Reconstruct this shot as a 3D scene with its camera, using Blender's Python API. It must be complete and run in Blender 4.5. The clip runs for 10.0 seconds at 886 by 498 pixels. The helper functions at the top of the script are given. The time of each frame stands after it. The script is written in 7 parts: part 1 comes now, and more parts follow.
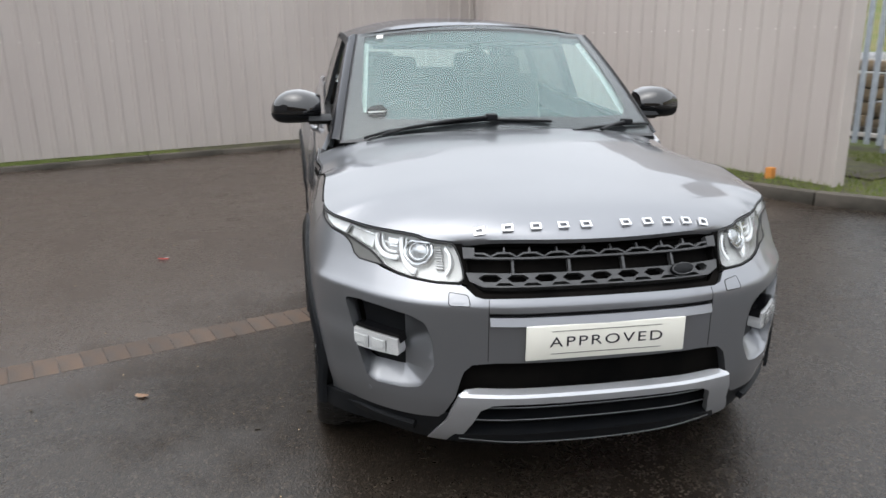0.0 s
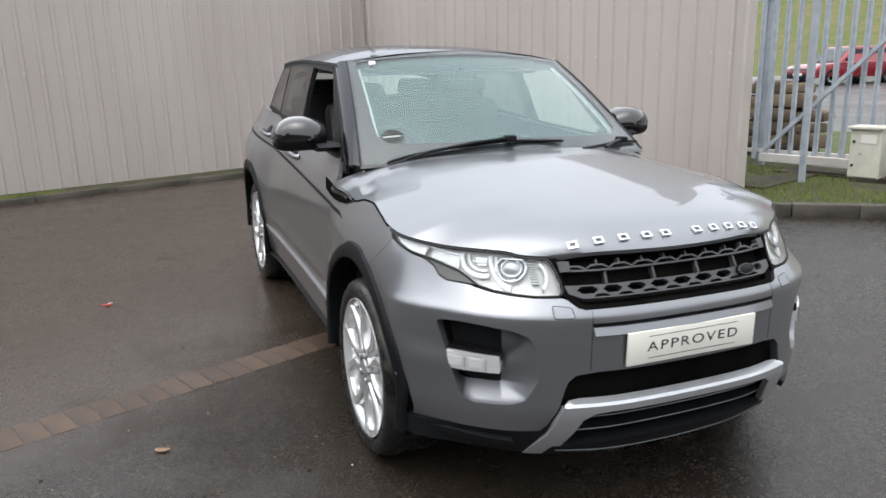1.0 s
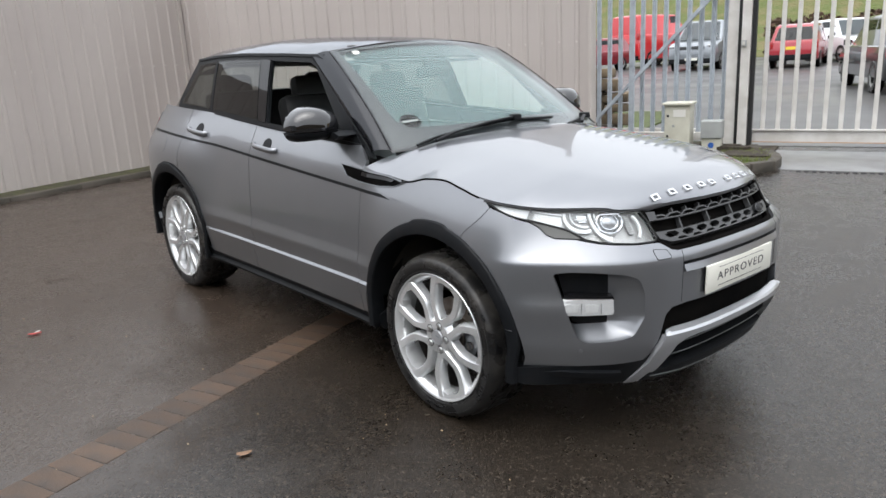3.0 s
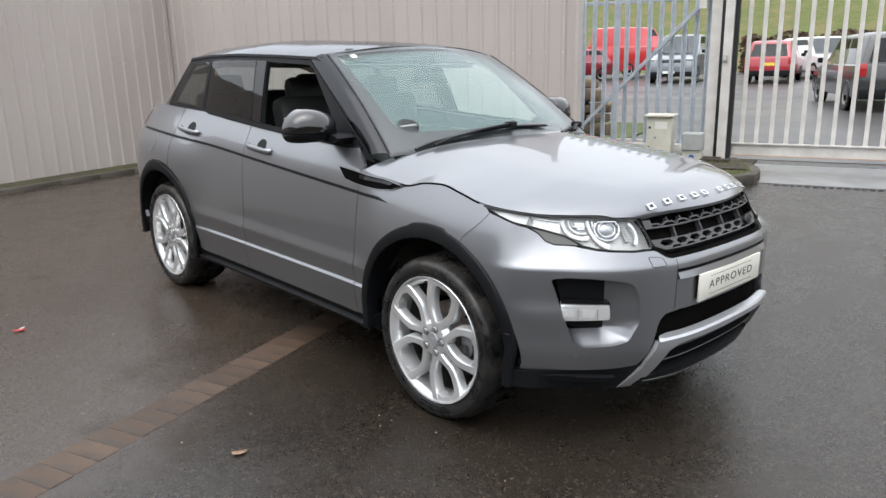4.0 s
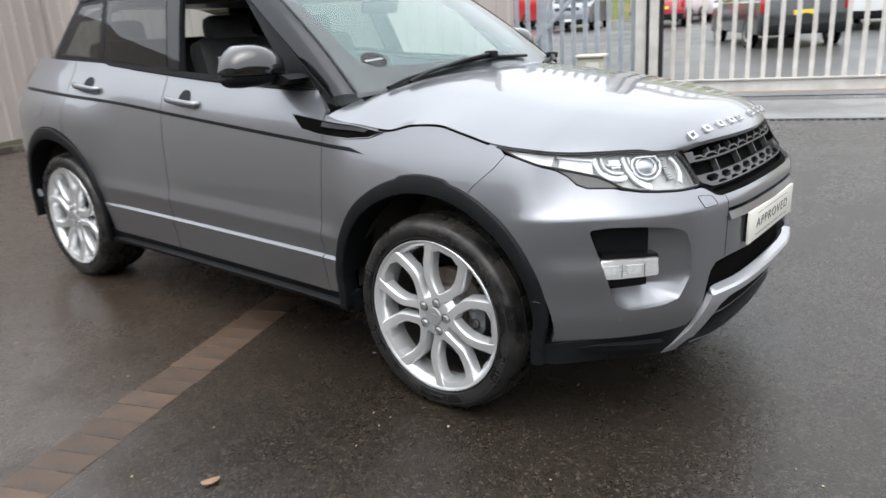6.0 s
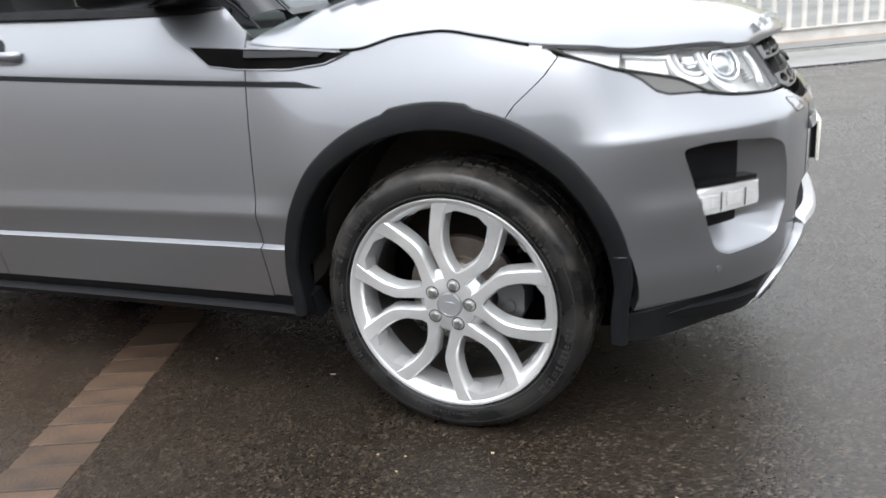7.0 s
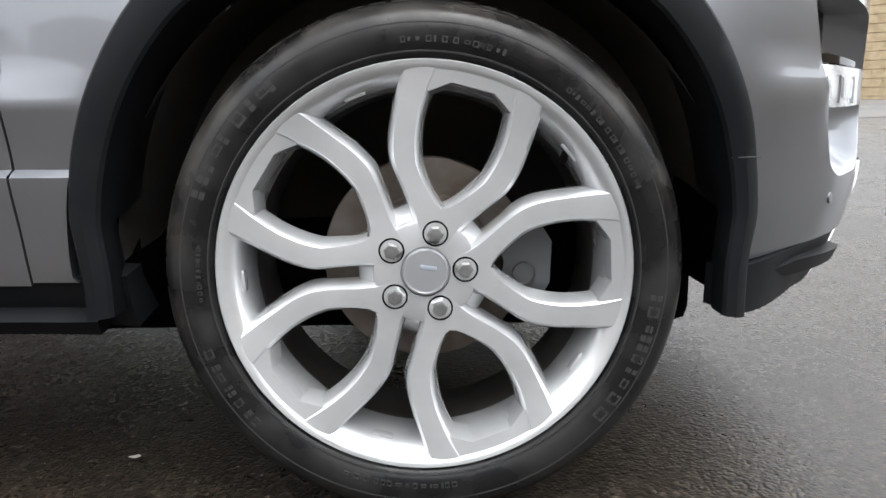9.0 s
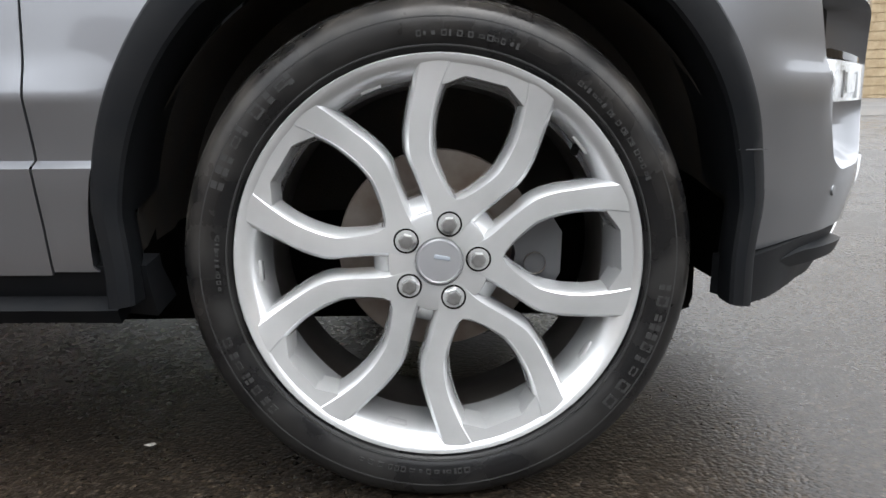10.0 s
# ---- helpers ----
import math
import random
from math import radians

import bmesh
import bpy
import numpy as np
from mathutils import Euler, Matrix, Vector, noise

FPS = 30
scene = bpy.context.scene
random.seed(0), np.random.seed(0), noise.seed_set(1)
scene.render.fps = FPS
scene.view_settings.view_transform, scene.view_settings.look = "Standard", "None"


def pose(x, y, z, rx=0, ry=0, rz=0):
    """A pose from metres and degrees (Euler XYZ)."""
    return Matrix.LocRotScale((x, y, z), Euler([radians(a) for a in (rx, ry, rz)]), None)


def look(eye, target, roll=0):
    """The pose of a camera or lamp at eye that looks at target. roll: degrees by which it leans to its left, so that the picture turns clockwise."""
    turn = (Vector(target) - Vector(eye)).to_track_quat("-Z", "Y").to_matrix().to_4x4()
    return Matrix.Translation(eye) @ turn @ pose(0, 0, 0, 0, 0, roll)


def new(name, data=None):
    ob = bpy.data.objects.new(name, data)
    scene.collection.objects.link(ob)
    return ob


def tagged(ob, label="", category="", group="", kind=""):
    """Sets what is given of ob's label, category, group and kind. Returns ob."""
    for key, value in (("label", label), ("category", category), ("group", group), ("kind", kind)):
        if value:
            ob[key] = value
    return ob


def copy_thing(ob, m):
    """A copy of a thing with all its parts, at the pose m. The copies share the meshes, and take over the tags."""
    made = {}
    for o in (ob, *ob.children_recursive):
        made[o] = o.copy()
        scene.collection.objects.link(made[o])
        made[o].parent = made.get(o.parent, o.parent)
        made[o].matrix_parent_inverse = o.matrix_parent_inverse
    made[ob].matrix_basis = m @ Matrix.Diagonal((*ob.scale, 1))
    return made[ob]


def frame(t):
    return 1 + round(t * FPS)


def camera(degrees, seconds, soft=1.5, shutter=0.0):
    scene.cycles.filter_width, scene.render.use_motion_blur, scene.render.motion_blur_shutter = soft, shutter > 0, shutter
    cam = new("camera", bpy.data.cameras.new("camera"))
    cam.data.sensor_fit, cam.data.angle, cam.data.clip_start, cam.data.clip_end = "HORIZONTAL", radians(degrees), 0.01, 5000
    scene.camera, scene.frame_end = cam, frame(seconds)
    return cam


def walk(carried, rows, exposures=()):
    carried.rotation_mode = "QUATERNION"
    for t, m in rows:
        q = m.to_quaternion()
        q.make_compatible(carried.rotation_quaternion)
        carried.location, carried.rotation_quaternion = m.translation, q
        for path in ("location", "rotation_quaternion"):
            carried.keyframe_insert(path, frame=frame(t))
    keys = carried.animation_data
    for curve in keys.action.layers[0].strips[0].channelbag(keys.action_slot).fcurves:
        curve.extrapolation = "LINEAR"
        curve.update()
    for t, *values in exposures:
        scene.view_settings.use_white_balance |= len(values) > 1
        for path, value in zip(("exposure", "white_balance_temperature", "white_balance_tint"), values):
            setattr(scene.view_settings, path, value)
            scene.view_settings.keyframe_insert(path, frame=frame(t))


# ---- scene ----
cam = camera(62.33, 10.0, shutter=0.35)
PATH = [
    (0, (2.837, -0.884, 1.567), (0.482, -0.449, 0.849), 0.24),
    (0.5, (2.776, -1.248, 1.569), (0.500, -0.481, 0.877), 0.54),
    (1, (2.646, -1.624, 1.543), (0.407, -0.705, 0.918), -0.20),
    (1.5, (2.550, -1.936, 1.535), (0.411, -0.833, 0.856), 1.50),
    (2, (2.477, -2.278, 1.535), (0.447, -0.970, 0.889), 0.01),
    (2.2, (2.419, -2.377, 1.516), (0.423, -0.995, 0.917), -0.74),
    (3.3, (2.177, -2.837, 1.505), (0.391, -1.208, 0.867), -1.41),
    (3.5, (2.173, -2.853, 1.513), (0.392, -1.206, 0.911), -1.12),
    (4, (2.174, -2.853, 1.508), (0.404, -1.200, 0.885), 0.09),
    (4.5, (2.170, -2.844, 1.503), (0.400, -1.198, 0.863), -0.11),
    (5, (2.116, -2.877, 1.491), (0.406, -1.175, 0.832), -0.72),
    (5.5, (1.925, -2.859, 1.446), (0.261, -1.154, 0.687), -1.60),
    (5.7, (1.794, -2.796, 1.414), (0.163, -1.057, 0.663), -2.17),
    (6.8, (0.822, -2.552, 1.121), (-0.196, -0.399, 0.361), -3.03),
    (7, (0.670, -2.472, 1.046), (-0.262, -0.278, 0.293), -4.64),
    (7.5, (0.335, -2.256, 0.928), (-0.138, 0.038, 0.056), -2.18),
    (8, (0.109, -2.034, 0.789), (-0.115, 0.325, -0.008), -2.55),
    (8.5, (0.026, -1.872, 0.625), (-0.023, 0.568, 0.079), -0.96),
    (9, (0.009, -1.849, 0.557), (0.047, 0.611, 0.115), -0.58),
    (9.5, (-0.009, -1.860, 0.560), (0.031, 0.602, 0.128), -0.75),
    (10, (-0.015, -1.871, 0.550), (0.035, 0.588, 0.102), -0.50),
]
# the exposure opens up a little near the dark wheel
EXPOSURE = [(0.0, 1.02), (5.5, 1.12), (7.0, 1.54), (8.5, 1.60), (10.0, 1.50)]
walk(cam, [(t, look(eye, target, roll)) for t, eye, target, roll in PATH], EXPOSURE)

# ---- world, sun, exposure ----
world = bpy.data.worlds.new("overcast_sky")
scene.world = world
world.use_nodes = True
wn, wl = world.node_tree.nodes, world.node_tree.links
sky = wn.new("ShaderNodeTexSky")
sky.sky_type, sky.sun_disc = "NISHITA", False
sky.sun_elevation, sky.sun_rotation = radians(67), radians(158)
sky.air_density, sky.dust_density, sky.ozone_density = 1.0, 6.0, 0.6
# cloud cover: the blue of the clear sky is washed out to a grey white
wash = wn.new("ShaderNodeHueSaturation")
wash.inputs["Saturation"].default_value = 0.12
wl.new(sky.outputs["Color"], wash.inputs["Color"])
cloud = wn.new("ShaderNodeMix")
cloud.data_type = "RGBA"
cloud.inputs["Factor"].default_value = 0.72
rise, bright = wn.new("ShaderNodeSeparateXYZ"), wn.new("ShaderNodeMapRange")
coords, veil = wn.new("ShaderNodeTexCoord"), wn.new("ShaderNodeMix")
wl.new(coords.outputs["Generated"], rise.inputs[0])
wl.new(rise.outputs["Z"], bright.inputs["Value"])
# an overcast sky is brightest overhead
veil.data_type = "RGBA"
veil.inputs["A"].default_value, veil.inputs["B"].default_value = (4.7, 4.93, 5.28, 1), (8.6, 9.0, 9.6, 1)
wl.new(bright.outputs["Result"], veil.inputs["Factor"])
wl.new(veil.outputs["Result"], cloud.inputs["B"])
wl.new(wash.outputs["Color"], cloud.inputs["A"])
wl.new(cloud.outputs["Result"], wn["Background"].inputs["Color"])
wn["Background"].inputs["Strength"].default_value = 0.15
sun = new("sun", bpy.data.lights.new("sun", "SUN"))
sun.data.energy, sun.data.angle, sun.data.color = 0.4, radians(60), (1.0, 0.97, 0.93)
sun.matrix_world = look((2, -5, 13), (0, 0, 0))


# ---- materials ----
def mat(name, colour, rough=0.5, metal=0.0, coat=0.0, second=None, scale=8.0, detail=5.0, mix=(0.35, 0.65), rough2=None,
        bump=0.0, bump_scale=120.0, bump_dist=0.004, trans=0.0, ior=1.45, emit=0.0, island=0.0, stretch=(1, 1, 1), spec=0.5):
    """A principled surface with two colours blended by noise, and fine relief."""
    m = bpy.data.materials.new(name)
    m.use_nodes = True
    n, l = m.node_tree.nodes, m.node_tree.links
    p = n["Principled BSDF"]
    p.inputs["Base Color"].default_value = (*colour, 1)
    p.inputs["Roughness"].default_value = rough
    p.inputs["Metallic"].default_value = metal
    p.inputs["Coat Weight"].default_value = coat
    p.inputs["Coat Roughness"].default_value = 0.04
    p.inputs["Transmission Weight"].default_value = trans
    p.inputs["IOR"].default_value = ior
    p.inputs["Specular IOR Level"].default_value = spec
    if emit:
        p.inputs["Emission Color"].default_value = (*colour, 1)
        p.inputs["Emission Strength"].default_value = emit
    tc = n.new("ShaderNodeTexCoord")
    mp = n.new("ShaderNodeMapping")
    mp.inputs["Scale"].default_value = stretch
    l.new(tc.outputs["Object"], mp.inputs["Vector"])
    if second or rough2 is not None:
        nz = n.new("ShaderNodeTexNoise")
        nz.inputs["Scale"].default_value, nz.inputs["Detail"].default_value = scale, detail
        l.new(mp.outputs["Vector"], nz.inputs["Vector"])
        mr = n.new("ShaderNodeMapRange")
        mr.inputs["From Min"].default_value, mr.inputs["From Max"].default_value = mix
        l.new(nz.outputs["Fac"], mr.inputs["Value"])
        if second:
            mx = n.new("ShaderNodeMix")
            mx.data_type = "RGBA"
            mx.inputs["A"].default_value, mx.inputs["B"].default_value = (*colour, 1), (*second, 1)
            l.new(mr.outputs["Result"], mx.inputs["Factor"])
            out = mx.outputs["Result"]
            if island:
                gi = n.new("ShaderNodeObjectInfo")
                hs = n.new("ShaderNodeHueSaturation")
                ma = n.new("ShaderNodeMapRange")
                ma.inputs["To Min"].default_value, ma.inputs["To Max"].default_value = 1 - island, 1 + island
                l.new(gi.outputs["Random"], ma.inputs["Value"])
                l.new(ma.outputs["Result"], hs.inputs["Value"])
                l.new(out, hs.inputs["Color"])
                out = hs.outputs["Color"]
            l.new(out, p.inputs["Base Color"])
        if rough2 is not None:
            rr = n.new("ShaderNodeMapRange")
            rr.inputs["To Min"].default_value, rr.inputs["To Max"].default_value = rough, rough2
            l.new(mr.outputs["Result"], rr.inputs["Value"])
            l.new(rr.outputs["Result"], p.inputs["Roughness"])
    if bump:
        bz = n.new("ShaderNodeTexNoise")
        bz.inputs["Scale"].default_value, bz.inputs["Detail"].default_value = bump_scale, 4.0
        l.new(mp.outputs["Vector"], bz.inputs["Vector"])
        bp = n.new("ShaderNodeBump")
        bp.inputs["Strength"].default_value, bp.inputs["Distance"].default_value = bump, bump_dist
        l.new(bz.outputs["Fac"], bp.inputs["Height"])
        l.new(bp.outputs["Normal"], p.inputs["Normal"])
    return m


PAINT = mat("grey_metallic_paint", (0.215, 0.222, 0.238), 0.385, 0.83, 1.0, second=(0.223, 0.230, 0.246), scale=3.0, bump=0.02, bump_scale=2500, bump_dist=0.0005)
GLOSS = mat("black_gloss_paint", (0.004, 0.004, 0.005), 0.05, 0.0, 0.10, second=(0.005, 0.005, 0.006), scale=5, spec=0.38)
CAP = mat("black_lacquer", (0.004, 0.004, 0.005), 0.04, 0.0, 1.0, second=(0.005, 0.005, 0.006), scale=5)
PLASTIC = mat("black_textured_plastic", (0.007, 0.008, 0.0095), 0.46, second=(0.010, 0.0105, 0.0115), spec=0.16, scale=14, bump=0.12, bump_scale=900, bump_dist=0.0006)
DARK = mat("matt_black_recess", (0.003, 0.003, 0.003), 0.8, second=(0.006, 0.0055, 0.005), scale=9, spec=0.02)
LINER = mat("felt_arch_liner", (0.085, 0.080, 0.075), 0.95, spec=0.1, second=(0.100, 0.088, 0.074), scale=12, bump=0.3, bump_scale=300)
RUBBER = mat("tyre_rubber", (0.007, 0.007, 0.0075), 0.22, second=(0.016, 0.0155, 0.015), scale=13, mix=(0.42, 0.60), rough2=0.50, spec=0.44, bump=0.1, bump_scale=500, bump_dist=0.0006)


def dust_and_top_light(m, inner, outer):
    """Dried brown road dust on the shoulder of a tyre, between two radii, painted paler towards the top."""
    n, l = m.node_tree.nodes, m.node_tree.links
    p = n["Principled BSDF"]
    tc = next(q for q in n if q.type == "TEX_COORD")
    flat, ln, mr, nz, mul, mx = (n.new("ShaderNodeVectorMath"), n.new("ShaderNodeVectorMath"), n.new("ShaderNodeMapRange"), n.new("ShaderNodeTexNoise"), n.new("ShaderNodeMath"), n.new("ShaderNodeMix"))
    flat.operation, ln.operation, mul.operation, mx.data_type = "MULTIPLY", "LENGTH", "MULTIPLY", "RGBA"
    flat.inputs[1].default_value = (1, 0, 1)
    l.new(tc.outputs["Object"], flat.inputs[0])
    l.new(flat.outputs[0], ln.inputs[0])
    mr.inputs["From Min"].default_value, mr.inputs["From Max"].default_value = inner, outer
    l.new(ln.outputs["Value"], mr.inputs["Value"])
    nz.inputs["Scale"].default_value, nz.inputs["Detail"].default_value = 16.0, 7.0
    l.new(tc.outputs["Object"], nz.inputs["Vector"])
    thin = n.new("ShaderNodeMapRange")
    thin.inputs["From Min"].default_value, thin.inputs["From Max"].default_value = 0.40, 1.1
    l.new(nz.outputs["Fac"], thin.inputs["Value"])
    # light from above put into the colour: the dust fades towards the bottom
    sp, top_light, both_ = n.new("ShaderNodeSeparateXYZ"), n.new("ShaderNodeMapRange"), n.new("ShaderNodeMath")
    both_.operation = "MULTIPLY"
    l.new(tc.outputs["Object"], sp.inputs[0])
    top_light.inputs["From Min"].default_value, top_light.inputs["From Max"].default_value, top_light.inputs["To Min"].default_value = -0.10, 0.22, 0.18
    l.new(sp.outputs["Z"], top_light.inputs["Value"])
    l.new(thin.outputs["Result"], both_.inputs[0])
    l.new(top_light.outputs["Result"], both_.inputs[1])
    l.new(mr.outputs["Result"], mul.inputs[0])
    l.new(both_.outputs[0], mul.inputs[1])
    old = p.inputs["Base Color"].links[0].from_socket
    l.new(mul.outputs[0], mx.inputs["Factor"])
    l.new(old, mx.inputs["A"])
    mx.inputs["B"].default_value = (0.165, 0.150, 0.133, 1)
    l.new(mx.outputs["Result"], p.inputs["Base Color"])


dust_and_top_light(RUBBER, 0.298, 0.350)
RUBBER_B = mat("tyre_rubber_raised", (0.034, 0.034, 0.034), 0.42, spec=0.45)
ALLOY = mat("silver_wheel_paint", (0.76, 0.77, 0.78), 0.23, 0.60, 0.4, second=(0.58, 0.59, 0.595), scale=6, bump=0.03, bump_scale=1500, bump_dist=0.0003)
ALLOY_D = mat("dusty_barrel_metal", (0.42, 0.43, 0.43), 0.42, 0.7, second=(0.25, 0.24, 0.22), scale=9, mix=(0.4, 0.8))
CHROME = mat("bright_chrome", (0.78, 0.79, 0.80), 0.08, 1.0)
SATIN = mat("satin_silver", (0.52, 0.53, 0.55), 0.32, 0.65, 0.2, second=(0.46, 0.47, 0.49), scale=5)
BARREL = mat("dark_barrel_metal", (0.075, 0.070, 0.064), 0.55, 0.3, second=(0.035, 0.030, 0.026), scale=10, mix=(0.35, 0.7))
STEEL = mat("brake_disc_steel", (0.24, 0.21, 0.185), 0.45, 0.45, second=(0.15, 0.115, 0.09), scale=16)
NUT = mat("wheel_nut_steel", (0.50, 0.51, 0.51), 0.30, 0.9, second=(0.36, 0.36, 0.35), scale=60)
TINT = mat("privacy_glass", (0.010, 0.011, 0.012), 0.02, 0.0, 0.6)
LAMP_IN = mat("lamp_silver_reflector", (0.62, 0.63, 0.65), 0.16, 1.0)
LAMP_BG = mat("lamp_pale_chamber", (0.43, 0.43, 0.425), 0.28, 0.4, second=(0.35, 0.35, 0.345), scale=25)
BORDER = mat("printed_screen_border", (0.040, 0.040, 0.044), 0.35, second=(0.034, 0.034, 0.037), scale=20)
FACET = mat("faceted_lamp_plastic", (0.66, 0.665, 0.665), 0.12, 0.25, 0.8, bump=0.7, bump_scale=55, bump_dist=0.006)
LAMP_DK = mat("lamp_grey_bezel", (0.16, 0.165, 0.17), 0.3, 0.6)
WHITE_L = mat("lamp_white_guide", (0.82, 0.83, 0.84), 0.25)
LAMP_PROJ = mat("projector_glass", (0.42, 0.44, 0.46), 0.06, 0.5, 0.8)
GRILLE = mat("dark_grey_grille", (0.078, 0.079, 0.081), 0.34, 0.2, second=(0.064, 0.065, 0.067), scale=20, spec=0.3)
CLEAR_L = mat("clear_ribbed_lamp", (0.88, 0.89, 0.90), 0.10, 0.55, 0.8, bump=0.5, bump_scale=45, bump_dist=0.006, stretch=(1, 1, 3.5))
LETTER = mat("brushed_badge_metal", (0.78, 0.79, 0.80), 0.22, 0.9)
PLATE = mat("white_plate_plastic", (0.74, 0.73, 0.66), 0.32, second=(0.70, 0.69, 0.62), scale=6)
INK = mat("plate_black_ink", (0.02, 0.02, 0.025), 0.4)
SEAT = mat("black_leather", (0.018, 0.018, 0.019), 0.5, second=(0.026, 0.025, 0.025), scale=20)
TRIMC = mat("pale_pillar_cloth", (0.68, 0.69, 0.66), 0.85, second=(0.50, 0.51, 0.49), scale=40)
RED_L = mat("red_lamp_plastic", (0.35, 0.01, 0.012), 0.15, 0.0, 0.8)

CLAD = mat("beige_coated_cladding", (0.39, 0.348, 0.322), 0.5, second=(0.43, 0.388, 0.360), scale=1.2, stretch=(1, 1, 0.35), bump=0.05, bump_scale=6, bump_dist=0.004)
CLAD_T = mat("beige_flashing", (0.45, 0.405, 0.375), 0.45, second=(0.41, 0.37, 0.34), scale=3)
SCREW = mat("grey_screw_cap", (0.62, 0.58, 0.55), 0.5)
CONC = mat("kerb_concrete", (0.085, 0.073, 0.060), 0.8, second=(0.038, 0.034, 0.026), scale=5, bump=0.5, bump_scale=60, bump_dist=0.006, island=0.1)
SOIL = mat("damp_soil", (0.05, 0.04, 0.028), 0.9, second=(0.028, 0.022, 0.015), scale=14, bump=0.7, bump_scale=50, bump_dist=0.012)
GRASSG = mat("turf_ground", (0.060, 0.062, 0.022), 0.9, second=(0.032, 0.027, 0.016), scale=10, bump=0.6, bump_scale=80, bump_dist=0.01)
GRASS = mat("grass_blades", (0.11, 0.155, 0.028), 0.6, second=(0.16, 0.18, 0.05), scale=3)
GALV = mat("galvanised_steel", (0.40, 0.44, 0.48), 0.5, 0.0, second=(0.30, 0.33, 0.37), scale=9)
GATEP = mat("off_white_gate_paint", (0.62, 0.60, 0.57), 0.5, second=(0.50, 0.475, 0.44), scale=5)
BLACKM = mat("black_rubber_seal", (0.012, 0.012, 0.012), 0.6)
CREAM = mat("cream_box_paint", (0.60, 0.585, 0.50), 0.4, second=(0.53, 0.51, 0.43), scale=8)
GREYB = mat("grey_box_plastic", (0.34, 0.35, 0.34), 0.5, second=(0.30, 0.31, 0.30), scale=10)
STONE = mat("rough_sandstone", (0.21, 0.155, 0.095), 0.85, second=(0.10, 0.075, 0.05), scale=3.5, bump=0.5, bump_scale=20, bump_dist=0.02, island=0.2)
STONE_L = mat("pale_sandstone", (0.46, 0.36, 0.23), 0.85, second=(0.36, 0.27, 0.16), scale=2.5, bump=0.4, bump_scale=20, bump_dist=0.02, island=0.15)
BRICK = mat("dirty_paving_brick", (0.085, 0.052, 0.033), 0.55, second=(0.041, 0.029, 0.021), scale=7, rough2=0.45, bump=0.5, bump_scale=120, bump_dist=0.004, island=0.22)
PAPER = mat("litter_paper", (0.72, 0.70, 0.66), 0.7)
LITTER_R = mat("litter_red", (0.62, 0.10, 0.09), 0.6)
LEAF = mat("dead_leaf", (0.50, 0.34, 0.24), 0.7, second=(0.40, 0.26, 0.17), scale=30)
HEDGE = mat("brown_hedge", (0.10, 0.055, 0.035), 0.85, second=(0.06, 0.04, 0.025), scale=4)


def thin_glass(name, tint, ior, gloss_rough=0.0, film=0.0):
    m = bpy.data.materials.new(name)
    m.use_nodes = True
    n, l = m.node_tree.nodes, m.node_tree.links
    n.remove(n["Principled BSDF"])
    tr, gl, mx = n.new("ShaderNodeBsdfTransparent"), n.new("ShaderNodeBsdfGlossy"), n.new("ShaderNodeMixShader")
    tr.inputs["Color"].default_value = (*tint, 1)
    gl.inputs["Roughness"].default_value = gloss_rough
    # the same gloss from both sides of the pane: low face on, full at grazing angles
    low = ((ior - 1) / (ior + 1)) ** 2
    lw, pw, ad = n.new("ShaderNodeLayerWeight"), n.new("ShaderNodeMath"), n.new("ShaderNodeMapRange")
    lw.inputs["Blend"].default_value = 0.5
    pw.operation = "POWER"
    pw.inputs[1].default_value = 5.0
    l.new(lw.outputs["Facing"], pw.inputs[0])
    ad.inputs["To Min"].default_value, ad.inputs["To Max"].default_value = low, 1.0 if low > 0.001 else 0.02
    l.new(pw.outputs[0], ad.inputs["Value"])
    l.new(ad.outputs["Result"], mx.inputs[0])
    l.new(tr.outputs[0], mx.inputs[1])
    l.new(gl.outputs[0], mx.inputs[2])
    out = mx.outputs[0]
    if film:
        # a thin pale film: mist and the sky's reflection put into a diffuse colour
        df, dm = n.new("ShaderNodeBsdfDiffuse"), n.new("ShaderNodeMixShader")
        df.inputs["Color"].default_value = (0.52, 0.72, 0.72, 1)
        dm.inputs[0].default_value = film
        l.new(out, dm.inputs[1])
        l.new(df.outputs[0], dm.inputs[2])
        out = dm.outputs[0]
    l.new(out, n["Material Output"].inputs["Surface"])
    return m


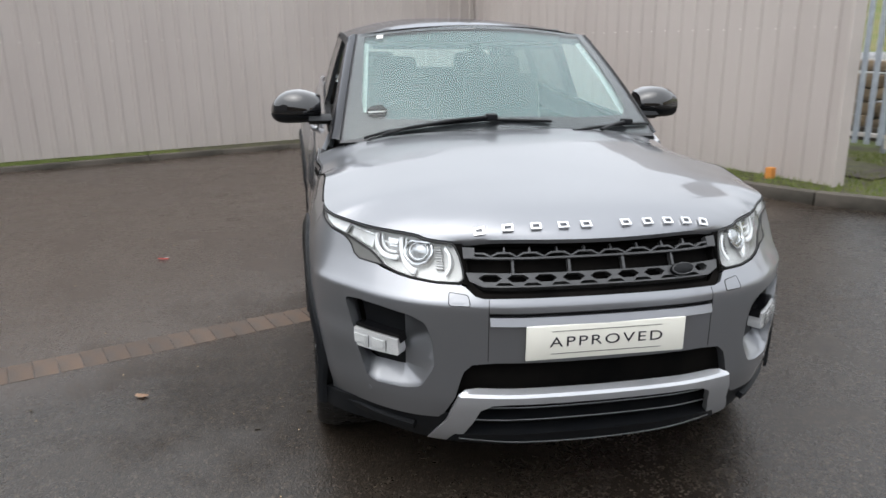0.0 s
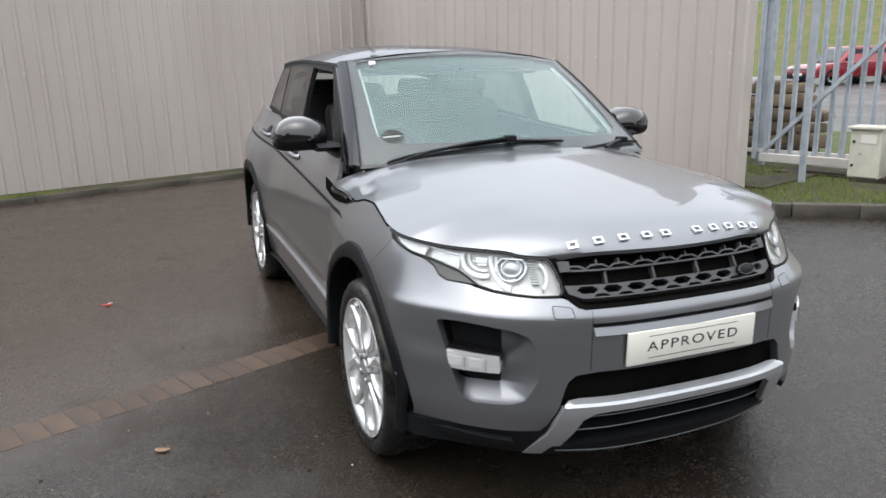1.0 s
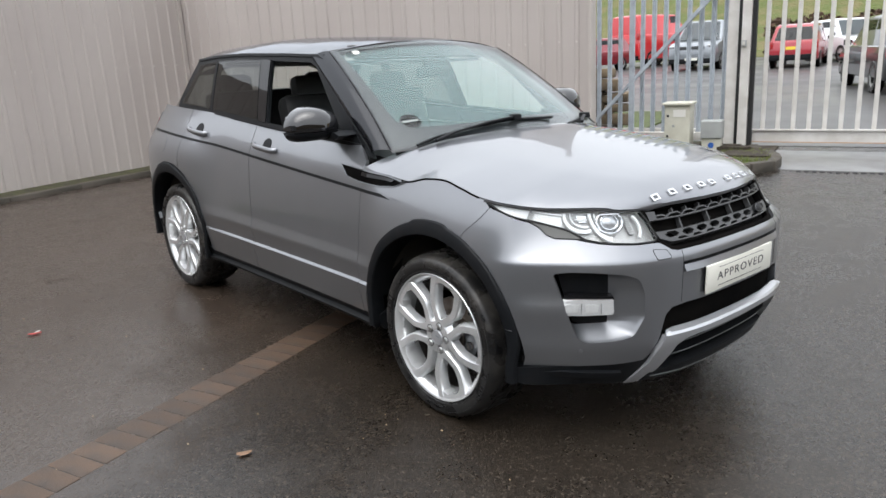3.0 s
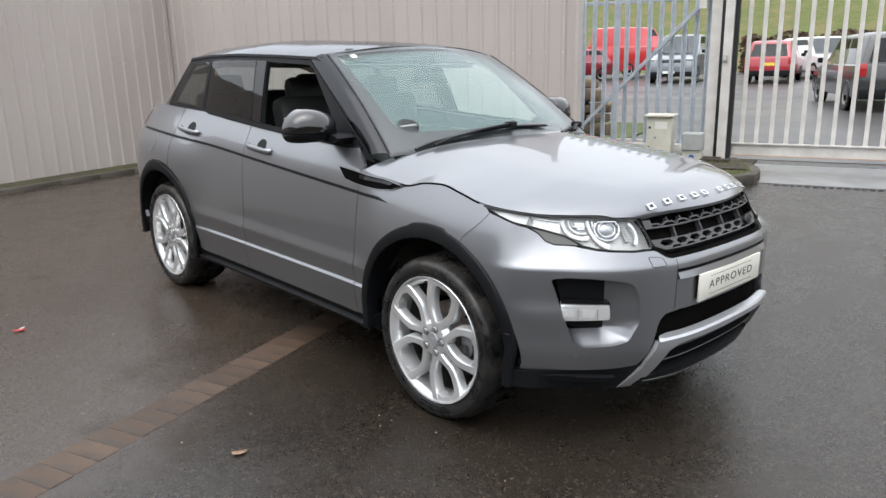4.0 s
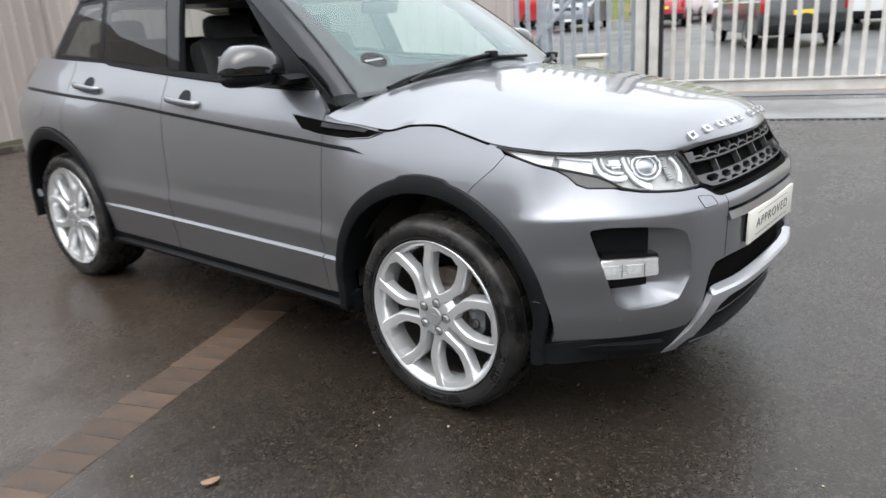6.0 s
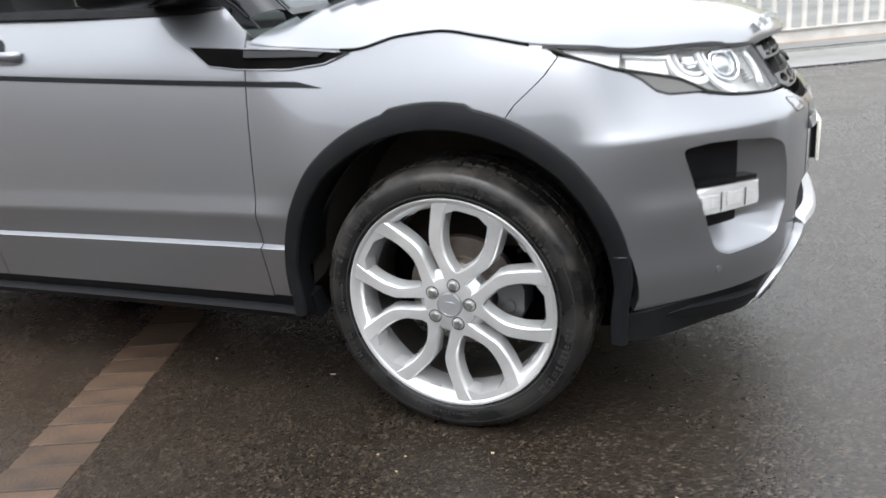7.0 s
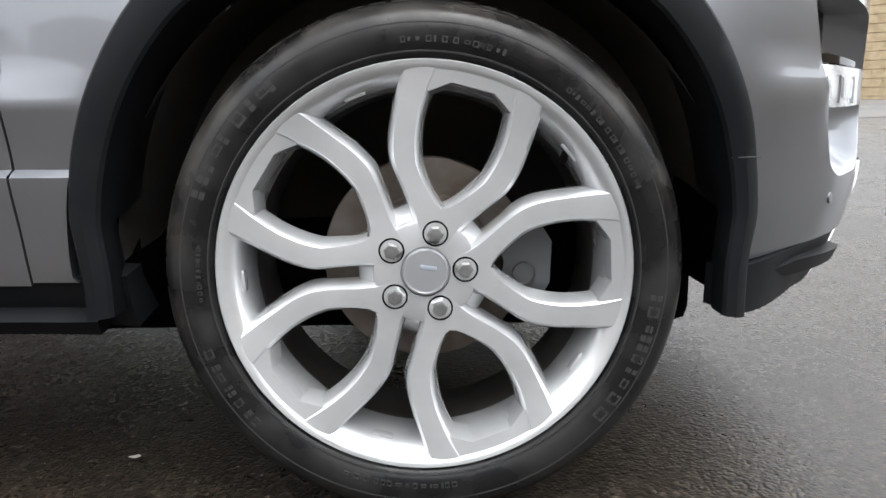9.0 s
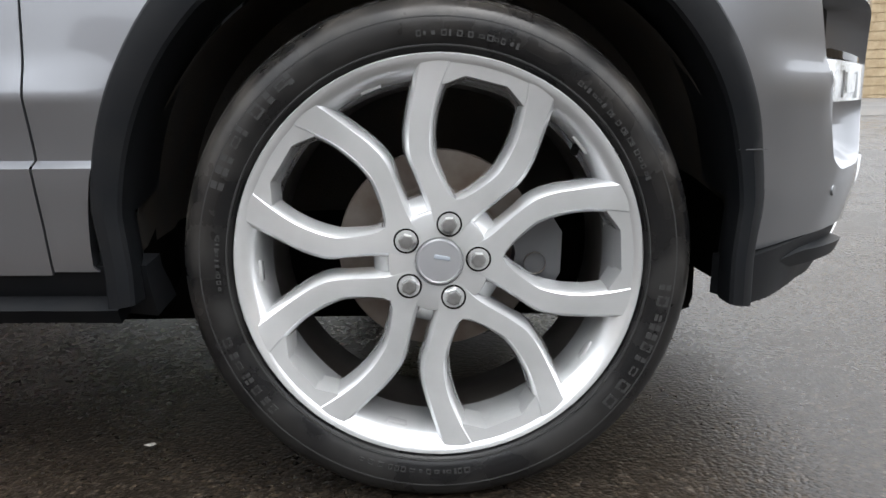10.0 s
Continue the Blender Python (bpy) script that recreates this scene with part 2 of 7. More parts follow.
def asphalt():
    """Wet tarmac: dark binder, small stones, damp sheen that comes and goes in broad patches."""
    m = bpy.data.materials.new("wet_asphalt")
    m.use_nodes = True
    n, l = m.node_tree.nodes, m.node_tree.links
    p = n["Principled BSDF"]
    tc = n.new("ShaderNodeTexCoord")

    def nz(scale, detail, rough=0.6):
        q = n.new("ShaderNodeTexNoise")
        q.inputs["Scale"].default_value, q.inputs["Detail"].default_value, q.inputs["Roughness"].default_value = scale, detail, rough
        l.new(tc.outputs["Object"], q.inputs["Vector"])
        return q.outputs["Fac"]

    def ramp(sock, a, b, c, d):
        r = n.new("ShaderNodeMapRange")
        for k, v in zip(("From Min", "From Max", "To Min", "To Max"), (a, b, c, d)):
            r.inputs[k].default_value = v
        l.new(sock, r.inputs["Value"])
        return r.outputs["Result"]

    def mixc(fac, a, b):
        x = n.new("ShaderNodeMix")
        x.data_type = "RGBA"
        l.new(fac, x.inputs["Factor"])
        for key, v in (("A", a), ("B", b)):
            if isinstance(v, tuple):
                x.inputs[key].default_value = (*v, 1)
            else:
                l.new(v, x.inputs[key])
        return x.outputs["Result"]

    vor = n.new("ShaderNodeTexVoronoi")
    vor.inputs["Scale"].default_value = 170.0
    l.new(tc.outputs["Object"], vor.inputs["Vector"])
    broad, patch, fine = nz(0.55, 4), nz(3.2, 5), nz(70, 3)
    base = mixc(ramp(broad, 0.38, 0.62, 0, 1), (0.014, 0.0102, 0.0076), (0.034, 0.0255, 0.0185))
    base = mixc(ramp(patch, 0.5, 0.72, 0, 0.7), base, (0.026, 0.0180, 0.0115))
    base = mixc(ramp(fine, 0.56, 0.70, 0, 0.75), base, (0.055, 0.044, 0.034))
    sep = n.new("ShaderNodeSeparateColor")
    l.new(vor.outputs["Color"], sep.inputs[0])
    base = mixc(ramp(sep.outputs[0], 0.62, 1.0, 0, 0.40), base, (0.050, 0.041, 0.032))
    base = mixc(ramp(sep.outputs[1], 0.97, 0.995, 0, 0.6), base, (0.15, 0.13, 0.11))
    base = mixc(ramp(vor.outputs["Distance"], 0.40, 0.75, 0, 0.6), base, (0.012, 0.010, 0.009))
    # towards the nose the tarmac is an older, coarser laying
    old = n.new("ShaderNodeVectorMath")
    old.operation = "DOT_PRODUCT"
    old.inputs[1].default_value = (0.942, 0.334, 0.0)
    l.new(tc.outputs["Object"], old.inputs[0])
    wob = n.new("ShaderNodeMath")
    wob.operation = "ADD"
    l.new(old.outputs["Value"], wob.inputs[0])
    l.new(ramp(patch, 0.3, 0.7, -0.25, 0.25), wob.inputs[1])
    coarse = ramp(wob.outputs[0], -1.40, -0.80, 0, 1)
    pit = n.new("ShaderNodeTexVoronoi")
    pit.inputs["Scale"].default_value = 120.0
    l.new(tc.outputs["Object"], pit.inputs["Vector"])
    psep = n.new("ShaderNodeSeparateColor")
    l.new(pit.outputs["Color"], psep.inputs[0])
    dark = n.new("ShaderNodeMath")
    dark.operation = "MULTIPLY"
    l.new(ramp(psep.outputs[0], 0.50, 0.90, 0, 0.90), dark.inputs[0])
    l.new(coarse, dark.inputs[1])
    base = mixc(dark.outputs[0], base, (0.010, 0.008, 0.006))
    pale = n.new("ShaderNodeMath")
    pale.operation = "MULTIPLY"
    l.new(ramp(psep.outputs[1], 0.84, 0.98, 0, 0.9), pale.inputs[0])
    l.new(coarse, pale.inputs[1])
    base = mixc(pale.outputs[0], base, (0.085, 0.068, 0.052))
    # the old laying is soaked through
    base = mixc(ramp(coarse, 0, 1, 0.0, 0.20), base, (0.009, 0.0072, 0.0058))
    # away from the nose the newer tarmac has dried paler
    base = mixc(ramp(coarse, 0, 1, 0.5, 0), base, (0.062, 0.045, 0.034))
    # car's shade put into the colour beside sill and front wheel; stones stand proud
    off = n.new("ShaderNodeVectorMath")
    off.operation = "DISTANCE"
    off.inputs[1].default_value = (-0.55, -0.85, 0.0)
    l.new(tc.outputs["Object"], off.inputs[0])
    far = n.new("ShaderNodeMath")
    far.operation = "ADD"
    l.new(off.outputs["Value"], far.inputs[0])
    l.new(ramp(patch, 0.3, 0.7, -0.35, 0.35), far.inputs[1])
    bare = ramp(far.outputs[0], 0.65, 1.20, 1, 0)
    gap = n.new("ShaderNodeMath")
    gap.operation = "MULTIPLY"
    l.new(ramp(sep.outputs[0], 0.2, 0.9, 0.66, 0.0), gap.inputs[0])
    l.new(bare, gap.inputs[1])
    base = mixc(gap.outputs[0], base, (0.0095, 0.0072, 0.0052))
    grit = n.new("ShaderNodeMath")
    grit.operation = "MULTIPLY"
    l.new(ramp(sep.outputs[1], 0.88, 0.98, 0, 0.5), grit.inputs[0])
    l.new(bare, grit.inputs[1])
    base = mixc(grit.outputs[0], base, (0.11, 0.083, 0.056))
    l.new(ramp(bare, 0, 1, 0.42, 0.16), p.inputs["Specular IOR Level"])
    l.new(base, p.inputs["Base Color"])
    wet = n.new("ShaderNodeMath")
    wet.operation = "ADD"
    l.new(ramp(patch, 0.3, 0.7, 0.06, 0.17), wet.inputs[0])
    l.new(ramp(broad, 0.36, 0.64, 0.06, 0.18), wet.inputs[1])
    worn = n.new("ShaderNodeMath")
    worn.operation = "ADD"
    l.new(wet.outputs[0], worn.inputs[0])
    l.new(ramp(psep.outputs[1], 0.0, 1.0, -0.03, 0.08), worn.inputs[1])
    dull = n.new("ShaderNodeMath")
    dull.operation = "ADD"
    l.new(worn.outputs[0], dull.inputs[0])
    l.new(ramp(coarse, 0, 1, 0.0, 0.03), dull.inputs[1])
    l.new(dull.outputs[0], p.inputs["Roughness"])
    add = n.new("ShaderNodeMath")
    add.operation = "ADD"
    l.new(ramp(vor.outputs["Distance"], 0, 0.8, 1, 0), add.inputs[0])
    l.new(sep.outputs[2], add.inputs[1])
    bp = n.new("ShaderNodeBump")
    bp.inputs["Distance"].default_value = 0.0022
    l.new(ramp(bare, 0, 1, 0.16, 0.38), bp.inputs["Strength"])
    l.new(add.outputs[0], bp.inputs["Height"])
    bp2 = n.new("ShaderNodeBump")
    bp2.inputs["Distance"].default_value = 0.0032
    l.new(ramp(coarse, 0, 1, 0.0, 0.30), bp2.inputs["Strength"])
    hgt = n.new("ShaderNodeMath")
    hgt.operation = "ADD"
    l.new(ramp(pit.outputs["Distance"], 0, 0.8, 1, 0), hgt.inputs[0])
    l.new(psep.outputs[2], hgt.inputs[1])
    l.new(hgt.outputs[0], bp2.inputs["Height"])
    l.new(bp.outputs["Normal"], bp2.inputs["Normal"])
    l.new(bp2.outputs["Normal"], p.inputs["Normal"])
    return m


ASPHALT = asphalt()
LENS = thin_glass("headlamp_lens", (0.97, 0.98, 0.98), 1.45, 0.12)


ROOF = bpy.data.materials.new("dulled_black_roof_paint")
ROOF.use_nodes = True
rn, rl = ROOF.node_tree.nodes, ROOF.node_tree.links
rn.remove(rn["Principled BSDF"])
rd, rg_, rf, rm = rn.new("ShaderNodeBsdfDiffuse"), rn.new("ShaderNodeBsdfGlossy"), rn.new("ShaderNodeFresnel"), rn.new("ShaderNodeMixShader")
rd.inputs["Color"].default_value = (0.006, 0.006, 0.007, 1)
rg_.inputs["Color"].default_value, rg_.inputs["Roughness"].default_value = (0.85, 0.87, 0.91, 1), 0.10
rf.inputs["IOR"].default_value = 1.5
rl.new(rf.outputs[0], rm.inputs[0])
rl.new(rd.outputs[0], rm.inputs[1])
rl.new(rg_.outputs[0], rm.inputs[2])
rl.new(rm.outputs[0], rn["Material Output"].inputs["Surface"])


# ---- mesh helpers ----
def mesh_ob(name, bm, material, smooth=True, angle=35.0):
    me = bpy.data.meshes.new(name)
    bmesh.ops.recalc_face_normals(bm, faces=bm.faces)
    for f in bm.faces:
        f.smooth = smooth
    if smooth:
        for e in bm.edges:
            if len(e.link_faces) == 2 and e.calc_face_angle(0.0) > radians(angle):
                e.smooth = False
    bm.to_mesh(me)
    bm.free()
    me.materials.append(material)
    return new(name, me)


def part(name, bm, material, parent, label="", smooth=True, angle=35.0):
    ob = mesh_ob(name, bm, material, smooth, angle)
    ob.parent = parent
    if label:
        tagged(ob, label)
    return ob


def thing(name, label, category, group="", m=None):
    ob = new(name)
    ob.empty_display_size = 0.1
    tagged(ob, label, category, group)
    if m is not None:
        ob.matrix_world = m
    return ob


def box(bm, centre, size, m=None, bevel=0.0):
    """A box, optionally with rounded edges, added to bm."""
    made = bmesh.ops.create_cube(bm, size=1.0)["verts"]
    bmesh.ops.scale(bm, vec=size, verts=made)
    if bevel:
        geo = bmesh.ops.bevel(bm, geom=[e for e in bm.edges if all(v in set(made) for v in e.verts)], offset=bevel, segments=2, affect="EDGES", profile=0.5)
        made = list({v for f in geo["faces"] for v in f.verts} | {v for v in made if v.is_valid})
    bmesh.ops.translate(bm, vec=centre, verts=made)
    if m is not None:
        bmesh.ops.transform(bm, matrix=m, verts=made)
    return made


def boxed(centre, size, m=None, bevel=0.0):
    bm = bmesh.new()
    box(bm, centre, size, m, bevel)
    return bm


def extrude(bm, pts, a, b, axis="y"):
    """A prism: the outline pts in the plane across axis, from a to b."""
    def at(p, q, h):
        return {"y": (p, h, q), "x": (h, p, q), "z": (p, q, h)}[axis]
    lo = [bm.verts.new(at(p, q, a)) for p, q in pts]
    hi = [bm.verts.new(at(p, q, b)) for p, q in pts]
    n = len(pts)
    bm.faces.new(lo[::-1])
    bm.faces.new(hi)
    for i in range(n):
        bm.faces.new((lo[i], lo[(i + 1) % n], hi[(i + 1) % n], hi[i]))
    return lo + hi


def lathe(bm, prof, n=96, axis="y", closed=False):
    """Turns a profile of (radius, height along the axis) round the axis."""
    rings = []
    for r, h in prof:
        ring = []
        for i in range(n):
            a = 2 * math.pi * i / n
            c, s = r * math.cos(a), r * math.sin(a)
            ring.append(bm.verts.new({"y": (c, h, s), "x": (h, c, s), "z": (c, s, h)}[axis]))
        rings.append(ring)
    pairs = list(zip(rings, rings[1:])) + ([(rings[-1], rings[0])] if closed else [])
    for p, q in pairs:
        for i in range(n):
            bm.faces.new((p[i], p[(i + 1) % n], q[(i + 1) % n], q[i]))
    return rings


def cap(bm, ring):
    bm.faces.new(ring)


def catmull(pts, per=8, closed=False):
    """A smooth line through the points."""
    p = [Vector(q) for q in pts]
    n, out = len(p), []
    for i in range(n if closed else n - 1):
        a = p[(i - 1) % n] if closed or i else p[0]
        b, c = p[i], p[(i + 1) % n]
        d = p[(i + 2) % n] if closed or i + 2 < n else p[-1]
        for k in range(per):
            t = k / per
            out.append(0.5 * ((2 * b) + (c - a) * t + (2 * a - 5 * b + 4 * c - d) * t * t + (3 * b - a - 3 * c + d) * t ** 3))
    if not closed:
        out.append(p[-1])
    return out


def tube(bm, pts, radius, n=8, flat=1.0, up=(0, 0, 1)):
    """A rod of round or flattened section along the points."""
    rings = []
    pts = [Vector(q) for q in pts]
    for i, p in enumerate(pts):
        d = (pts[min(i + 1, len(pts) - 1)] - pts[max(i - 1, 0)]).normalized()
        s = d.cross(Vector(up))
        s = s.normalized() if s.length > 1e-4 else Vector((1, 0, 0))
        t = s.cross(d)
        rings.append([bm.verts.new(p + radius * (math.cos(2 * math.pi * k / n) * s + flat * math.sin(2 * math.pi * k / n) * t)) for k in range(n)])
    for a, b in zip(rings, rings[1:]):
        for k in range(n):
            bm.faces.new((a[k], a[(k + 1) % n], b[(k + 1) % n], b[k]))
    bm.faces.new(rings[0][::-1])
    bm.faces.new(rings[-1])


def hermite(pts):
    """A smooth function through (z, value) pairs that does not overshoot much."""
    zs, vs = np.array([p[0] for p in pts], float), np.array([p[1] for p in pts], float)
    d = np.diff(vs) / np.diff(zs)
    m = np.zeros_like(vs)
    m[0], m[-1] = d[0], d[-1]
    for i in range(1, len(vs) - 1):
        m[i] = 0.0 if d[i - 1] * d[i] <= 0 else 2 * d[i - 1] * d[i] / (d[i - 1] + d[i])

    def f(z):
        z = np.clip(np.asarray(z, float), zs[0], zs[-1])
        i = np.clip(np.searchsorted(zs, z, side="right") - 1, 0, len(zs) - 2)
        h = zs[i + 1] - zs[i]
        t = (z - zs[i]) / h
        return ((2 * t ** 3 - 3 * t ** 2 + 1) * vs[i] + (t ** 3 - 2 * t ** 2 + t) * h * m[i]
                + (-2 * t ** 3 + 3 * t ** 2) * vs[i + 1] + (t ** 3 - t ** 2) * h * m[i + 1])
    return f


from mathutils.geometry import delaunay_2d_cdt


def inside(pts, poly):
    x, y = pts[:, 0], pts[:, 1]
    r = np.zeros(len(pts), bool)
    for (x0, y0), (x1, y1) in zip(poly, np.roll(poly, -1, axis=0)):
        c = (y0 > y) != (y1 > y)
        with np.errstate(divide="ignore", invalid="ignore"):
            r ^= c & (x < (x1 - x0) * (y - y0) / (y1 - y0) + x0)
    return r


def rounded(poly, r, n=5):
    """The outline with its corners rounded off by about r."""
    out = []
    for i, b in enumerate(poly):
        a, c = poly[i - 1], poly[(i + 1) % len(poly)]
        la, lc = math.hypot(a[0] - b[0], a[1] - b[1]), math.hypot(c[0] - b[0], c[1] - b[1])
        ka, kc = min(r / la, 0.45), min(r / lc, 0.45)
        p, q = (b[0] + (a[0] - b[0]) * ka, b[1] + (a[1] - b[1]) * ka), (b[0] + (c[0] - b[0]) * kc, b[1] + (c[1] - b[1]) * kc)
        for k in range(n + 1):
            t = k / n
            out.append(tuple((1 - t) ** 2 * p[j] + 2 * t * (1 - t) * b[j] + t * t * q[j] for j in (0, 1)))
    return out


def finer(poly, step):
    out = []
    for a, b in zip(poly, poly[1:] + poly[:1]):
        k = max(1, int(math.ceil(math.hypot(b[0] - a[0], b[1] - a[1]) / step)))
        out += [(a[0] + (b[0] - a[0]) * i / k, a[1] + (b[1] - a[1]) * i / k) for i in range(k)]
    return out


def skin(outline, surf, step=0.03, holes=(), lift=0.0, depth=0.012, mirror=False, bm=None, creases=()):
    """A curved sheet-metal panel: an outline (and holes) in the surface's own two coordinates, raised by lift along the normal,
    with its edges turned inwards by depth."""
    if creases:
        cut = []
        for a, b in zip(outline, list(outline[1:]) + [outline[0]]):
            ts = sorted((z - a[1]) / (b[1] - a[1]) for z in creases if min(a[1], b[1]) < z < max(a[1], b[1]))
            cut += [a] + [(a[0] + (b[0] - a[0]) * t, a[1] + (b[1] - a[1]) * t) for t in ts]
        outline = cut
    loops = [finer(list(outline), step * 0.8)] + [finer(list(h), step * 0.8) for h in holes]
    polys = [np.array(q) for q in loops]
    lo, hi = polys[0].min(0), polys[0].max(0)
    gx, gy = np.meshgrid(np.arange(lo[0] + step * 0.37, hi[0], step), np.arange(lo[1] + step * 0.41, hi[1], step))
    grid = np.stack([gx.ravel(), gy.ravel()], 1)
    if creases:
        rows_z = np.array(creases)
        grid = grid[np.abs(grid[:, 1:2] - rows_z[None, :]).min(1) > 0.45 * step]
        cx_, cz_ = np.meshgrid(np.arange(lo[0] + step * 0.37, hi[0], step), rows_z)
        grid = np.concatenate([grid, np.stack([cx_.ravel(), cz_.ravel()], 1)])
    keep = inside(grid, polys[0])
    for h in polys[1:]:
        keep &= ~inside(grid, h)
    grid = grid[keep]
    edge_pts = np.concatenate(polys)
    if len(grid):
        far = np.array([np.min(np.sum((edge_pts - g) ** 2, 1)) for g in grid]) > (0.45 * step) ** 2
        grid = grid[far]
    allp = [tuple(p) for p in np.concatenate([edge_pts, grid])] if len(grid) else [tuple(p) for p in edge_pts]
    edges, at = [], 0
    for q in polys:
        n = len(q)
        edges += [(at + i, at + (i + 1) % n) for i in range(n)]
        at += n
    vs, es, fs, _, _, _ = delaunay_2d_cdt([Vector(p) for p in allp], edges, [], 0, 1e-6)
    P = np.array([tuple(v) for v in vs])
    cen = np.array([P[list(f)].mean(0) for f in fs])
    ok = inside(cen, polys[0])
    for h in polys[1:]:
        ok &= ~inside(cen, h)
    eps = 1e-3
    bm = bm or bmesh.new()
    for sgn in ((1, -1) if mirror else (1,)):
        flip = Vector((1, sgn, 1))
        top, low = {}, {}

        def make(i):
            if i not in top:
                a, b = P[i]
                p = Vector(surf(a, b))
                du, dv = Vector(surf(a + eps, b)) - Vector(surf(a - eps, b)), Vector(surf(a, b + eps)) - Vector(surf(a, b - eps))
                n = du.cross(dv)
                n = n.normalized() if n.length > 1e-12 else Vector((0, 0, 1))
                top[i] = bm.verts.new((p + n * lift) * flip)
                low[i] = (p + n * (lift - depth)) * flip
            return top[i]
        count = {}
        for f, good in zip(fs, ok):
            if good:
                idx = list(f)
                v = [make(i) for i in idx]
                try:
                    bm.faces.new(v if sgn > 0 else v[::-1])
                except ValueError:
                    continue
                for i, j in zip(idx, idx[1:] + idx[:1]):
                    count[(min(i, j), max(i, j))] = count.get((min(i, j), max(i, j)), 0) + 1
        if depth:
            made = {}
            for (i, j), c in count.items():
                if c == 1:
                    for k in (i, j):
                        if k not in made:
                            made[k] = bm.verts.new(low[k])
                    bm.faces.new((top[i], top[j], made[j], made[i]))
    return bm


# ---- the yard: local frame at the inner corner of the two clad walls, u along the back wall, v away behind it ----
YARD = pose(-8.189, 1.605, 0.102, 0.658, -1.258, 17.985) @ Matrix.Scale(0.943, 4)
YARD_INV = YARD.inverted()


def yard(name, bm, material, label="", category="", kind="", parent=None, smooth=False, group="", angle=35.0):
    bmesh.ops.transform(bm, matrix=YARD, verts=bm.verts)
    ob = mesh_ob(name, bm, material, smooth, angle)
    if parent:
        ob.parent = parent
    return tagged(ob, label, category, group, kind)


# ground: one sheet to the horizon
def smooth_step(a, b, x):
    t = min(max((x - a) / (b - a), 0.0), 1.0)
    return t * t * (3 - 2 * t)


def ground_z(x, y):
    """Level where the car stands, then rising gently to the plane on which the walls and the gate stand."""
    u, v, _ = YARD_INV @ Vector((x, y, 0))
    w = max(smooth_step(-4.3, -0.9, v), smooth_step(2.6, 0.5, u))
    c = YARD @ Vector((min(max(u, -20), 45), min(max(v, -20), 45), 0))
    return w * c.z


reach = [0.0]
while reach[-1] < 400:
    reach.append(reach[-1] + (0.3 if reach[-1] < 13 else 0.35 * (reach[-1] - 12)))
reach = [-r for r in reach[:0:-1]] + reach
bm = bmesh.new()
rows = [[bm.verts.new((x - 2, y, ground_z(x - 2, y))) for x in reach] for y in reach]
for lower, upper in zip(rows, rows[1:]):
    for i in range(len(reach) - 1):
        bm.faces.new((lower[i], lower[i + 1], upper[i + 1], upper[i]))
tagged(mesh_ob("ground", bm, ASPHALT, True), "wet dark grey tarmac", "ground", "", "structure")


def clad(along, height, z0, pitch=0.2):
    """Ribbed sheet: list of (distance, relief), pushed up as a solid sheet of 60 mm."""
    bm = bmesh.new()
    prof, d = [], 0.0
    while d < along - 0.01:
        prof += [(d, 0.0), (d + 0.138, 0.0), (d + 0.154, 0.020), (d + 0.184, 0.020)]
        d += pitch
    prof.append((along, 0.0))
    prof = [(min(p, along), q) for p, q in prof]
    lo = [bm.verts.new((p, -q, z0)) for p, q in prof]
    hi = [bm.verts.new((p, -q, z0 + height)) for p, q in prof]
    for i in range(len(prof) - 1):
        if prof[i + 1][0] - prof[i][0] > 1e-6:
            bm.faces.new((lo[i], lo[i + 1], hi[i + 1], hi[i]))
    box(bm, (along / 2, 0.05, z0 + height / 2), (along, 0.09, height))
    return bm


back = clad(6.31, 2.75, 0.08)
wall_back = yard("wall_back", back, CLAD, "beige ribbed metal cladding", "wall", "structure")
side = clad(14.0, 2.76, 0.066)
bmesh.ops.transform(side, matrix=pose(0.05, -14.0, 0, 0, 0, 90), verts=side.verts)
wall_side = yard("wall_side", side, CLAD, "beige ribbed metal cladding", "wall", "structure")
# flashings, base and screws
yard("corner_flashing", boxed((0.05, -0.05, 1.56), (0.07, 0.07, 3.0), None, 0.004), CLAD_T, "beige folded corner trim", "trim", "structure")
yard("end_flashing", boxed((6.325, 0.03, 1.59), (0.035, 0.16, 3.02), None, 0.004), CLAD_T, "beige folded end trim", "trim", "structure")
# soil-dark base strips: the shadow gap below the sheets is put into their colour
yard("wall_plinth", boxed((3.15, 0.08, 0.06), (6.3, 0.10, 0.16)), SOIL, "dark base strip for the shadow gap under the cladding", "plinth", "structure")
yard("wall_plinth", boxed((-0.05, -7.0, 0.03), (0.10, 14.0, 0.10)), SOIL, "dark base strip for the shadow gap under the cladding", "plinth", "structure")
bm = bmesh.new()
for z in (1.45, 2.8):
    for i in range(31):
        box(bm, (0.169 + 0.2 * i, -0.024, z + 0.004 * (i % 3)), (0.012, 0.008, 0.012))
yard("wall_screws", bm, SCREW, "small capped fixing screws", "", "stuff", wall_back)
bm = bmesh.new()
for z in (1.45, 2.8):
    for i in range(69):
        box(bm, (0.074, -0.031 - 0.2 * i, z + 0.004 * (i % 3)), (0.008, 0.012, 0.012))
yard("wall_screws", bm, SCREW, "small capped fixing screws", "", "stuff", wall_side)

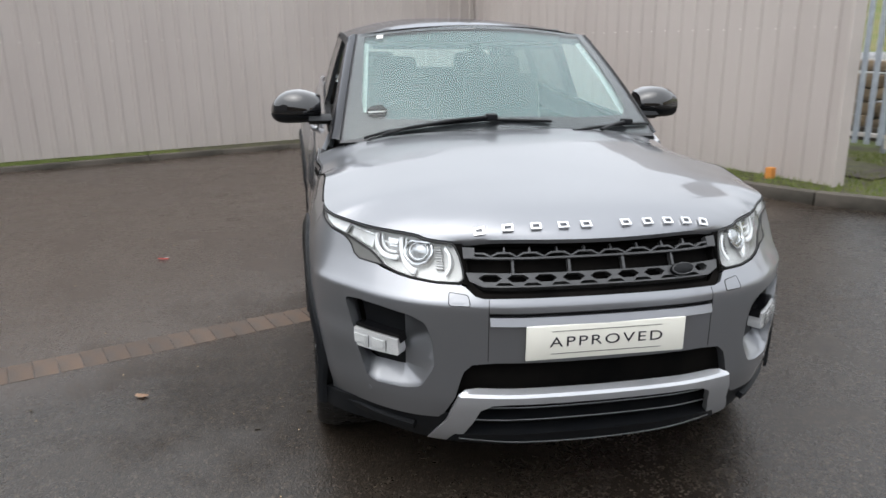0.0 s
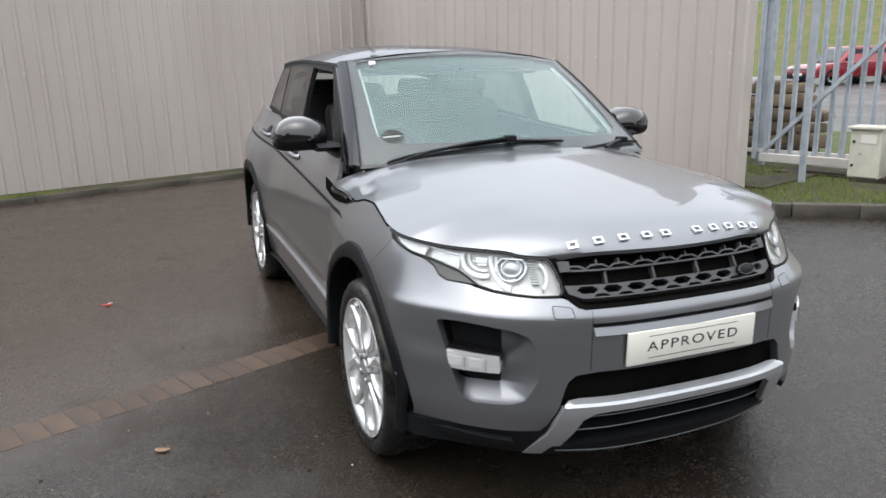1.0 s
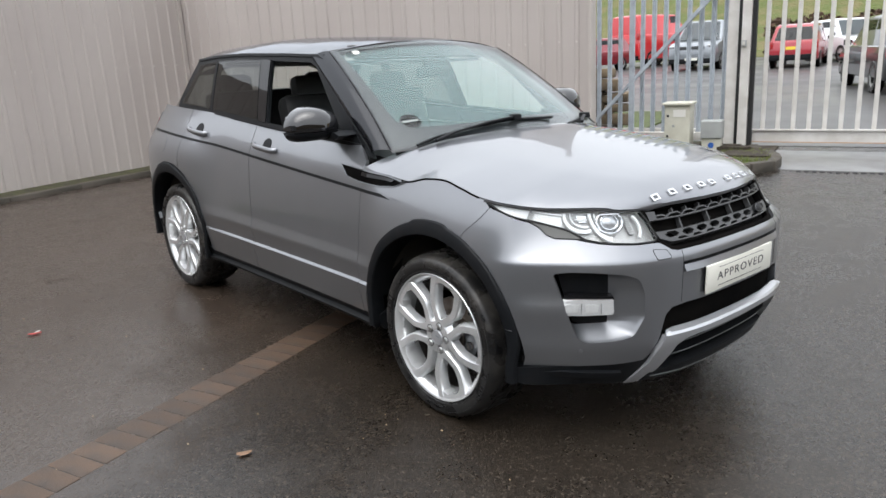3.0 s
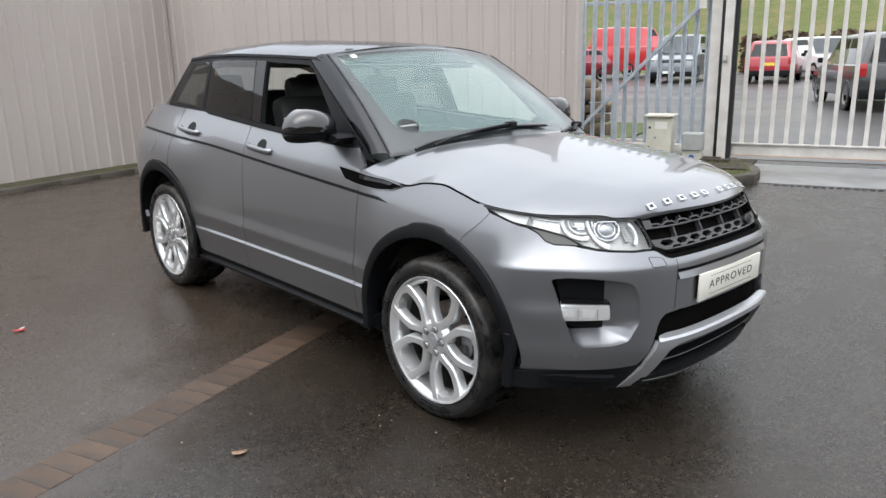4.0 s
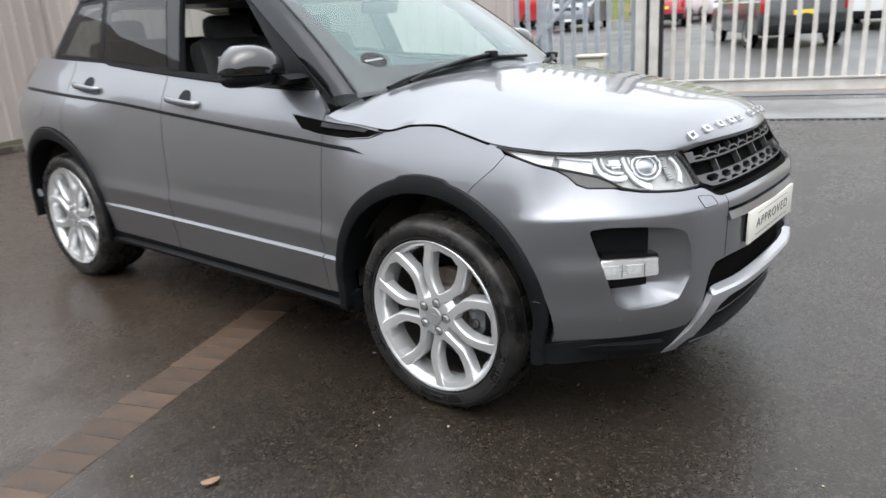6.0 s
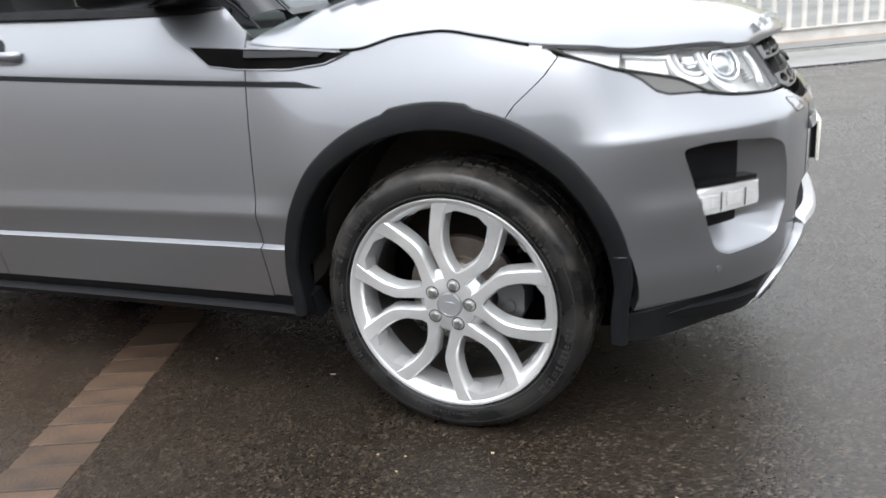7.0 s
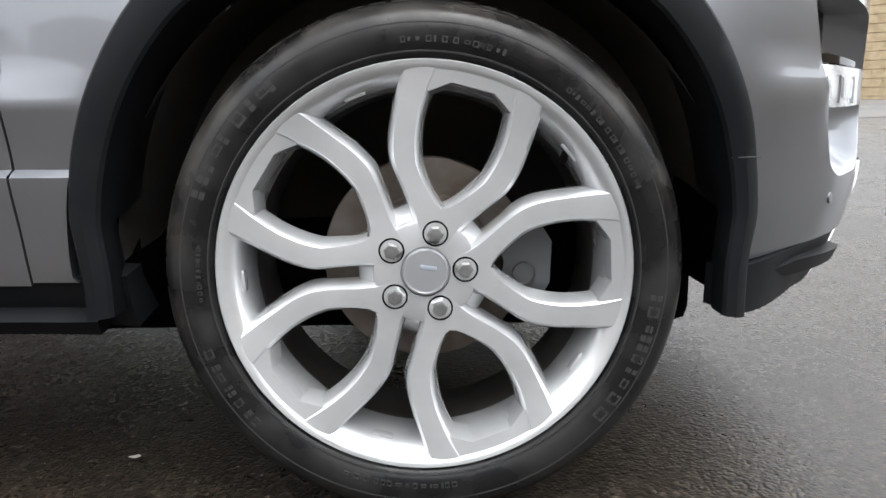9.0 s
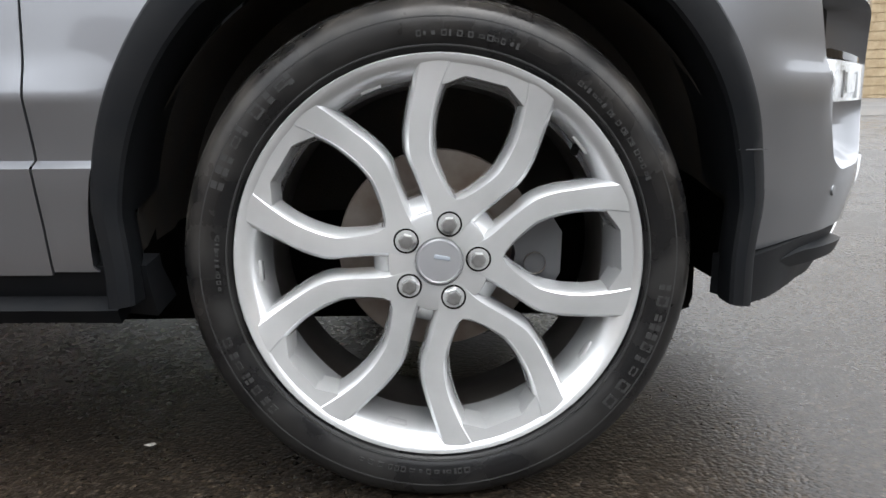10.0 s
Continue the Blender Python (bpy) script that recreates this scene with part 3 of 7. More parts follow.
# verge behind the kerb: grass between wall, fence and kerb
KERB = catmull([(0.42, -14, 0), (0.42, -8, 0), (0.42, -2, 0), (0.46, -0.8, 0), (0.85, -0.46, 0), (2.5, -0.40, 0), (5.4, -0.52, 0), (6.2, -0.48, 0), (6.94, -0.20, 0), (7.52, 0.22, 0), (7.96, 0.54, 0), (8.10, 0.88, 0), (7.99, 1.45, 0), (7.80, 1.75, 0), (7.72, 1.98, 0)], 14)
verge = bmesh.new()
pts = [(p.x, p.y) for p in KERB] + [(7.6, 2.0), (7.6, 2.5), (-0.3, 2.5), (-0.3, -14)]
vs, es, fs, _, _, _ = delaunay_2d_cdt([Vector(p) for p in pts], [(i, (i + 1) % len(pts)) for i in range(len(pts))], [], 1, 1e-5)
tv = [verge.verts.new((v.x, v.y, 0.085 if v.y > -0.6 else 0.052)) for v in vs]
for f in fs:
    verge.faces.new([tv[i] for i in f])
yard("verge", verge, GRASSG, "patchy turf strip behind the kerb", "grass", "structure")
soil = bmesh.new()
for u0, v0, ul, vl in ((6.7, 1.93, 1.7, 0.42), (6.2, 1.2, 0.3, 1.4), (7.75, 1.55, 0.5, 0.9)):
    box(soil, (u0, v0, 0.09), (ul, vl, 0.03))
yard("soil_bed", soil, SOIL, "bare damp soil under the fence", "soil", "structure")
# kerb stones, one by one
kerb = new("kerb")
tagged(kerb, "worn concrete kerb edging", "kerb", "", "structure")
line = [Vector((p.x, p.y, 0)) for p in KERB]
acc = [0.0]
for a, b in zip(line, line[1:]):
    acc.append(acc[-1] + (b - a).length)


def along_kerb(d):
    i = min(max(int(np.searchsorted(acc, d)) - 1, 0), len(line) - 2)
    return line[i].lerp(line[i + 1], (d - acc[i]) / max(acc[i + 1] - acc[i], 1e-6))


d, kerb_mesh = 0.0, {}
while d < acc[-1] - 0.1:
    far = d < 11
    ln = 0.9 if far else (0.55 if d < 20 else 0.3)
    a, b = along_kerb(d + 0.001), along_kerb(min(d + ln - 0.001, acc[-1]))
    if ln not in kerb_mesh:
        bm = boxed((0, 0, 0.045), (ln - 0.003, 0.115, 0.13), None, 0.012)
        o = mesh_ob("kerb_stone", bm, CONC, True)
        kerb_mesh[ln] = o.data
        bpy.data.objects.remove(o)
    k = new("kerb_stone", kerb_mesh[ln])
    k.matrix_world = YARD @ Matrix.Translation((a + b) / 2 + Vector((0, 0, random.uniform(-0.006, 0.006) - 0.050 * min(1.0, max(0.0, (17.5 - d) / 4.5))))) @ pose(0, 0, 0, 0, 0, math.degrees(math.atan2(b.y - a.y, b.x - a.x)))
    k.parent = kerb
    d += ln

# grass blades on the verge
bm = bmesh.new()
rnd = random.Random(5)
poly = np.array([(p.x, p.y) for p in KERB] + [(7.6, 2.1), (0.1, 2.1), (0.1, -14)])
spots = []
while len(spots) < 26000:
    k = rnd.random()
    if k < 0.36:
        p = (rnd.uniform(5.0, 8.3), rnd.uniform(-0.5, 2.2))
    elif k < 0.44:
        p = (rnd.uniform(0.12, 5.2), rnd.uniform(-0.45, -0.05))
    else:
        p = (rnd.uniform(0.06, 0.40), rnd.uniform(-11, -4.6))
    if not (p[1] > 1.72 and 5.9 < p[0]) and not (p[1] > -0.03 and p[0] < 6.3 and p[1] < 0.2):
        spots.append(p)
ok = inside(np.array(spots), poly)
for (u, v), good in zip(spots, ok):
    if not good or noise.noise((u * 1.1, v * 1.1, 3.0)) < -0.22:
        continue
    h, a, ln = rnd.uniform(0.02, 0.06), rnd.uniform(0, 6.28), rnd.uniform(-0.02, 0.02)
    c, s = math.cos(a) * 0.006, math.sin(a) * 0.006
    g0 = 0.082 if v > -0.6 else 0.05
    q = [bm.verts.new(w) for w in ((u - c, v - s, g0), (u + c, v + s, g0), (u + ln, v + ln * 0.6, g0 + h * (1.0 if v > -0.6 else 0.6)))]
    bm.faces.new(q)
yard("grass", bm, GRASS, "short yellow-green winter grass", "grass", "stuff")

# ---- palisade fence ----
FV = 2.18
fence = new("palisade_fence")
tagged(fence, "galvanised steel palisade fence behind the verge", "fence")


def pale(h, w, d=0.014):
    """A W-section pale with a notched top."""
    bm = bmesh.new()
    sec = [(-w / 2, 0.004), (-w / 2 + 0.006, -d), (-w * 0.14, -d), (0, -d * 0.2), (w * 0.14, -d), (w / 2 - 0.006, -d), (w / 2, 0.004)]
    outline = sec + [(x, y + 0.006) for x, y in sec[::-1]]
    rows = [[bm.verts.new((x, y, z)) for x, y in outline] for z in (0, h - 0.06)]
    rows.append([bm.verts.new((x * 0.3, y, h)) for x, y in outline])
    n = len(outline)
    for a, b in zip(rows, rows[1:]):
        for i in range(n):
            bm.faces.new((a[i], a[(i + 1) % n], b[(i + 1) % n], b[i]))
    return bm


o = mesh_ob("pale", pale(2.25, 0.062), GALV, False)
pale_mesh = o.data
bpy.data.objects.remove(o)
for i in range(27):
    k = new("pale", pale_mesh)
    k.matrix_world = YARD @ pose(3.45 + 0.148 * i, FV - 0.02, 0.17, 0, 0, random.uniform(-2, 2))
    k.parent = fence
for z in (0.27, 2.08):
    yard("fence_rail", boxed((5.4, FV + 0.02, z), (4.0, 0.045, 0.045), None, 0.004), GATEP if z < 1 else GALV, parent=fence)
yard("bottom_beam", boxed((6.4, FV - 0.05, 0.20), (1.85, 0.09, 0.10), None, 0.006), GATEP, parent=fence)
bm = bmesh.new()
box(bm, (0, 0, 0), (2.62, 0.045, 0.045), pose(6.45, FV - 0.10, 1.22, 0, -45.5, 0), 0.004)
yard("brace", bm, GALV, parent=fence)
yard("fence_post", boxed((6.41, 1.20, 1.15), (0.06, 0.05, 2.4), None, 0.004), GALV, parent=fence)
yard("fence_post", boxed((5.42, FV + 0.06, 1.15), (0.09, 0.09, 2.3), None, 0.004), GALV, parent=fence)
# ---- gate posts ----
posts = thing("gate_post", "off-white steel gate post with black rubber seal", "gate post")
yard("post_column", boxed((7.40, 2.14, 1.4), (0.13, 0.14, 2.8), None, 0.006), GATEP, parent=posts)
yard("post_seal", boxed((7.485, 2.10, 1.4), (0.045, 0.10, 2.7), None, 0.004), BLACKM, parent=posts)
yard("post_column", boxed((7.565, 2.03, 1.4), (0.105, 0.12, 2.8), None, 0.006), GATEP, parent=posts)
yard("post_seal", boxed((7.645, 2.06, 1.4), (0.05, 0.09, 2.7), None, 0.004), BLACKM, parent=posts)
yard("key_switch", boxed((7.545, 1.955, 1.335), (0.062, 0.03, 0.075), None, 0.006), GREYB, "grey key switch", parent=posts)
yard("key_plate", boxed((7.545, 1.937, 1.335), (0.036, 0.006, 0.045), None, 0.002), GATEP, parent=posts)
bm = boxed((7.235, 2.02, 2.02), (0.085, 0.008, 0.16))
yard("notice", bm, GATEP, "small white notice on the fence", "sign")
# ---- sliding gate ----
gate = thing("sliding_gate", "off-white steel sliding gate with upright bars", "gate")
o = mesh_ob("gate_bar", boxed((0, 0, 1.15), (0.05, 0.03, 2.05), None, 0.004), GATEP, False)
bar_mesh = o.data
bpy.data.objects.remove(o)
for i in range(34):
    k = new("gate_bar", bar_mesh)
    k.matrix_world = YARD @ pose(7.78 + 0.172 * i, 2.16, 0.14)
    k.parent = gate
yard("bottom_rail", boxed((10.62, 2.16, 0.205), (5.9, 0.09, 0.15), None, 0.006), GATEP, parent=gate)
yard("bottom_flange", boxed((10.62, 2.10, 0.285), (5.9, 0.03, 0.02), None, 0.002), GATEP, parent=gate)
yard("top_rail", boxed((10.62, 2.16, 2.29), (5.9, 0.08, 0.10), None, 0.006), GATEP, parent=gate)
yard("rust_stains", boxed((10.62, 2.112, 0.135), (5.9, 0.004, 0.012)), LEAF, "rust-stained lower edge", parent=gate)
# threshold: pale concrete strip below the gate, and a drain line in the tarmac
yard("gate_apron", boxed((10.6, 1.55, 0.0), (5.9, 1.5, 0.012)), mat("pale_wet_concrete", (0.20, 0.20, 0.20), 0.35, second=(0.14, 0.14, 0.14), scale=4), "pale damp concrete strip in front of the gate", "paving", "structure")
drain = new("drain_channel")
tagged(drain, "slotted metal drain channel", "drain", "", "structure")
o = mesh_ob("drain_slot", boxed((0, 0, 0.003), (0.045, 0.06, 0.012)), BLACKM, False)
for i in range(70):
    k = new("drain_slot", o.data)
    k.matrix_world = YARD @ pose(8.35 + 0.075 * i, 0.72, 0)
    k.parent = drain
bpy.data.objects.remove(o)

# ---- boxes beside the gate ----
cab = thing("control_cabinet", "cream metal gate control cabinet on the verge", "cabinet")
yard("cabinet_body", boxed((6.870, 1.700, 0.385), (0.31, 0.24, 0.52), None, 0.008), CREAM, parent=cab)
yard("cabinet_roof", boxed((6.870, 1.685, 0.655), (0.36, 0.30, 0.03), None, 0.008), CREAM, parent=cab)
door = yard("cabinet_door", boxed((6.870, 1.575, 0.385), (0.285, 0.012, 0.49), None, 0.004), CREAM, parent=cab)
yard("cabinet_label", boxed((6.900, 1.566, 0.54), (0.15, 0.004, 0.09)), PAPER, "blank white label", parent=cab)
for z in (0.26, 0.51):
    yard("hinge_lock", boxed((6.760, 1.564, z), (0.025, 0.012, 0.03), None, 0.003), BLACKM, parent=cab)
yard("cabinet_lock", boxed((6.830, 1.564, 0.385), (0.03, 0.01, 0.03), None, 0.004), GREYB, parent=cab)
yard("cabinet_plinth", boxed((6.870, 1.700, 0.10), (0.33, 0.26, 0.06), None, 0.006), SOIL, parent=cab)
jb = thing("junction_box", "grey plastic junction box on a pale base", "box")
yard("box_body", boxed((7.280, 1.660, 0.34), (0.25, 0.16, 0.22), None, 0.012), GREYB, parent=jb)
yard("box_lid", boxed((7.280, 1.572, 0.34), (0.23, 0.014, 0.20), None, 0.005), GREYB, parent=jb)
yard("box_base", boxed((7.280, 1.670, 0.155), (0.22, 0.15, 0.16), None, 0.01), CREAM, parent=jb)
bm = bmesh.new()
lathe(bm, [(0.001, -0.012), (0.032, -0.010), (0.036, 0.0)], 20)
bmesh.ops.translate(bm, vec=(7.280, 1.592, 0.15), verts=bm.verts)
yard("cable_gland", bm, mat("blue_plastic", (0.03, 0.10, 0.35), 0.4), "blue round cable entry", parent=jb)
# timber sleepers and litter under the fence
for u, v, ln, a in ((6.9, 1.80, 1.4, 1), (7.35, 1.64, 0.75, -4)):
    yard("timber_edging", boxed((0, 0, 0), (ln, 0.09, 0.07), pose(u, v, 0.105, 0, 0, a), 0.01), SOIL, "dark wet timber edging on the soil", "timber")
yard("post_stub", boxed((5.75, -0.12, 0.13), (0.07, 0.07, 0.12), None, 0.008), mat("orange_plastic", (0.55, 0.22, 0.05), 0.5), "short orange-brown post stub at the wall foot", "post")

# ---- brick course across the tarmac ----
course = new("brick_course")
tagged(course, "row of dirty bricks set flush into the tarmac", "paving", "", "structure")
o = mesh_ob("brick", boxed((0, 0, 0.002), (0.205, 0.102, 0.012), None, 0.003), BRICK, False)
A, B = Vector((-0.125, -3.56, 0)), Vector((-1.74, 0.55, 0))
ln = (B - A).length
for i in range(int(ln / 0.106)):
    p = A.lerp(B, i * 0.106 / ln)
    k = new("brick", o.data)
    k.matrix_world = Matrix.Translation(p) @ pose(random.uniform(-0.004, 0.004), 0, random.uniform(-0.0066, -0.0052), random.uniform(-0.5, 0.5), random.uniform(-0.4, 0.4), 21.4 + random.uniform(-1.5, 1.5))
    k.parent = course
bpy.data.objects.remove(o)


# ---- car park beyond the gate ----
def tyre_rim(parent, x, y, r, w=0.2):
    wh = new("wheel")
    wh.parent = parent
    bm = bmesh.new()
    lathe(bm, [(r * 0.66, -w / 2), (r * 0.95, -w / 2), (r, -w * 0.3), (r, w * 0.3), (r * 0.95, w / 2), (r * 0.66, w / 2)], 28)
    part("tyre", bm, RUBBER, wh)
    bm = bmesh.new()
    rg = lathe(bm, [(r * 0.67, -w * 0.46), (r * 0.60, -w * 0.40), (r * 0.2, -w * 0.36)], 28)
    cap(bm, rg[-1])
    rg2 = lathe(bm, [(r * 0.67, w * 0.46), (r * 0.60, w * 0.40), (r * 0.2, w * 0.36)], 28)
    cap(bm, rg2[-1])
    part("rim", bm, ALLOY_D, wh)
    wh.matrix_basis = pose(x, y, r)


def soften(bm, offset):
    """Rounds the sharper edges of a body."""
    bmesh.ops.recalc_face_normals(bm, faces=bm.faces)
    sharp = [e for e in bm.edges if len(e.link_faces) == 2 and e.calc_face_angle(0.0) > radians(22)]
    bmesh.ops.bevel(bm, geom=sharp, offset=offset, segments=2, affect="EDGES", profile=0.5, clamp_overlap=True)


def parked(label, paint, place, heading, length, width, height, kind):
    """A parked vehicle seen far off: nose towards +x before it is turned."""
    v = thing("parked_van" if kind == "van" else "parked_car", label, "van" if kind == "van" else "car", "vehicles in the car park")
    L, W, H = length, width / 2, height
    hood = {"van": 0.20, "suv": 0.26, "hatch": 0.27}[kind]
    tail = {"van": 0.0, "suv": 0.04, "hatch": 0.08}[kind]
    belt = H * (0.60 if kind != "van" else 0.62)
    # lower body: rounded box with sloping bonnet
    bm = bmesh.new()
    side = [(-L / 2, 0.36), (-L / 2 - 0.02, 0.60), (-L / 2 + 0.03, belt), (L / 2 - L * hood, belt), (L / 2 - 0.28, belt - 0.12), (L / 2 - 0.05, belt - 0.24), (L / 2, 0.55), (L / 2 - 0.04, 0.30), (-L / 2 + 0.05, 0.28)]
    rows = []
    for y, sc in ((-W, 0.965), (-W * 0.94, 1.0), (-W * 0.5, 1.01), (0, 1.015), (W * 0.5, 1.01), (W * 0.94, 1.0), (W, 0.965)):
        cx, cz = 0, 0.62
        rows.append([bm.verts.new((x * sc, y, cz + (z - cz) * (0.94 if abs(y) == W else 1.0))) for x, z in side])
    for a, b in zip(rows, rows[1:]):
        for i in range(len(side)):
            j = (i + 1) % len(side)
            bm.faces.new((a[i], a[j], b[j], b[i]))
    bm.faces.new(rows[0])
    bm.faces.new(rows[-1])
    soften(bm, 0.06)
    part("body", bm, paint, v, angle=30)
    # cabin
    bm = bmesh.new()
    x0, x1, x2, x3 = -L / 2 + 0.05, -L / 2 + 0.05 + L * tail, L / 2 - L * hood - L * 0.15, L / 2 - L * hood + 0.05
    cab_ = [(x0, belt - 0.02), (x1, H - 0.06), (x1 + 0.25, H), (x2 - 0.1, H), (x2, H - 0.03), (x3, belt - 0.02)]
    rows = []
    for y, top in ((-W * 0.95, 0), (-W * 0.78, 1), (W * 0.78, 1), (W * 0.95, 0)):
        rows.append([bm.verts.new((x, y if z < belt else math.copysign(W * (0.80 if top == 0 else 0.70), y), z if (z < belt or top) else z - 0.04)) for x, z in cab_])
    for a, b in zip(rows, rows[1:]):
        for i in range(len(cab_) - 1):
            bm.faces.new((a[i], a[i + 1], b[i + 1], b[i]))
    bm.faces.new(rows[0])
    bm.faces.new(rows[-1])
    soften(bm, 0.05)
    part("cabin", bm, paint, v, angle=30)
    # glass on the cabin
    def pane(name, q, m=TINT):
        bm = bmesh.new()
        bm.faces.new([bm.verts.new(p) for p in q])
        bmesh.ops.solidify(bm, geom=bm.faces[:], thickness=0.01)
        part(name, bm, m, v, smooth=False)
    e = 0.012
    ws = [(x3 + e, -W * 0.84, belt + 0.02), (x3 + e, W * 0.84, belt + 0.02), (x2 + 0.05 + e, W * 0.70, H - 0.07), (x2 + 0.05 + e, -W * 0.70, H - 0.07)]
    pane("windscreen", ws, mat("car_glass", (0.10, 0.12, 0.13), 0.05, 0.0, 1.0) if "car_glass" not in bpy.data.materials else bpy.data.materials["car_glass"])
    if kind != "van":
        pane("rear_window", [(x0 - e + L * tail * 0.12, -W * 0.78, belt + 0.05), (x0 - e + L * tail * 0.12, W * 0.78, belt + 0.05), (x1 - e - L * tail * 0.15, W * 0.66, H - 0.13), (x1 - e - L * tail * 0.15, -W * 0.66, H - 0.13)])
    for g in (-1, 1):
        cuts = [(x3 - 0.16, x2 - 0.08, x2 - 0.55, x2 - 0.55)] if kind == "van" else [(x3 - 0.16, x2 - 0.08, (x1 + x2) / 2 + 0.1, (x1 + x2) / 2 + 0.06), ((x1 + x2) / 2 + 0.04, (x1 + x2) / 2, x1 + 0.35, x0 + 0.25)]
        for a, b, c, d in cuts:
            pane("side_window", [(a, g * (W * 0.925), belt + 0.03), (b, g * (W * 0.815), H - 0.11), (c, g * (W * 0.815), H - 0.11), (d, g * (W * 0.925), belt + 0.03)])
    # bumpers, lamps, plates, arches
    part("front_bumper", boxed((L / 2 - 0.04, 0, 0.36), (0.14, W * 1.9, 0.20), None, 0.03), PLASTIC, v)
    part("rear_bumper", boxed((-L / 2 + 0.02, 0, 0.38), (0.14, W * 1.9, 0.22), None, 0.03), PLASTIC, v)
    part("grille", boxed((L / 2 - 0.02, 0, belt - 0.30), (0.06, W * 1.05, 0.13), None, 0.01), GRILLE, v)
    for g in (-1, 1):
        part("headlamp", boxed((L / 2 - 0.09, g * W * 0.78, belt - 0.25), (0.12, W * 0.36, 0.13), None, 0.02), LAMP_IN, v)
        part("tail_lamp", boxed((-L / 2 + 0.03, g * W * 0.90, belt - 0.12), (0.10, W * 0.16, 0.28), None, 0.02), RED_L, v)
        part("door_mirror", boxed((x3 - 0.28, g * (W + 0.09), belt + 0.08), (0.10, 0.18, 0.13), None, 0.03), PLASTIC, v)
    part("number_plate", boxed((-L / 2 - 0.035, 0, 0.72), (0.012, 0.50, 0.11)), mat("yellow_plate", (0.75, 0.55, 0.06), 0.4) if "yellow_plate" not in bpy.data.materials else bpy.data.materials["yellow_plate"], v)
    part("number_plate", boxed((L / 2 + 0.038, 0, 0.44), (0.012, 0.50, 0.11)), PLATE, v)
    r = 0.34 if kind != "hatch" else 0.31
    for x in (-L / 2 + L * 0.19, L / 2 - L * 0.19):
        for g in (-1, 1):
            bm = bmesh.new()
            rg = lathe(bm, [(r + 0.05, -0.12), (r + 0.05, 0.012)], 28)
            cap(bm, rg[-1])
            bmesh.ops.transform(bm, matrix=pose(x, g * (W - 0.015), r) @ Matrix.Diagonal((1, g, 1, 1)), verts=bm.verts)
            part("arch_shadow_gap", bm, DARK, v)
            tyre_rim(v, x, g * (W - 0.08), r)
    v.matrix_basis = YARD @ pose(*place, 0, 0, heading)
    return v


CAR_RED = mat("bright_red_paint", (0.55, 0.025, 0.03), 0.3, 0.0, 1.0, second=(0.5, 0.02, 0.025), scale=2)
CAR_RED2 = mat("mid_red_paint", (0.34, 0.018, 0.03), 0.3, 0.1, 1.0, second=(0.30, 0.016, 0.025), scale=2)
CAR_DRED = mat("dark_red_paint", (0.24, 0.012, 0.02), 0.3, 0.2, 1.0, second=(0.2, 0.012, 0.02), scale=2)
CAR_WHITE = mat("white_paint", (0.74, 0.75, 0.76), 0.3, 0.0, 1.0, second=(0.70, 0.71, 0.72), scale=2)
CAR_SILVER = mat("silver_paint", (0.26, 0.28, 0.30), 0.35, 0.6, 1.0, second=(0.23, 0.25, 0.27), scale=2)
CAR_BLACK = mat("dark_grey_paint", (0.03, 0.032, 0.034), 0.3, 0.2, 1.0, second=(0.025, 0.026, 0.028), scale=2)
parked("dark red parked car beyond the fence", CAR_DRED, (-3.2, 26.2, 0.28), -115, 4.5, 1.78, 1.50, "hatch")
parked("bright red panel van parked in the car park", CAR_RED, (-1.35, 31.0, 0.40), 66, 4.6, 1.95, 2.40, "van")
parked("silver off-road car parked facing the gate", CAR_SILVER, (2.1, 26.5, 0.27), -92, 4.7, 1.95, 1.98, "suv")
parked("red hatchback parked with its tail to the gate", CAR_RED2, (5.95, 25.4, 0.26), 88, 4.0, 1.72, 1.60, "hatch")
parked("white off-road car parked in the car park", CAR_WHITE, (7.4, 28.5, 0.30), -60, 4.4, 1.85, 1.72, "suv")
parked("dark grey off-road car close behind the gate", CAR_BLACK, (9.35, 12.7, 0.11), 104, 4.5, 1.90, 1.66, "suv")
parked("white panel van behind the dark car", CAR_WHITE, (12.6, 18.0, 0.18), 75, 5.0, 1.95, 2.2, "van")

# grass bank and hedge behind the car park
bm = bmesh.new()
prev = None
for j in range(14):
    t = j / 13
    row = []
    for i in range(61):
        u = -70 + 140 * i / 60
        row.append(bm.verts.new((u, 37 + 40 * t + 1.2 * noise.noise((u * 0.05, 0, 0)), 0.35 + 15 * t ** 1.25 + 0.35 * noise.noise((u * 0.12, t * 4, 1.0)) * min(1, 4 * t))))
    if prev:
        for i in range(60):
            bm.faces.new((prev[i], prev[i + 1], row[i + 1], row[i]))
    prev = row
yard("grass_bank", bm, mat("bank_grass", (0.085, 0.108, 0.022), 0.85, second=(0.15, 0.125, 0.05), scale=0.9, mix=(0.42, 0.66), bump=0.8, bump_scale=5, bump_dist=0.25), "yellow-green grass bank behind the car park", "grass", "structure", smooth=True)
bm = bmesh.new()
rnd = random.Random(9)
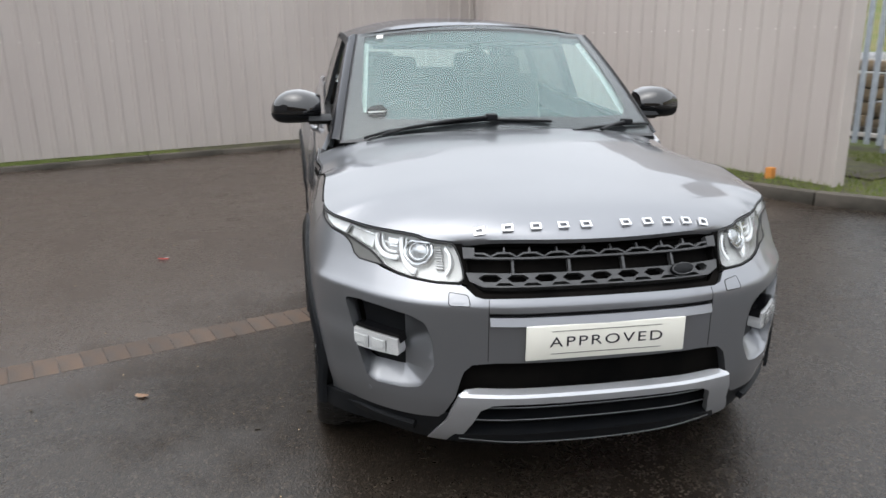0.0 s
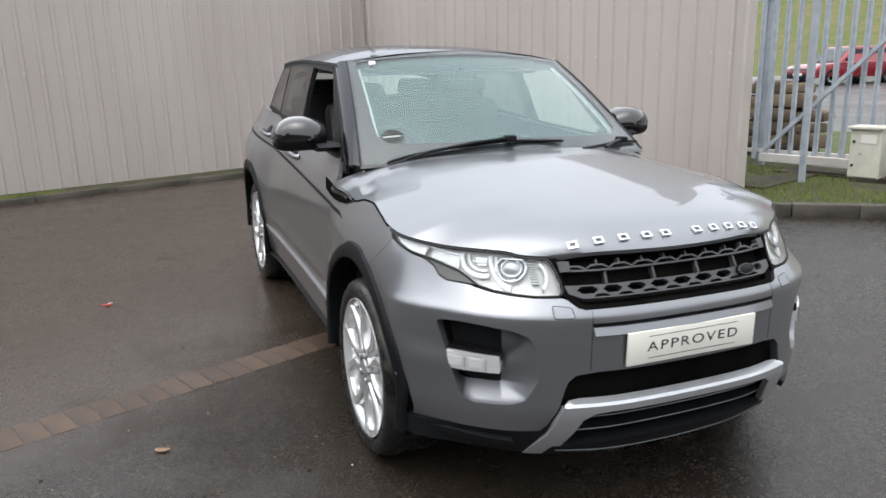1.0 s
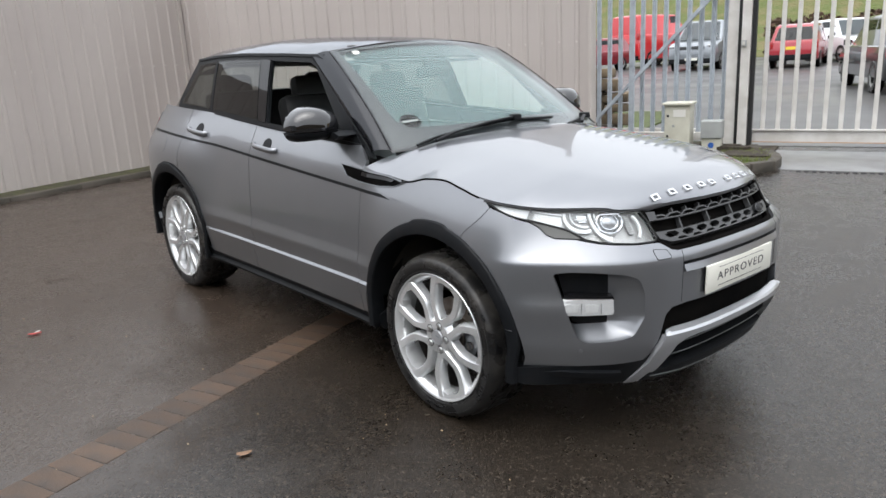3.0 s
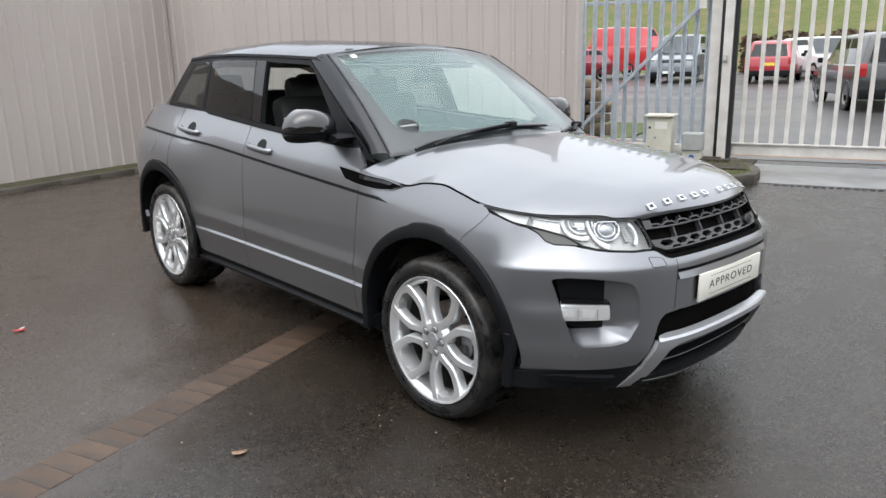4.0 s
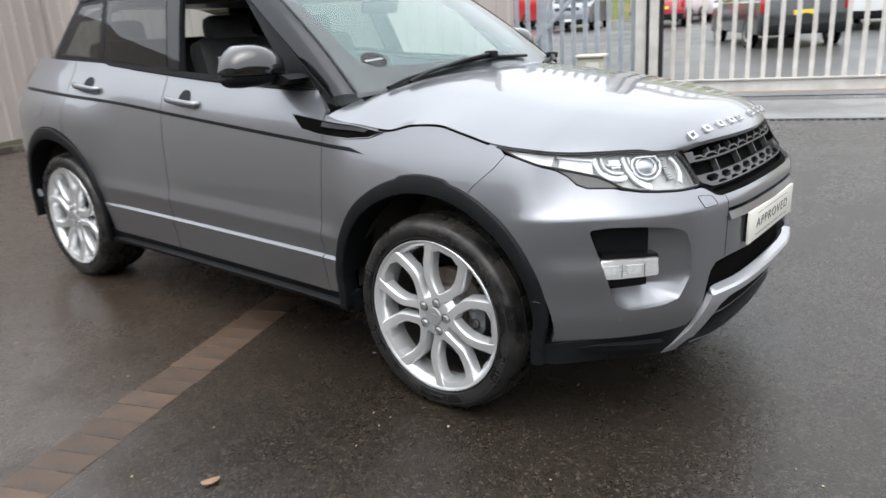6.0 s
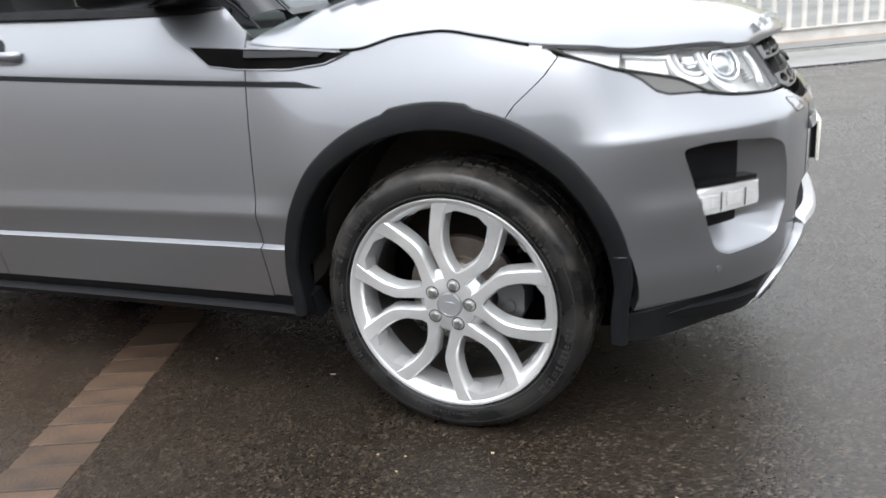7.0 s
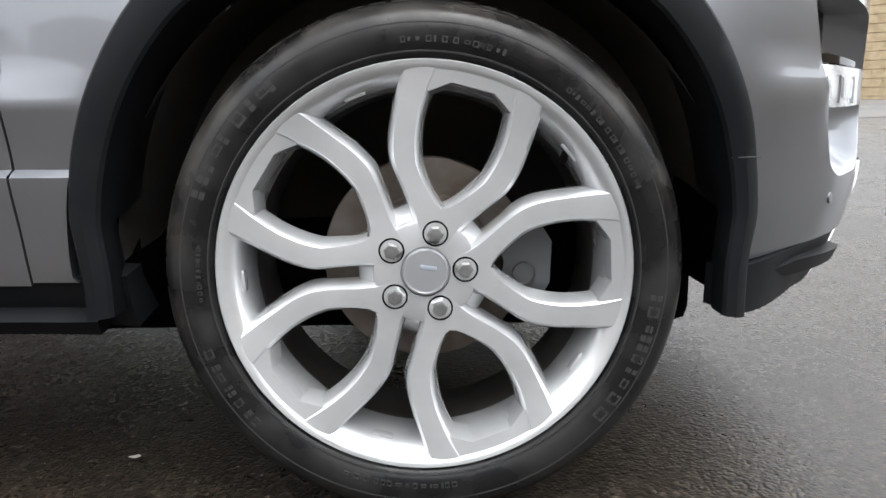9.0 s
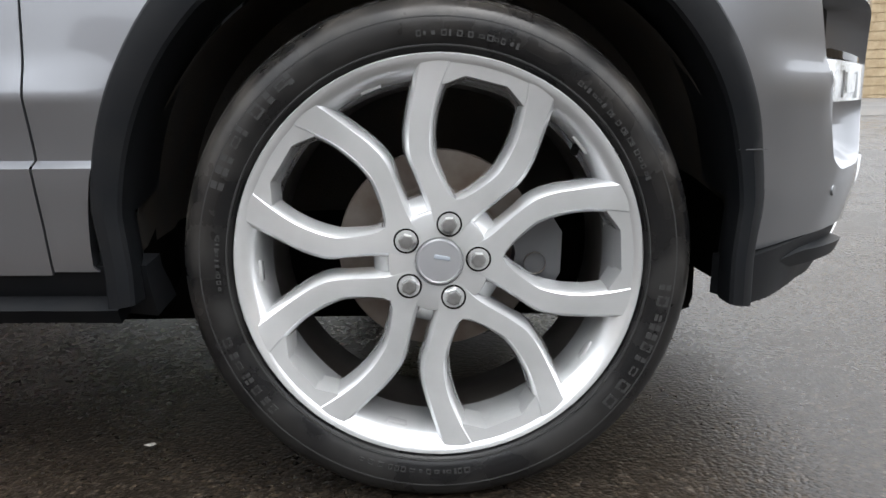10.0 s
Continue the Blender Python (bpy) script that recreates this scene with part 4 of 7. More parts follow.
for i in range(6000):
    u = rnd.uniform(3.2, 28)
    h = 2.1 + 0.3 * noise.noise((u * 0.8, 0, 5))
    p = Vector((u, 36.2 + rnd.uniform(-0.5, 0.5), 0.25 + rnd.random() ** 0.8 * h))
    a = Vector((rnd.uniform(-1, 1), rnd.uniform(-1, 1), rnd.uniform(-1, 1))).normalized() * 0.16
    b = a.cross(Vector((rnd.uniform(-1, 1), rnd.uniform(-1, 1), rnd.uniform(-1, 1)))).normalized() * 0.10
    bm.faces.new([bm.verts.new(p + q) for q in (-a, b, a, -b)])
yard("hedge", bm, HEDGE, "bare brown winter hedge", "hedge", "stuff")
# rough stone wall just behind the fence
sw = thing("stone_wall", "low rough sandstone wall behind the fence", "wall")
rnd = random.Random(3)
stone_bits = []
for row in range(5):
    u = 4.2 + rnd.uniform(0, 0.1)
    while u < 5.40:
        w = rnd.uniform(0.13, 0.46)
        stone_bits.append((u + w / 2, 0.30 + row * 0.17 + rnd.uniform(-0.02, 0.02), w - 0.008, 0.165 + rnd.uniform(-0.04, 0.02)))
        u += w
for u, z, w, h in stone_bits:
    bm = boxed((0, 0, 0), (w, rnd.uniform(0.30, 0.36), h), pose(u, 3.4, z, rnd.uniform(-6, 6), rnd.uniform(-6, 6), rnd.uniform(-6, 6)), 0.03)
    yard("stone", bm, STONE, parent=sw, smooth=True)
yard("wall_foot", boxed((4.9, 3.4, 0.12), (1.35, 0.38, 0.24), None, 0.03), SOIL, parent=sw)
yard("far_verge", boxed((3.9, 5.0, 0.03), (3.6, 5.4, 0.06)), mat("verge_turf", (0.075, 0.10, 0.024), 0.9, second=(0.045, 0.05, 0.02), scale=6), "turf strip behind the fence", "grass", "structure")
yard("cable_post", boxed((5.16, 2.75, 0.62), (0.17, 0.17, 1.0), None, 0.01), GALV, "short grey steel bollard behind the fence", "bollard")

# ---- buildings that close the yard behind the camera ----
def block(name, centre, size, turn, material, label):
    b = thing(name, label, "building", "", pose(*centre, 0, 0, turn))
    part("wall", boxed((0, 0, size[2] / 2), size), material, b, smooth=False)
    part("roof", boxed((0, 0, size[2] + 0.12), (size[0] + 0.5, size[1] + 0.5, 0.24), None, 0.02), GREYB, b, smooth=False)
    return b


shed = block("workshop_building", (-10, -19.5, 0), (34, 7, 4.6), 12, mat("grey_clad", (0.20, 0.195, 0.19), 0.6, second=(0.17, 0.165, 0.16), scale=2), "grey clad workshop on the other side of the yard")
for i in range(4):
    part("shutter_door", boxed((-9 + 6 * i, 3.53, 1.5), (3.4, 0.08, 3.0), None, 0.02), GREYB, shed, "grey roller shutter")
stonehouse = block("stone_building", (27.0, 44.0, 0), (30, 8, 10), -30, STONE_L, "pale sandstone building across the yard")
rnd = random.Random(11)
bm = bmesh.new()
for row in range(18):
    x = -14.9 + rnd.uniform(0, 0.3)
    while x < 14.7:
        w = rnd.uniform(0.6, 1.2)
        box(bm, (x + w / 2, -4.02, 0.25 + row * 0.5), (w - 0.05, 0.07, 0.45))
        x += w
blocks = part("stonework", bm, STONE_L, stonehouse, smooth=False)
tagged(blocks, "squared sandstone blocks", "", "", "stuff")

# plain stone wall that closes the yard in front of the car's nose
bm = bmesh.new()
box(bm, (0, 0, 2.1), (34, 0.5, 4.2), pose(14.0, -4.0, 0, 0, 0, 58), 0.02)
tagged(mesh_ob("wall_front", bm, STONE, False), "plain rough sandstone wall across the yard", "wall", "", "structure")
# smoother wet tarmac of the car park beyond the fence
bm = bmesh.new()
bm.faces.new([bm.verts.new(p) for p in ((-9, 2.75, 0.006), (30, 2.75, 0.006), (30, 37, 0.40), (-9, 37, 0.40))])
yard("car_park", bm, mat("smooth_wet_tarmac", (0.075, 0.072, 0.070), 0.30, second=(0.055, 0.053, 0.052), scale=0.35, rough2=0.45), "wet grey tarmac of the car park", "road", "structure")


# ---- the grey car: front axle at x = 0, nose towards +x, ground at z = 0 ----
HUB_Z, WB, ARCH = 0.352, 2.66, 0.445
PLAN = catmull([(0.853, 0, 0), (0.850, 0.15, 0), (0.841, 0.28, 0), (0.822, 0.38, 0), (0.794, 0.48, 0), (0.758, 0.565, 0), (0.704, 0.645, 0), (0.632, 0.722, 0), (0.555, 0.785, 0),
                (0.475, 0.845, 0), (0.40, 0.890, 0), (0.28, 0.916, 0), (0.14, 0.928, 0), (0, 0.932, 0), (-0.2, 0.928, 0), (-0.45, 0.914, 0), (-0.65, 0.905, 0), (-1.3, 0.900, 0),
                (-1.95, 0.903, 0), (-2.25, 0.915, 0), (-2.66, 0.934, 0), (-2.98, 0.915, 0), (-3.2, 0.86, 0), (-3.38, 0.72, 0), (-3.46, 0.45, 0), (-3.48, 0, 0)], 10)
PX, PY = np.array([p.x for p in PLAN]), np.array([p.y for p in PLAN])
PS = np.concatenate([[0], np.cumsum(np.hypot(np.diff(PX), np.diff(PY)))])


def sx(x):
    """The distance round the body from the middle of the nose to where it is x metres ahead of the axle."""
    return float(np.interp(-x, -PX, PS))


def sy(y):
    return float(np.interp(y, PY[:60], PS[:60]))


F_IN = hermite([(0.22, 0.085), (0.30, 0.045), (0.36, 0.022), (0.45, 0.0), (0.70, 0.0), (0.732, 0.001), (0.740, 0.004), (0.750, 0.012), (0.766, 0.026), (0.785, 0.047), (0.90, 0.118), (0.935, 0.15), (1.0, 0.30)])
K_IN = hermite([(0.22, 0.085), (0.30, 0.04), (0.39, 0.010), (0.45, 0.0), (0.69, 0.0), (0.732, 0.002), (0.741, 0.006), (0.752, 0.018), (0.78, 0.047), (0.82, 0.085), (0.88, 0.118), (0.95, 0.15), (1.0, 0.2)])
C_IN = hermite([(0.22, 0.085), (0.30, 0.04), (0.39, 0.010), (0.45, 0.0), (0.69, 0.0), (0.736, 0.003), (0.745, 0.008), (0.756, 0.020), (0.78, 0.039), (0.82, 0.064), (0.88, 0.092), (0.95, 0.122), (1.0, 0.165)])
W_IN = hermite([(0.22, 0.06), (0.30, 0.035), (0.49, 0.010), (0.60, 0.002), (0.68, 0.006), (0.75, 0.015), (0.80, 0.024), (0.86, 0.039), (0.90, 0.053), (0.95, 0.077), (1.0, 0.104), (1.05, 0.142), (1.15, 0.24)])
D_IN = hermite([(0.22, 0.10), (0.29, 0.055), (0.33, 0.028), (0.42, 0.012), (0.478, 0.001), (0.4865, 0.000), (0.4905, 0.005), (0.496, 0.0145), (0.520, 0.0115), (0.566, 0.0015), (0.574, 0.0), (0.584, 0.0015), (0.614, 0.0105), (0.632, 0.0130), (0.68, 0.0175), (0.75, 0.025),
                (0.85, 0.037), (0.93, 0.050), (0.96, 0.056), (1.0, 0.070), (1.05, 0.095), (1.10, 0.122), (1.2, 0.18)])
Q_IN = hermite([(0.22, 0.08), (0.30, 0.04), (0.49, 0.010), (0.62, 0.0), (0.84, 0.002), (0.92, 0.022), (0.98, 0.055), (1.05, 0.095), (1.12, 0.135), (1.2, 0.17)])
STATIONS = [0.0, sy(0.36), sy(0.64), sx(0.52), sx(0.30), sx(0.0), sx(-0.34), sx(-0.50), sx(-2.0), sx(-2.40), sx(-2.66), PS[-1]]
PROFILES = [F_IN, F_IN, K_IN, C_IN, W_IN, W_IN, W_IN, D_IN, D_IN, Q_IN, Q_IN, Q_IN]


RAKE = hermite([(-3.5, 0.050), (-2.25, 0.045), (-1.40, 0.026), (-0.50, 0.016), (0.20, 0.012), (0.60, 0.026), (0.90, 0.030)])


def rise(x, z):
    """How far the upper body stands over its nominal height: most at the nose and the tail."""
    return float(RAKE(x)) * smooth_step(0.50, 0.80, z) + 0.012 * smooth_step(1.12, 1.40, z)


def shell(s, z):
    """The lower body: s metres round from the middle of the nose (negative on the right-hand side), z metres up."""
    a = min(abs(s), PS[-1])
    x, y = float(np.interp(a, PS, PX)), float(np.interp(a, PS, PY))
    x0, y0 = float(np.interp(a - 0.02, PS, PX)), float(np.interp(a - 0.02, PS, PY))
    x1, y1 = float(np.interp(a + 0.02, PS, PX)), float(np.interp(a + 0.02, PS, PY))
    if a < 0.02:
        x0, y0 = float(np.interp(0.02 - a, PS, PX)), -float(np.interp(0.02 - a, PS, PY))
    tx, ty = x1 - x0, y1 - y0
    k = math.hypot(tx, ty) or 1.0
    i = min(max(int(np.searchsorted(STATIONS, a, side="right")) - 1, 0), len(STATIONS) - 2)
    w = (a - STATIONS[i]) / (STATIONS[i + 1] - STATIONS[i])
    w = w * w * (3 - 2 * w)
    d = (1 - w) * float(PROFILES[i](z)) + w * float(PROFILES[i + 1](z))
    # a short ledge runs from the corner of the bumper to the fog lamp
    d -= 0.010 * smooth_step(0.620, 0.590, z) * smooth_step(0.47, 0.596, z) * smooth_step(1.06, 0.96, a) * smooth_step(0.80, 0.86, a)
    x, y = x - d * ty / k, y + d * tx / k
    return (x, y if s >= 0 else -y, z + rise(x, z))


def right(pts):
    return [(-s, z) for s, z in pts]


def arch_arc(cx, r, a0, a1, n=28, rz=None):
    """Points of a wheel arch, in the shell's coordinates."""
    out = []
    for i in range(n + 1):
        a = radians(a0 + (a1 - a0) * i / n)
        out.append((sx(cx + r * math.cos(a)), HUB_Z + (rz or r) * math.sin(a)))
    return out


# the line along which the bonnet meets lamps, wings and doors
EDGE = hermite([(sy(0.0), 0.916), (sy(0.42), 0.902), (sy(0.60), 0.906), (sy(0.74), 0.914), (sx(0.51), 0.926), (sx(0.42), 0.940), (sx(0.30), 0.955), (sx(0.229), 0.964), (sx(0.12), 0.987), (sx(0.0), 1.006), (sx(-0.10), 1.000),
                (sx(-0.22), 0.976), (sx(-0.40), 0.986), (sx(-0.56), 1.010)])

car = thing("car", "grey metallic compact SUV with black roof, parked on the wet tarmac", "car")


def both(name, make, material, label="", **kw):
    """The same part on the right-hand and the left-hand side."""
    made = []
    for sgn in (-1, 1):
        made.append(part(name, make(sgn), material, car, label, **kw))
    return made


def side_panel(name, pts, material=PAINT, step=0.035, holes=(), lift=0.0, depth=0.02, label="", creases=()):
    return both(name, lambda g: skin([(g * s, z) for s, z in pts], shell, step, [[(g * s, z) for s, z in h] for h in holes], lift, depth, creases=creases), material, label, angle=24)


def line_z(f, s0, s1, n=14):
    return [(s0 + (s1 - s0) * i / n, float(f(s0 + (s1 - s0) * i / n))) for i in range(n + 1)]


GAP = 0.0018
# heights of the creases along the lower doors
DOOR_ROWS = (0.480, 0.4865, 0.4905, 0.496, 0.520, 0.566, 0.574, 0.584, 0.614, 0.632)
ARC_OUT = 0.470
# wing: between bonnet edge, bumper seam, arch and door
side_panel("front_wing", [(s, z - 0.004) for s, z in line_z(EDGE, sx(0.262), sx(-0.20))] + [(sx(-0.26), 0.958), (sx(-0.40), 0.938), (sx(-0.533) - GAP, 0.945)] + [(sx(-0.53) - GAP, 0.60), (sx(-0.527) - GAP, 0.345)]
           + [(sx(-0.463), 0.345)] + arch_arc(0, ARC_OUT, 180, 69, 30) + [(sx(0.172), 0.802), (sx(0.198), 0.836), (sx(0.265), 0.893), (sx(0.2965), 0.930), (sx(0.275), 0.947)], step=0.028, creases=DOOR_ROWS)
# front door, rear door, rear quarter
BELT = hermite([(sx(-0.40), 1.092), (sx(-1.39), 1.120), (sx(-2.83), 1.170), (sx(-3.2), 1.18)])
side_panel("front_door", [(sx(-0.533) + GAP, 0.945), (sx(-0.535) + GAP, 1.03)] + [(s, z) for s, z in line_z(BELT, sx(-0.62), sx(-1.655))] + [(sx(-1.635), 0.90), (sx(-1.595), 0.62), (sx(-1.585), 0.47), (sx(-1.585), 0.34), (sx(-0.527) + GAP, 0.34), (sx(-0.53) + GAP, 0.60)], step=0.028, creases=DOOR_ROWS)
side_panel("rear_door", [(s, z) for s, z in line_z(BELT, sx(-1.66), sx(-2.50))] + [(sx(-2.505), 1.0), (sx(-2.50), 0.84)] + arch_arc(-WB, ARC_OUT, 70, 0, 14) + [(sx(-2.17), 0.34), (sx(-1.59), 0.34), (sx(-1.59), 0.47), (sx(-1.60), 0.62), (sx(-1.64), 0.90)], step=0.032, creases=DOOR_ROWS)
side_panel("rear_quarter", [(s, z) for s, z in line_z(BELT, sx(-2.505), sx(-3.05))] + [(sx(-3.05) + 0.1, 1.0), (sx(-3.05) + 0.1, 0.60), (sx(-3.05), 0.42)] + arch_arc(-WB, ARC_OUT, 172, 71, 22) + [(sx(-2.505), 0.84), (sx(-2.51), 1.0)], step=0.035)
# black sill below the doors
side_panel("sill_cover", [(sx(-0.40), 0.352), (sx(-0.40), 0.275), (sx(-2.26), 0.275), (sx(-2.26), 0.352)], PLASTIC, 0.03, lift=-0.004, depth=0.05, label="black plastic sill cover")
side_panel("sill_strip", [(sx(-0.44), 0.303), (sx(-0.44), 0.280), (sx(-2.22), 0.280), (sx(-2.22), 0.303)], PLASTIC, 0.03, lift=0.022, depth=0.03, label="black plastic sill step edge")
# thin dark strip along the shoulder
STRIP = hermite([(sx(-0.29), 0.894), (sx(-0.55), 0.904), (sx(-1.57), 0.951), (sx(-2.40), 0.984), (sx(-2.83), 1.004), (sx(-3.1), 1.01)])
side_panel("shoulder_moulding", [(s, z + 0.007) for s, z in line_z(STRIP, sx(-0.38), sx(-3.04), 24)] + [(s, z - 0.007) for s, z in line_z(STRIP, sx(-3.04), sx(-0.30), 24)], PLASTIC, 0.03, lift=0.003, depth=0.006, label="dark line along the shoulder")
# side vent behind the wing
VENT = [(sx(-0.715), 1.003), (sx(-0.40), 0.982), (sx(-0.235), 0.966), (sx(-0.30), 0.944), (sx(-0.40), 0.934), (sx(-0.55), 0.940), (sx(-0.645), 0.952)]
side_panel("side_vent", VENT, DARK, 0.03, lift=0.004, depth=0.012, label="gloss black side vent")
for g in (-1, 1):
    bm = bmesh.new()
    loop = [Vector(shell(g * s, z)) + Vector((0, g * 0.003, 0)) for s, z in finer(VENT, 0.04)]
    tube(bm, loop + [loop[0]], 0.0022, 6)
    part("vent_rim", bm, PAINT, car)
side_panel("vent_blade", [(sx(-0.53), 0.984), (sx(-0.30), 0.968), (sx(-0.32), 0.957), (sx(-0.53), 0.967)], GLOSS, 0.03, lift=0.010, depth=0.008)
side_panel("vent_fill", [(sx(-0.533), 0.955), (sx(-0.533), 1.012), (sx(-0.40), 0.984), (sx(-0.24), 0.970), (sx(-0.26), 0.955)], PAINT, 0.03, lift=-0.001)
# front bumper with openings for the fog lamps and the slot above the plate
FOG = [(sx(0.549), 0.706), (sx(0.60), 0.712), (sx(0.665), 0.709), (sy(0.603), 0.698), (sy(0.557), 0.680), (sy(0.534), 0.63), (sy(0.529), 0.552), (sy(0.568), 0.480), (sy(0.615), 0.466), (sx(0.650), 0.459), (sx(0.622), 0.476), (sx(0.591), 0.578)]
FOG = rounded(FOG, 0.016)
SLOT = [(-sy(0.366), 0.705), (sy(0.366), 0.705), (sy(0.372), 0.7165), (-sy(0.372), 0.7165)]
half = [(sy(0.30), 0.756), (sy(0.386), 0.7545), (sy(0.411), 0.760), (sy(0.441), 0.780), (sy(0.455), 0.7845), (sy(0.54), 0.7845), (sx(0.72), 0.789), (sx(0.683), 0.794), (sx(0.640), 0.804), (sx(0.617), 0.811), (sx(0.553), 0.816), (sx(0.528), 0.828), (sx(0.504), 0.855), (sx(0.47), 0.877), (sx(0.40), 0.899), (sx(0.34), 0.919), (sx(0.300), 0.9305), (sx(0.2685), 0.893), (sx(0.2012), 0.836)]
half += [(sx(0.1752), 0.802)] + arch_arc(0, ARC_OUT, 67, 4, 18) + [(sx(0.462), 0.352), (sx(0.576), 0.360), (sy(0.611), 0.367), (sy(0.520), 0.372), (sy(0.500), 0.392), (sy(0.466), 0.454), (sy(0.449), 0.520), (sy(0.440), 0.544), (sy(0.415), 0.565), (sy(0.342), 0.5725), (sy(0.20), 0.572)]
part("front_bumper", skin([(-s, z) for s, z in half] + [(s, z) for s, z in half[::-1]], shell, 0.022, [right(FOG)[::-1], FOG, SLOT], 0.0, 0.03, creases=(0.731, 0.7385, 0.746, 0.7535, 0.766, 0.779)), PAINT, car)


def lip_face(s, z):
    """The lip under the slot leans out towards its lower edge."""
    p = shell(s, z)
    return (p[0] + 0.0005 + 0.011 * (0.706 - z) / 0.023, p[1], p[2])


part("bumper_lip", skin([(-sy(0.366), 0.683), (sy(0.366), 0.683), (sy(0.366), 0.7045), (-sy(0.366), 0.7045)], lip_face, 0.02, (), 0.0, 0.016), PAINT, car)
for g in (-1, 1):
    bm = bmesh.new()
    tube(bm, [Vector(shell(g * sy(0.369), z)) for z in np.linspace(0.578, 0.752, 12)], 0.0013, 6)
    part("panel_seam", bm, BLACKM, car)
# black apron below it
apr = [(sx(0.432), 0.346), (sx(0.432), 0.286), (sx(0.46), 0.278), (sy(0.56), 0.262), (sy(0.47), 0.262), (sy(0.44), 0.40), (sy(0.53), 0.38), (sx(0.56), 0.356)]


def apron_face(s, z):
    """The apron stands flush with the arch trim at its ends and runs in under the bumper towards the middle."""
    w = min(max((abs(s) - sx(0.68)) / (sx(0.44) - sx(0.68)), 0.0), 1.0)
    p, q = Vector(shell(s, z)), Vector(shell(s, 0.47))
    q.z = z
    return tuple(p.lerp(q, 0.92 * w * w * (3 - 2 * w)))


for g in (-1, 1):
    part("lower_apron", skin([(g * s, z) for s, z in apr], apron_face, 0.03, (), -0.006, 0.05), PLASTIC, car, "black plastic lower apron")
side_panel("apron_blade", [(sx(0.52), 0.335), (sx(0.56), 0.318), (sy(0.60), 0.312), (sy(0.60), 0.334), (sx(0.58), 0.342)], PLASTIC, 0.02, lift=0.012, depth=0.03)
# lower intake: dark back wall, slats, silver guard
part("intake_back", skin([(-sy(0.60), 0.30), (sy(0.60), 0.30), (sy(0.55), 0.56), (-sy(0.55), 0.56)], shell, 0.05, (), -0.055, 0.0), DARK, car, "matt black sheet behind the lower intake")
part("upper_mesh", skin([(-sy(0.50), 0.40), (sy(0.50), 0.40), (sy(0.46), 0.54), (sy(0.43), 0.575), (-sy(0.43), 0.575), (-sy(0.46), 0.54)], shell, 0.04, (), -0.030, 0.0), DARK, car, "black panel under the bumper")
for zz in (0.352, 0.405):
    part("intake_slat", skin([(-sy(0.42), zz), (sy(0.42), zz), (sy(0.42), zz + 0.010), (-sy(0.42), zz + 0.010)], shell, 0.03, (), -0.010, 0.05), PLASTIC, car)
    bm = bmesh.new()
    tube(bm, [Vector(shell(s, zz + 0.010)) + Vector((-0.009, 0, 0)) for s in np.linspace(-sy(0.42), sy(0.42), 30)], 0.0016, 6)
    part("slat_edge", bm, LAMP_DK, car, "pale line along the edge of the slat")
part("lower_lip", skin([(-sy(0.50), 0.262), (-sy(0.25), 0.250), (sy(0.25), 0.250), (sy(0.50), 0.262), (sy(0.47), 0.300), (-sy(0.47), 0.300)], shell, 0.03, (), 0.0, 0.05), PLASTIC, car, "black front lip")
guard = [(-sy(0.572), 0.262), (-sy(0.500), 0.258), (-sy(0.442), 0.30), (-sy(0.408), 0.365), (-sy(0.388), 0.416), (-sy(0.352), 0.438), (-sy(0.30), 0.443), (sy(0.30), 0.443), (sy(0.352), 0.438), (sy(0.388), 0.416), (sy(0.408), 0.365), (sy(0.442), 0.30), (sy(0.500), 0.258), (sy(0.572), 0.262),
         (sy(0.497), 0.355), (sy(0.462), 0.445), (sy(0.452), 0.478), (sy(0.435), 0.492), (sy(0.40), 0.497), (-sy(0.40), 0.497), (-sy(0.435), 0.492), (-sy(0.452), 0.478), (-sy(0.462), 0.445), (-sy(0.497), 0.355)]


def guard_face(s, z):
    """The guard stands proud of the bumper and rolls back along its top edge."""
    p = Vector(shell(s, z))
    q = Vector(shell(s * 1.0001 + 1e-4, z)) - p
    n = Vector((q.y, -q.x, 0)).normalized() if q.length > 1e-9 else Vector((1, 0, 0))
    if n.x < 0:
        n = -n
    roll = min(max(0.0, z - 0.474) / 0.023, 1.0)
    foot = max(0.0, 0.470 - z) / 0.20
    return tuple(p + n * (0.024 - 0.034 * roll - 0.028 * foot) + Vector((0, 0, -0.012 * roll)))


part("skid_guard", skin(guard, guard_face, 0.012, (), 0.0, 0.022), SATIN, car, "satin silver skid guard")
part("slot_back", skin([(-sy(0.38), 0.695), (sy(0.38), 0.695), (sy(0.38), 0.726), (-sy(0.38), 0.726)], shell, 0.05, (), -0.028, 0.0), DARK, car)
bm = bmesh.new()
tube(bm, [Vector(shell(s, 0.256 + 0.020 * (s / sy(0.42)) ** 2)) + Vector((0.003, 0, 0)) for s in np.linspace(-sy(0.46), sy(0.46), 36)], 0.0022, 8)
part("lip_edge", bm, LAMP_DK, car, "thin pale edge of the front lip")
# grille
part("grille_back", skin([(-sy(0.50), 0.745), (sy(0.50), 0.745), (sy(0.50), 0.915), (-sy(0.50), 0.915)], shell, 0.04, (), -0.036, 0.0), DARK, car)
def gy(y):
    return math.copysign(sy(abs(y)), y)


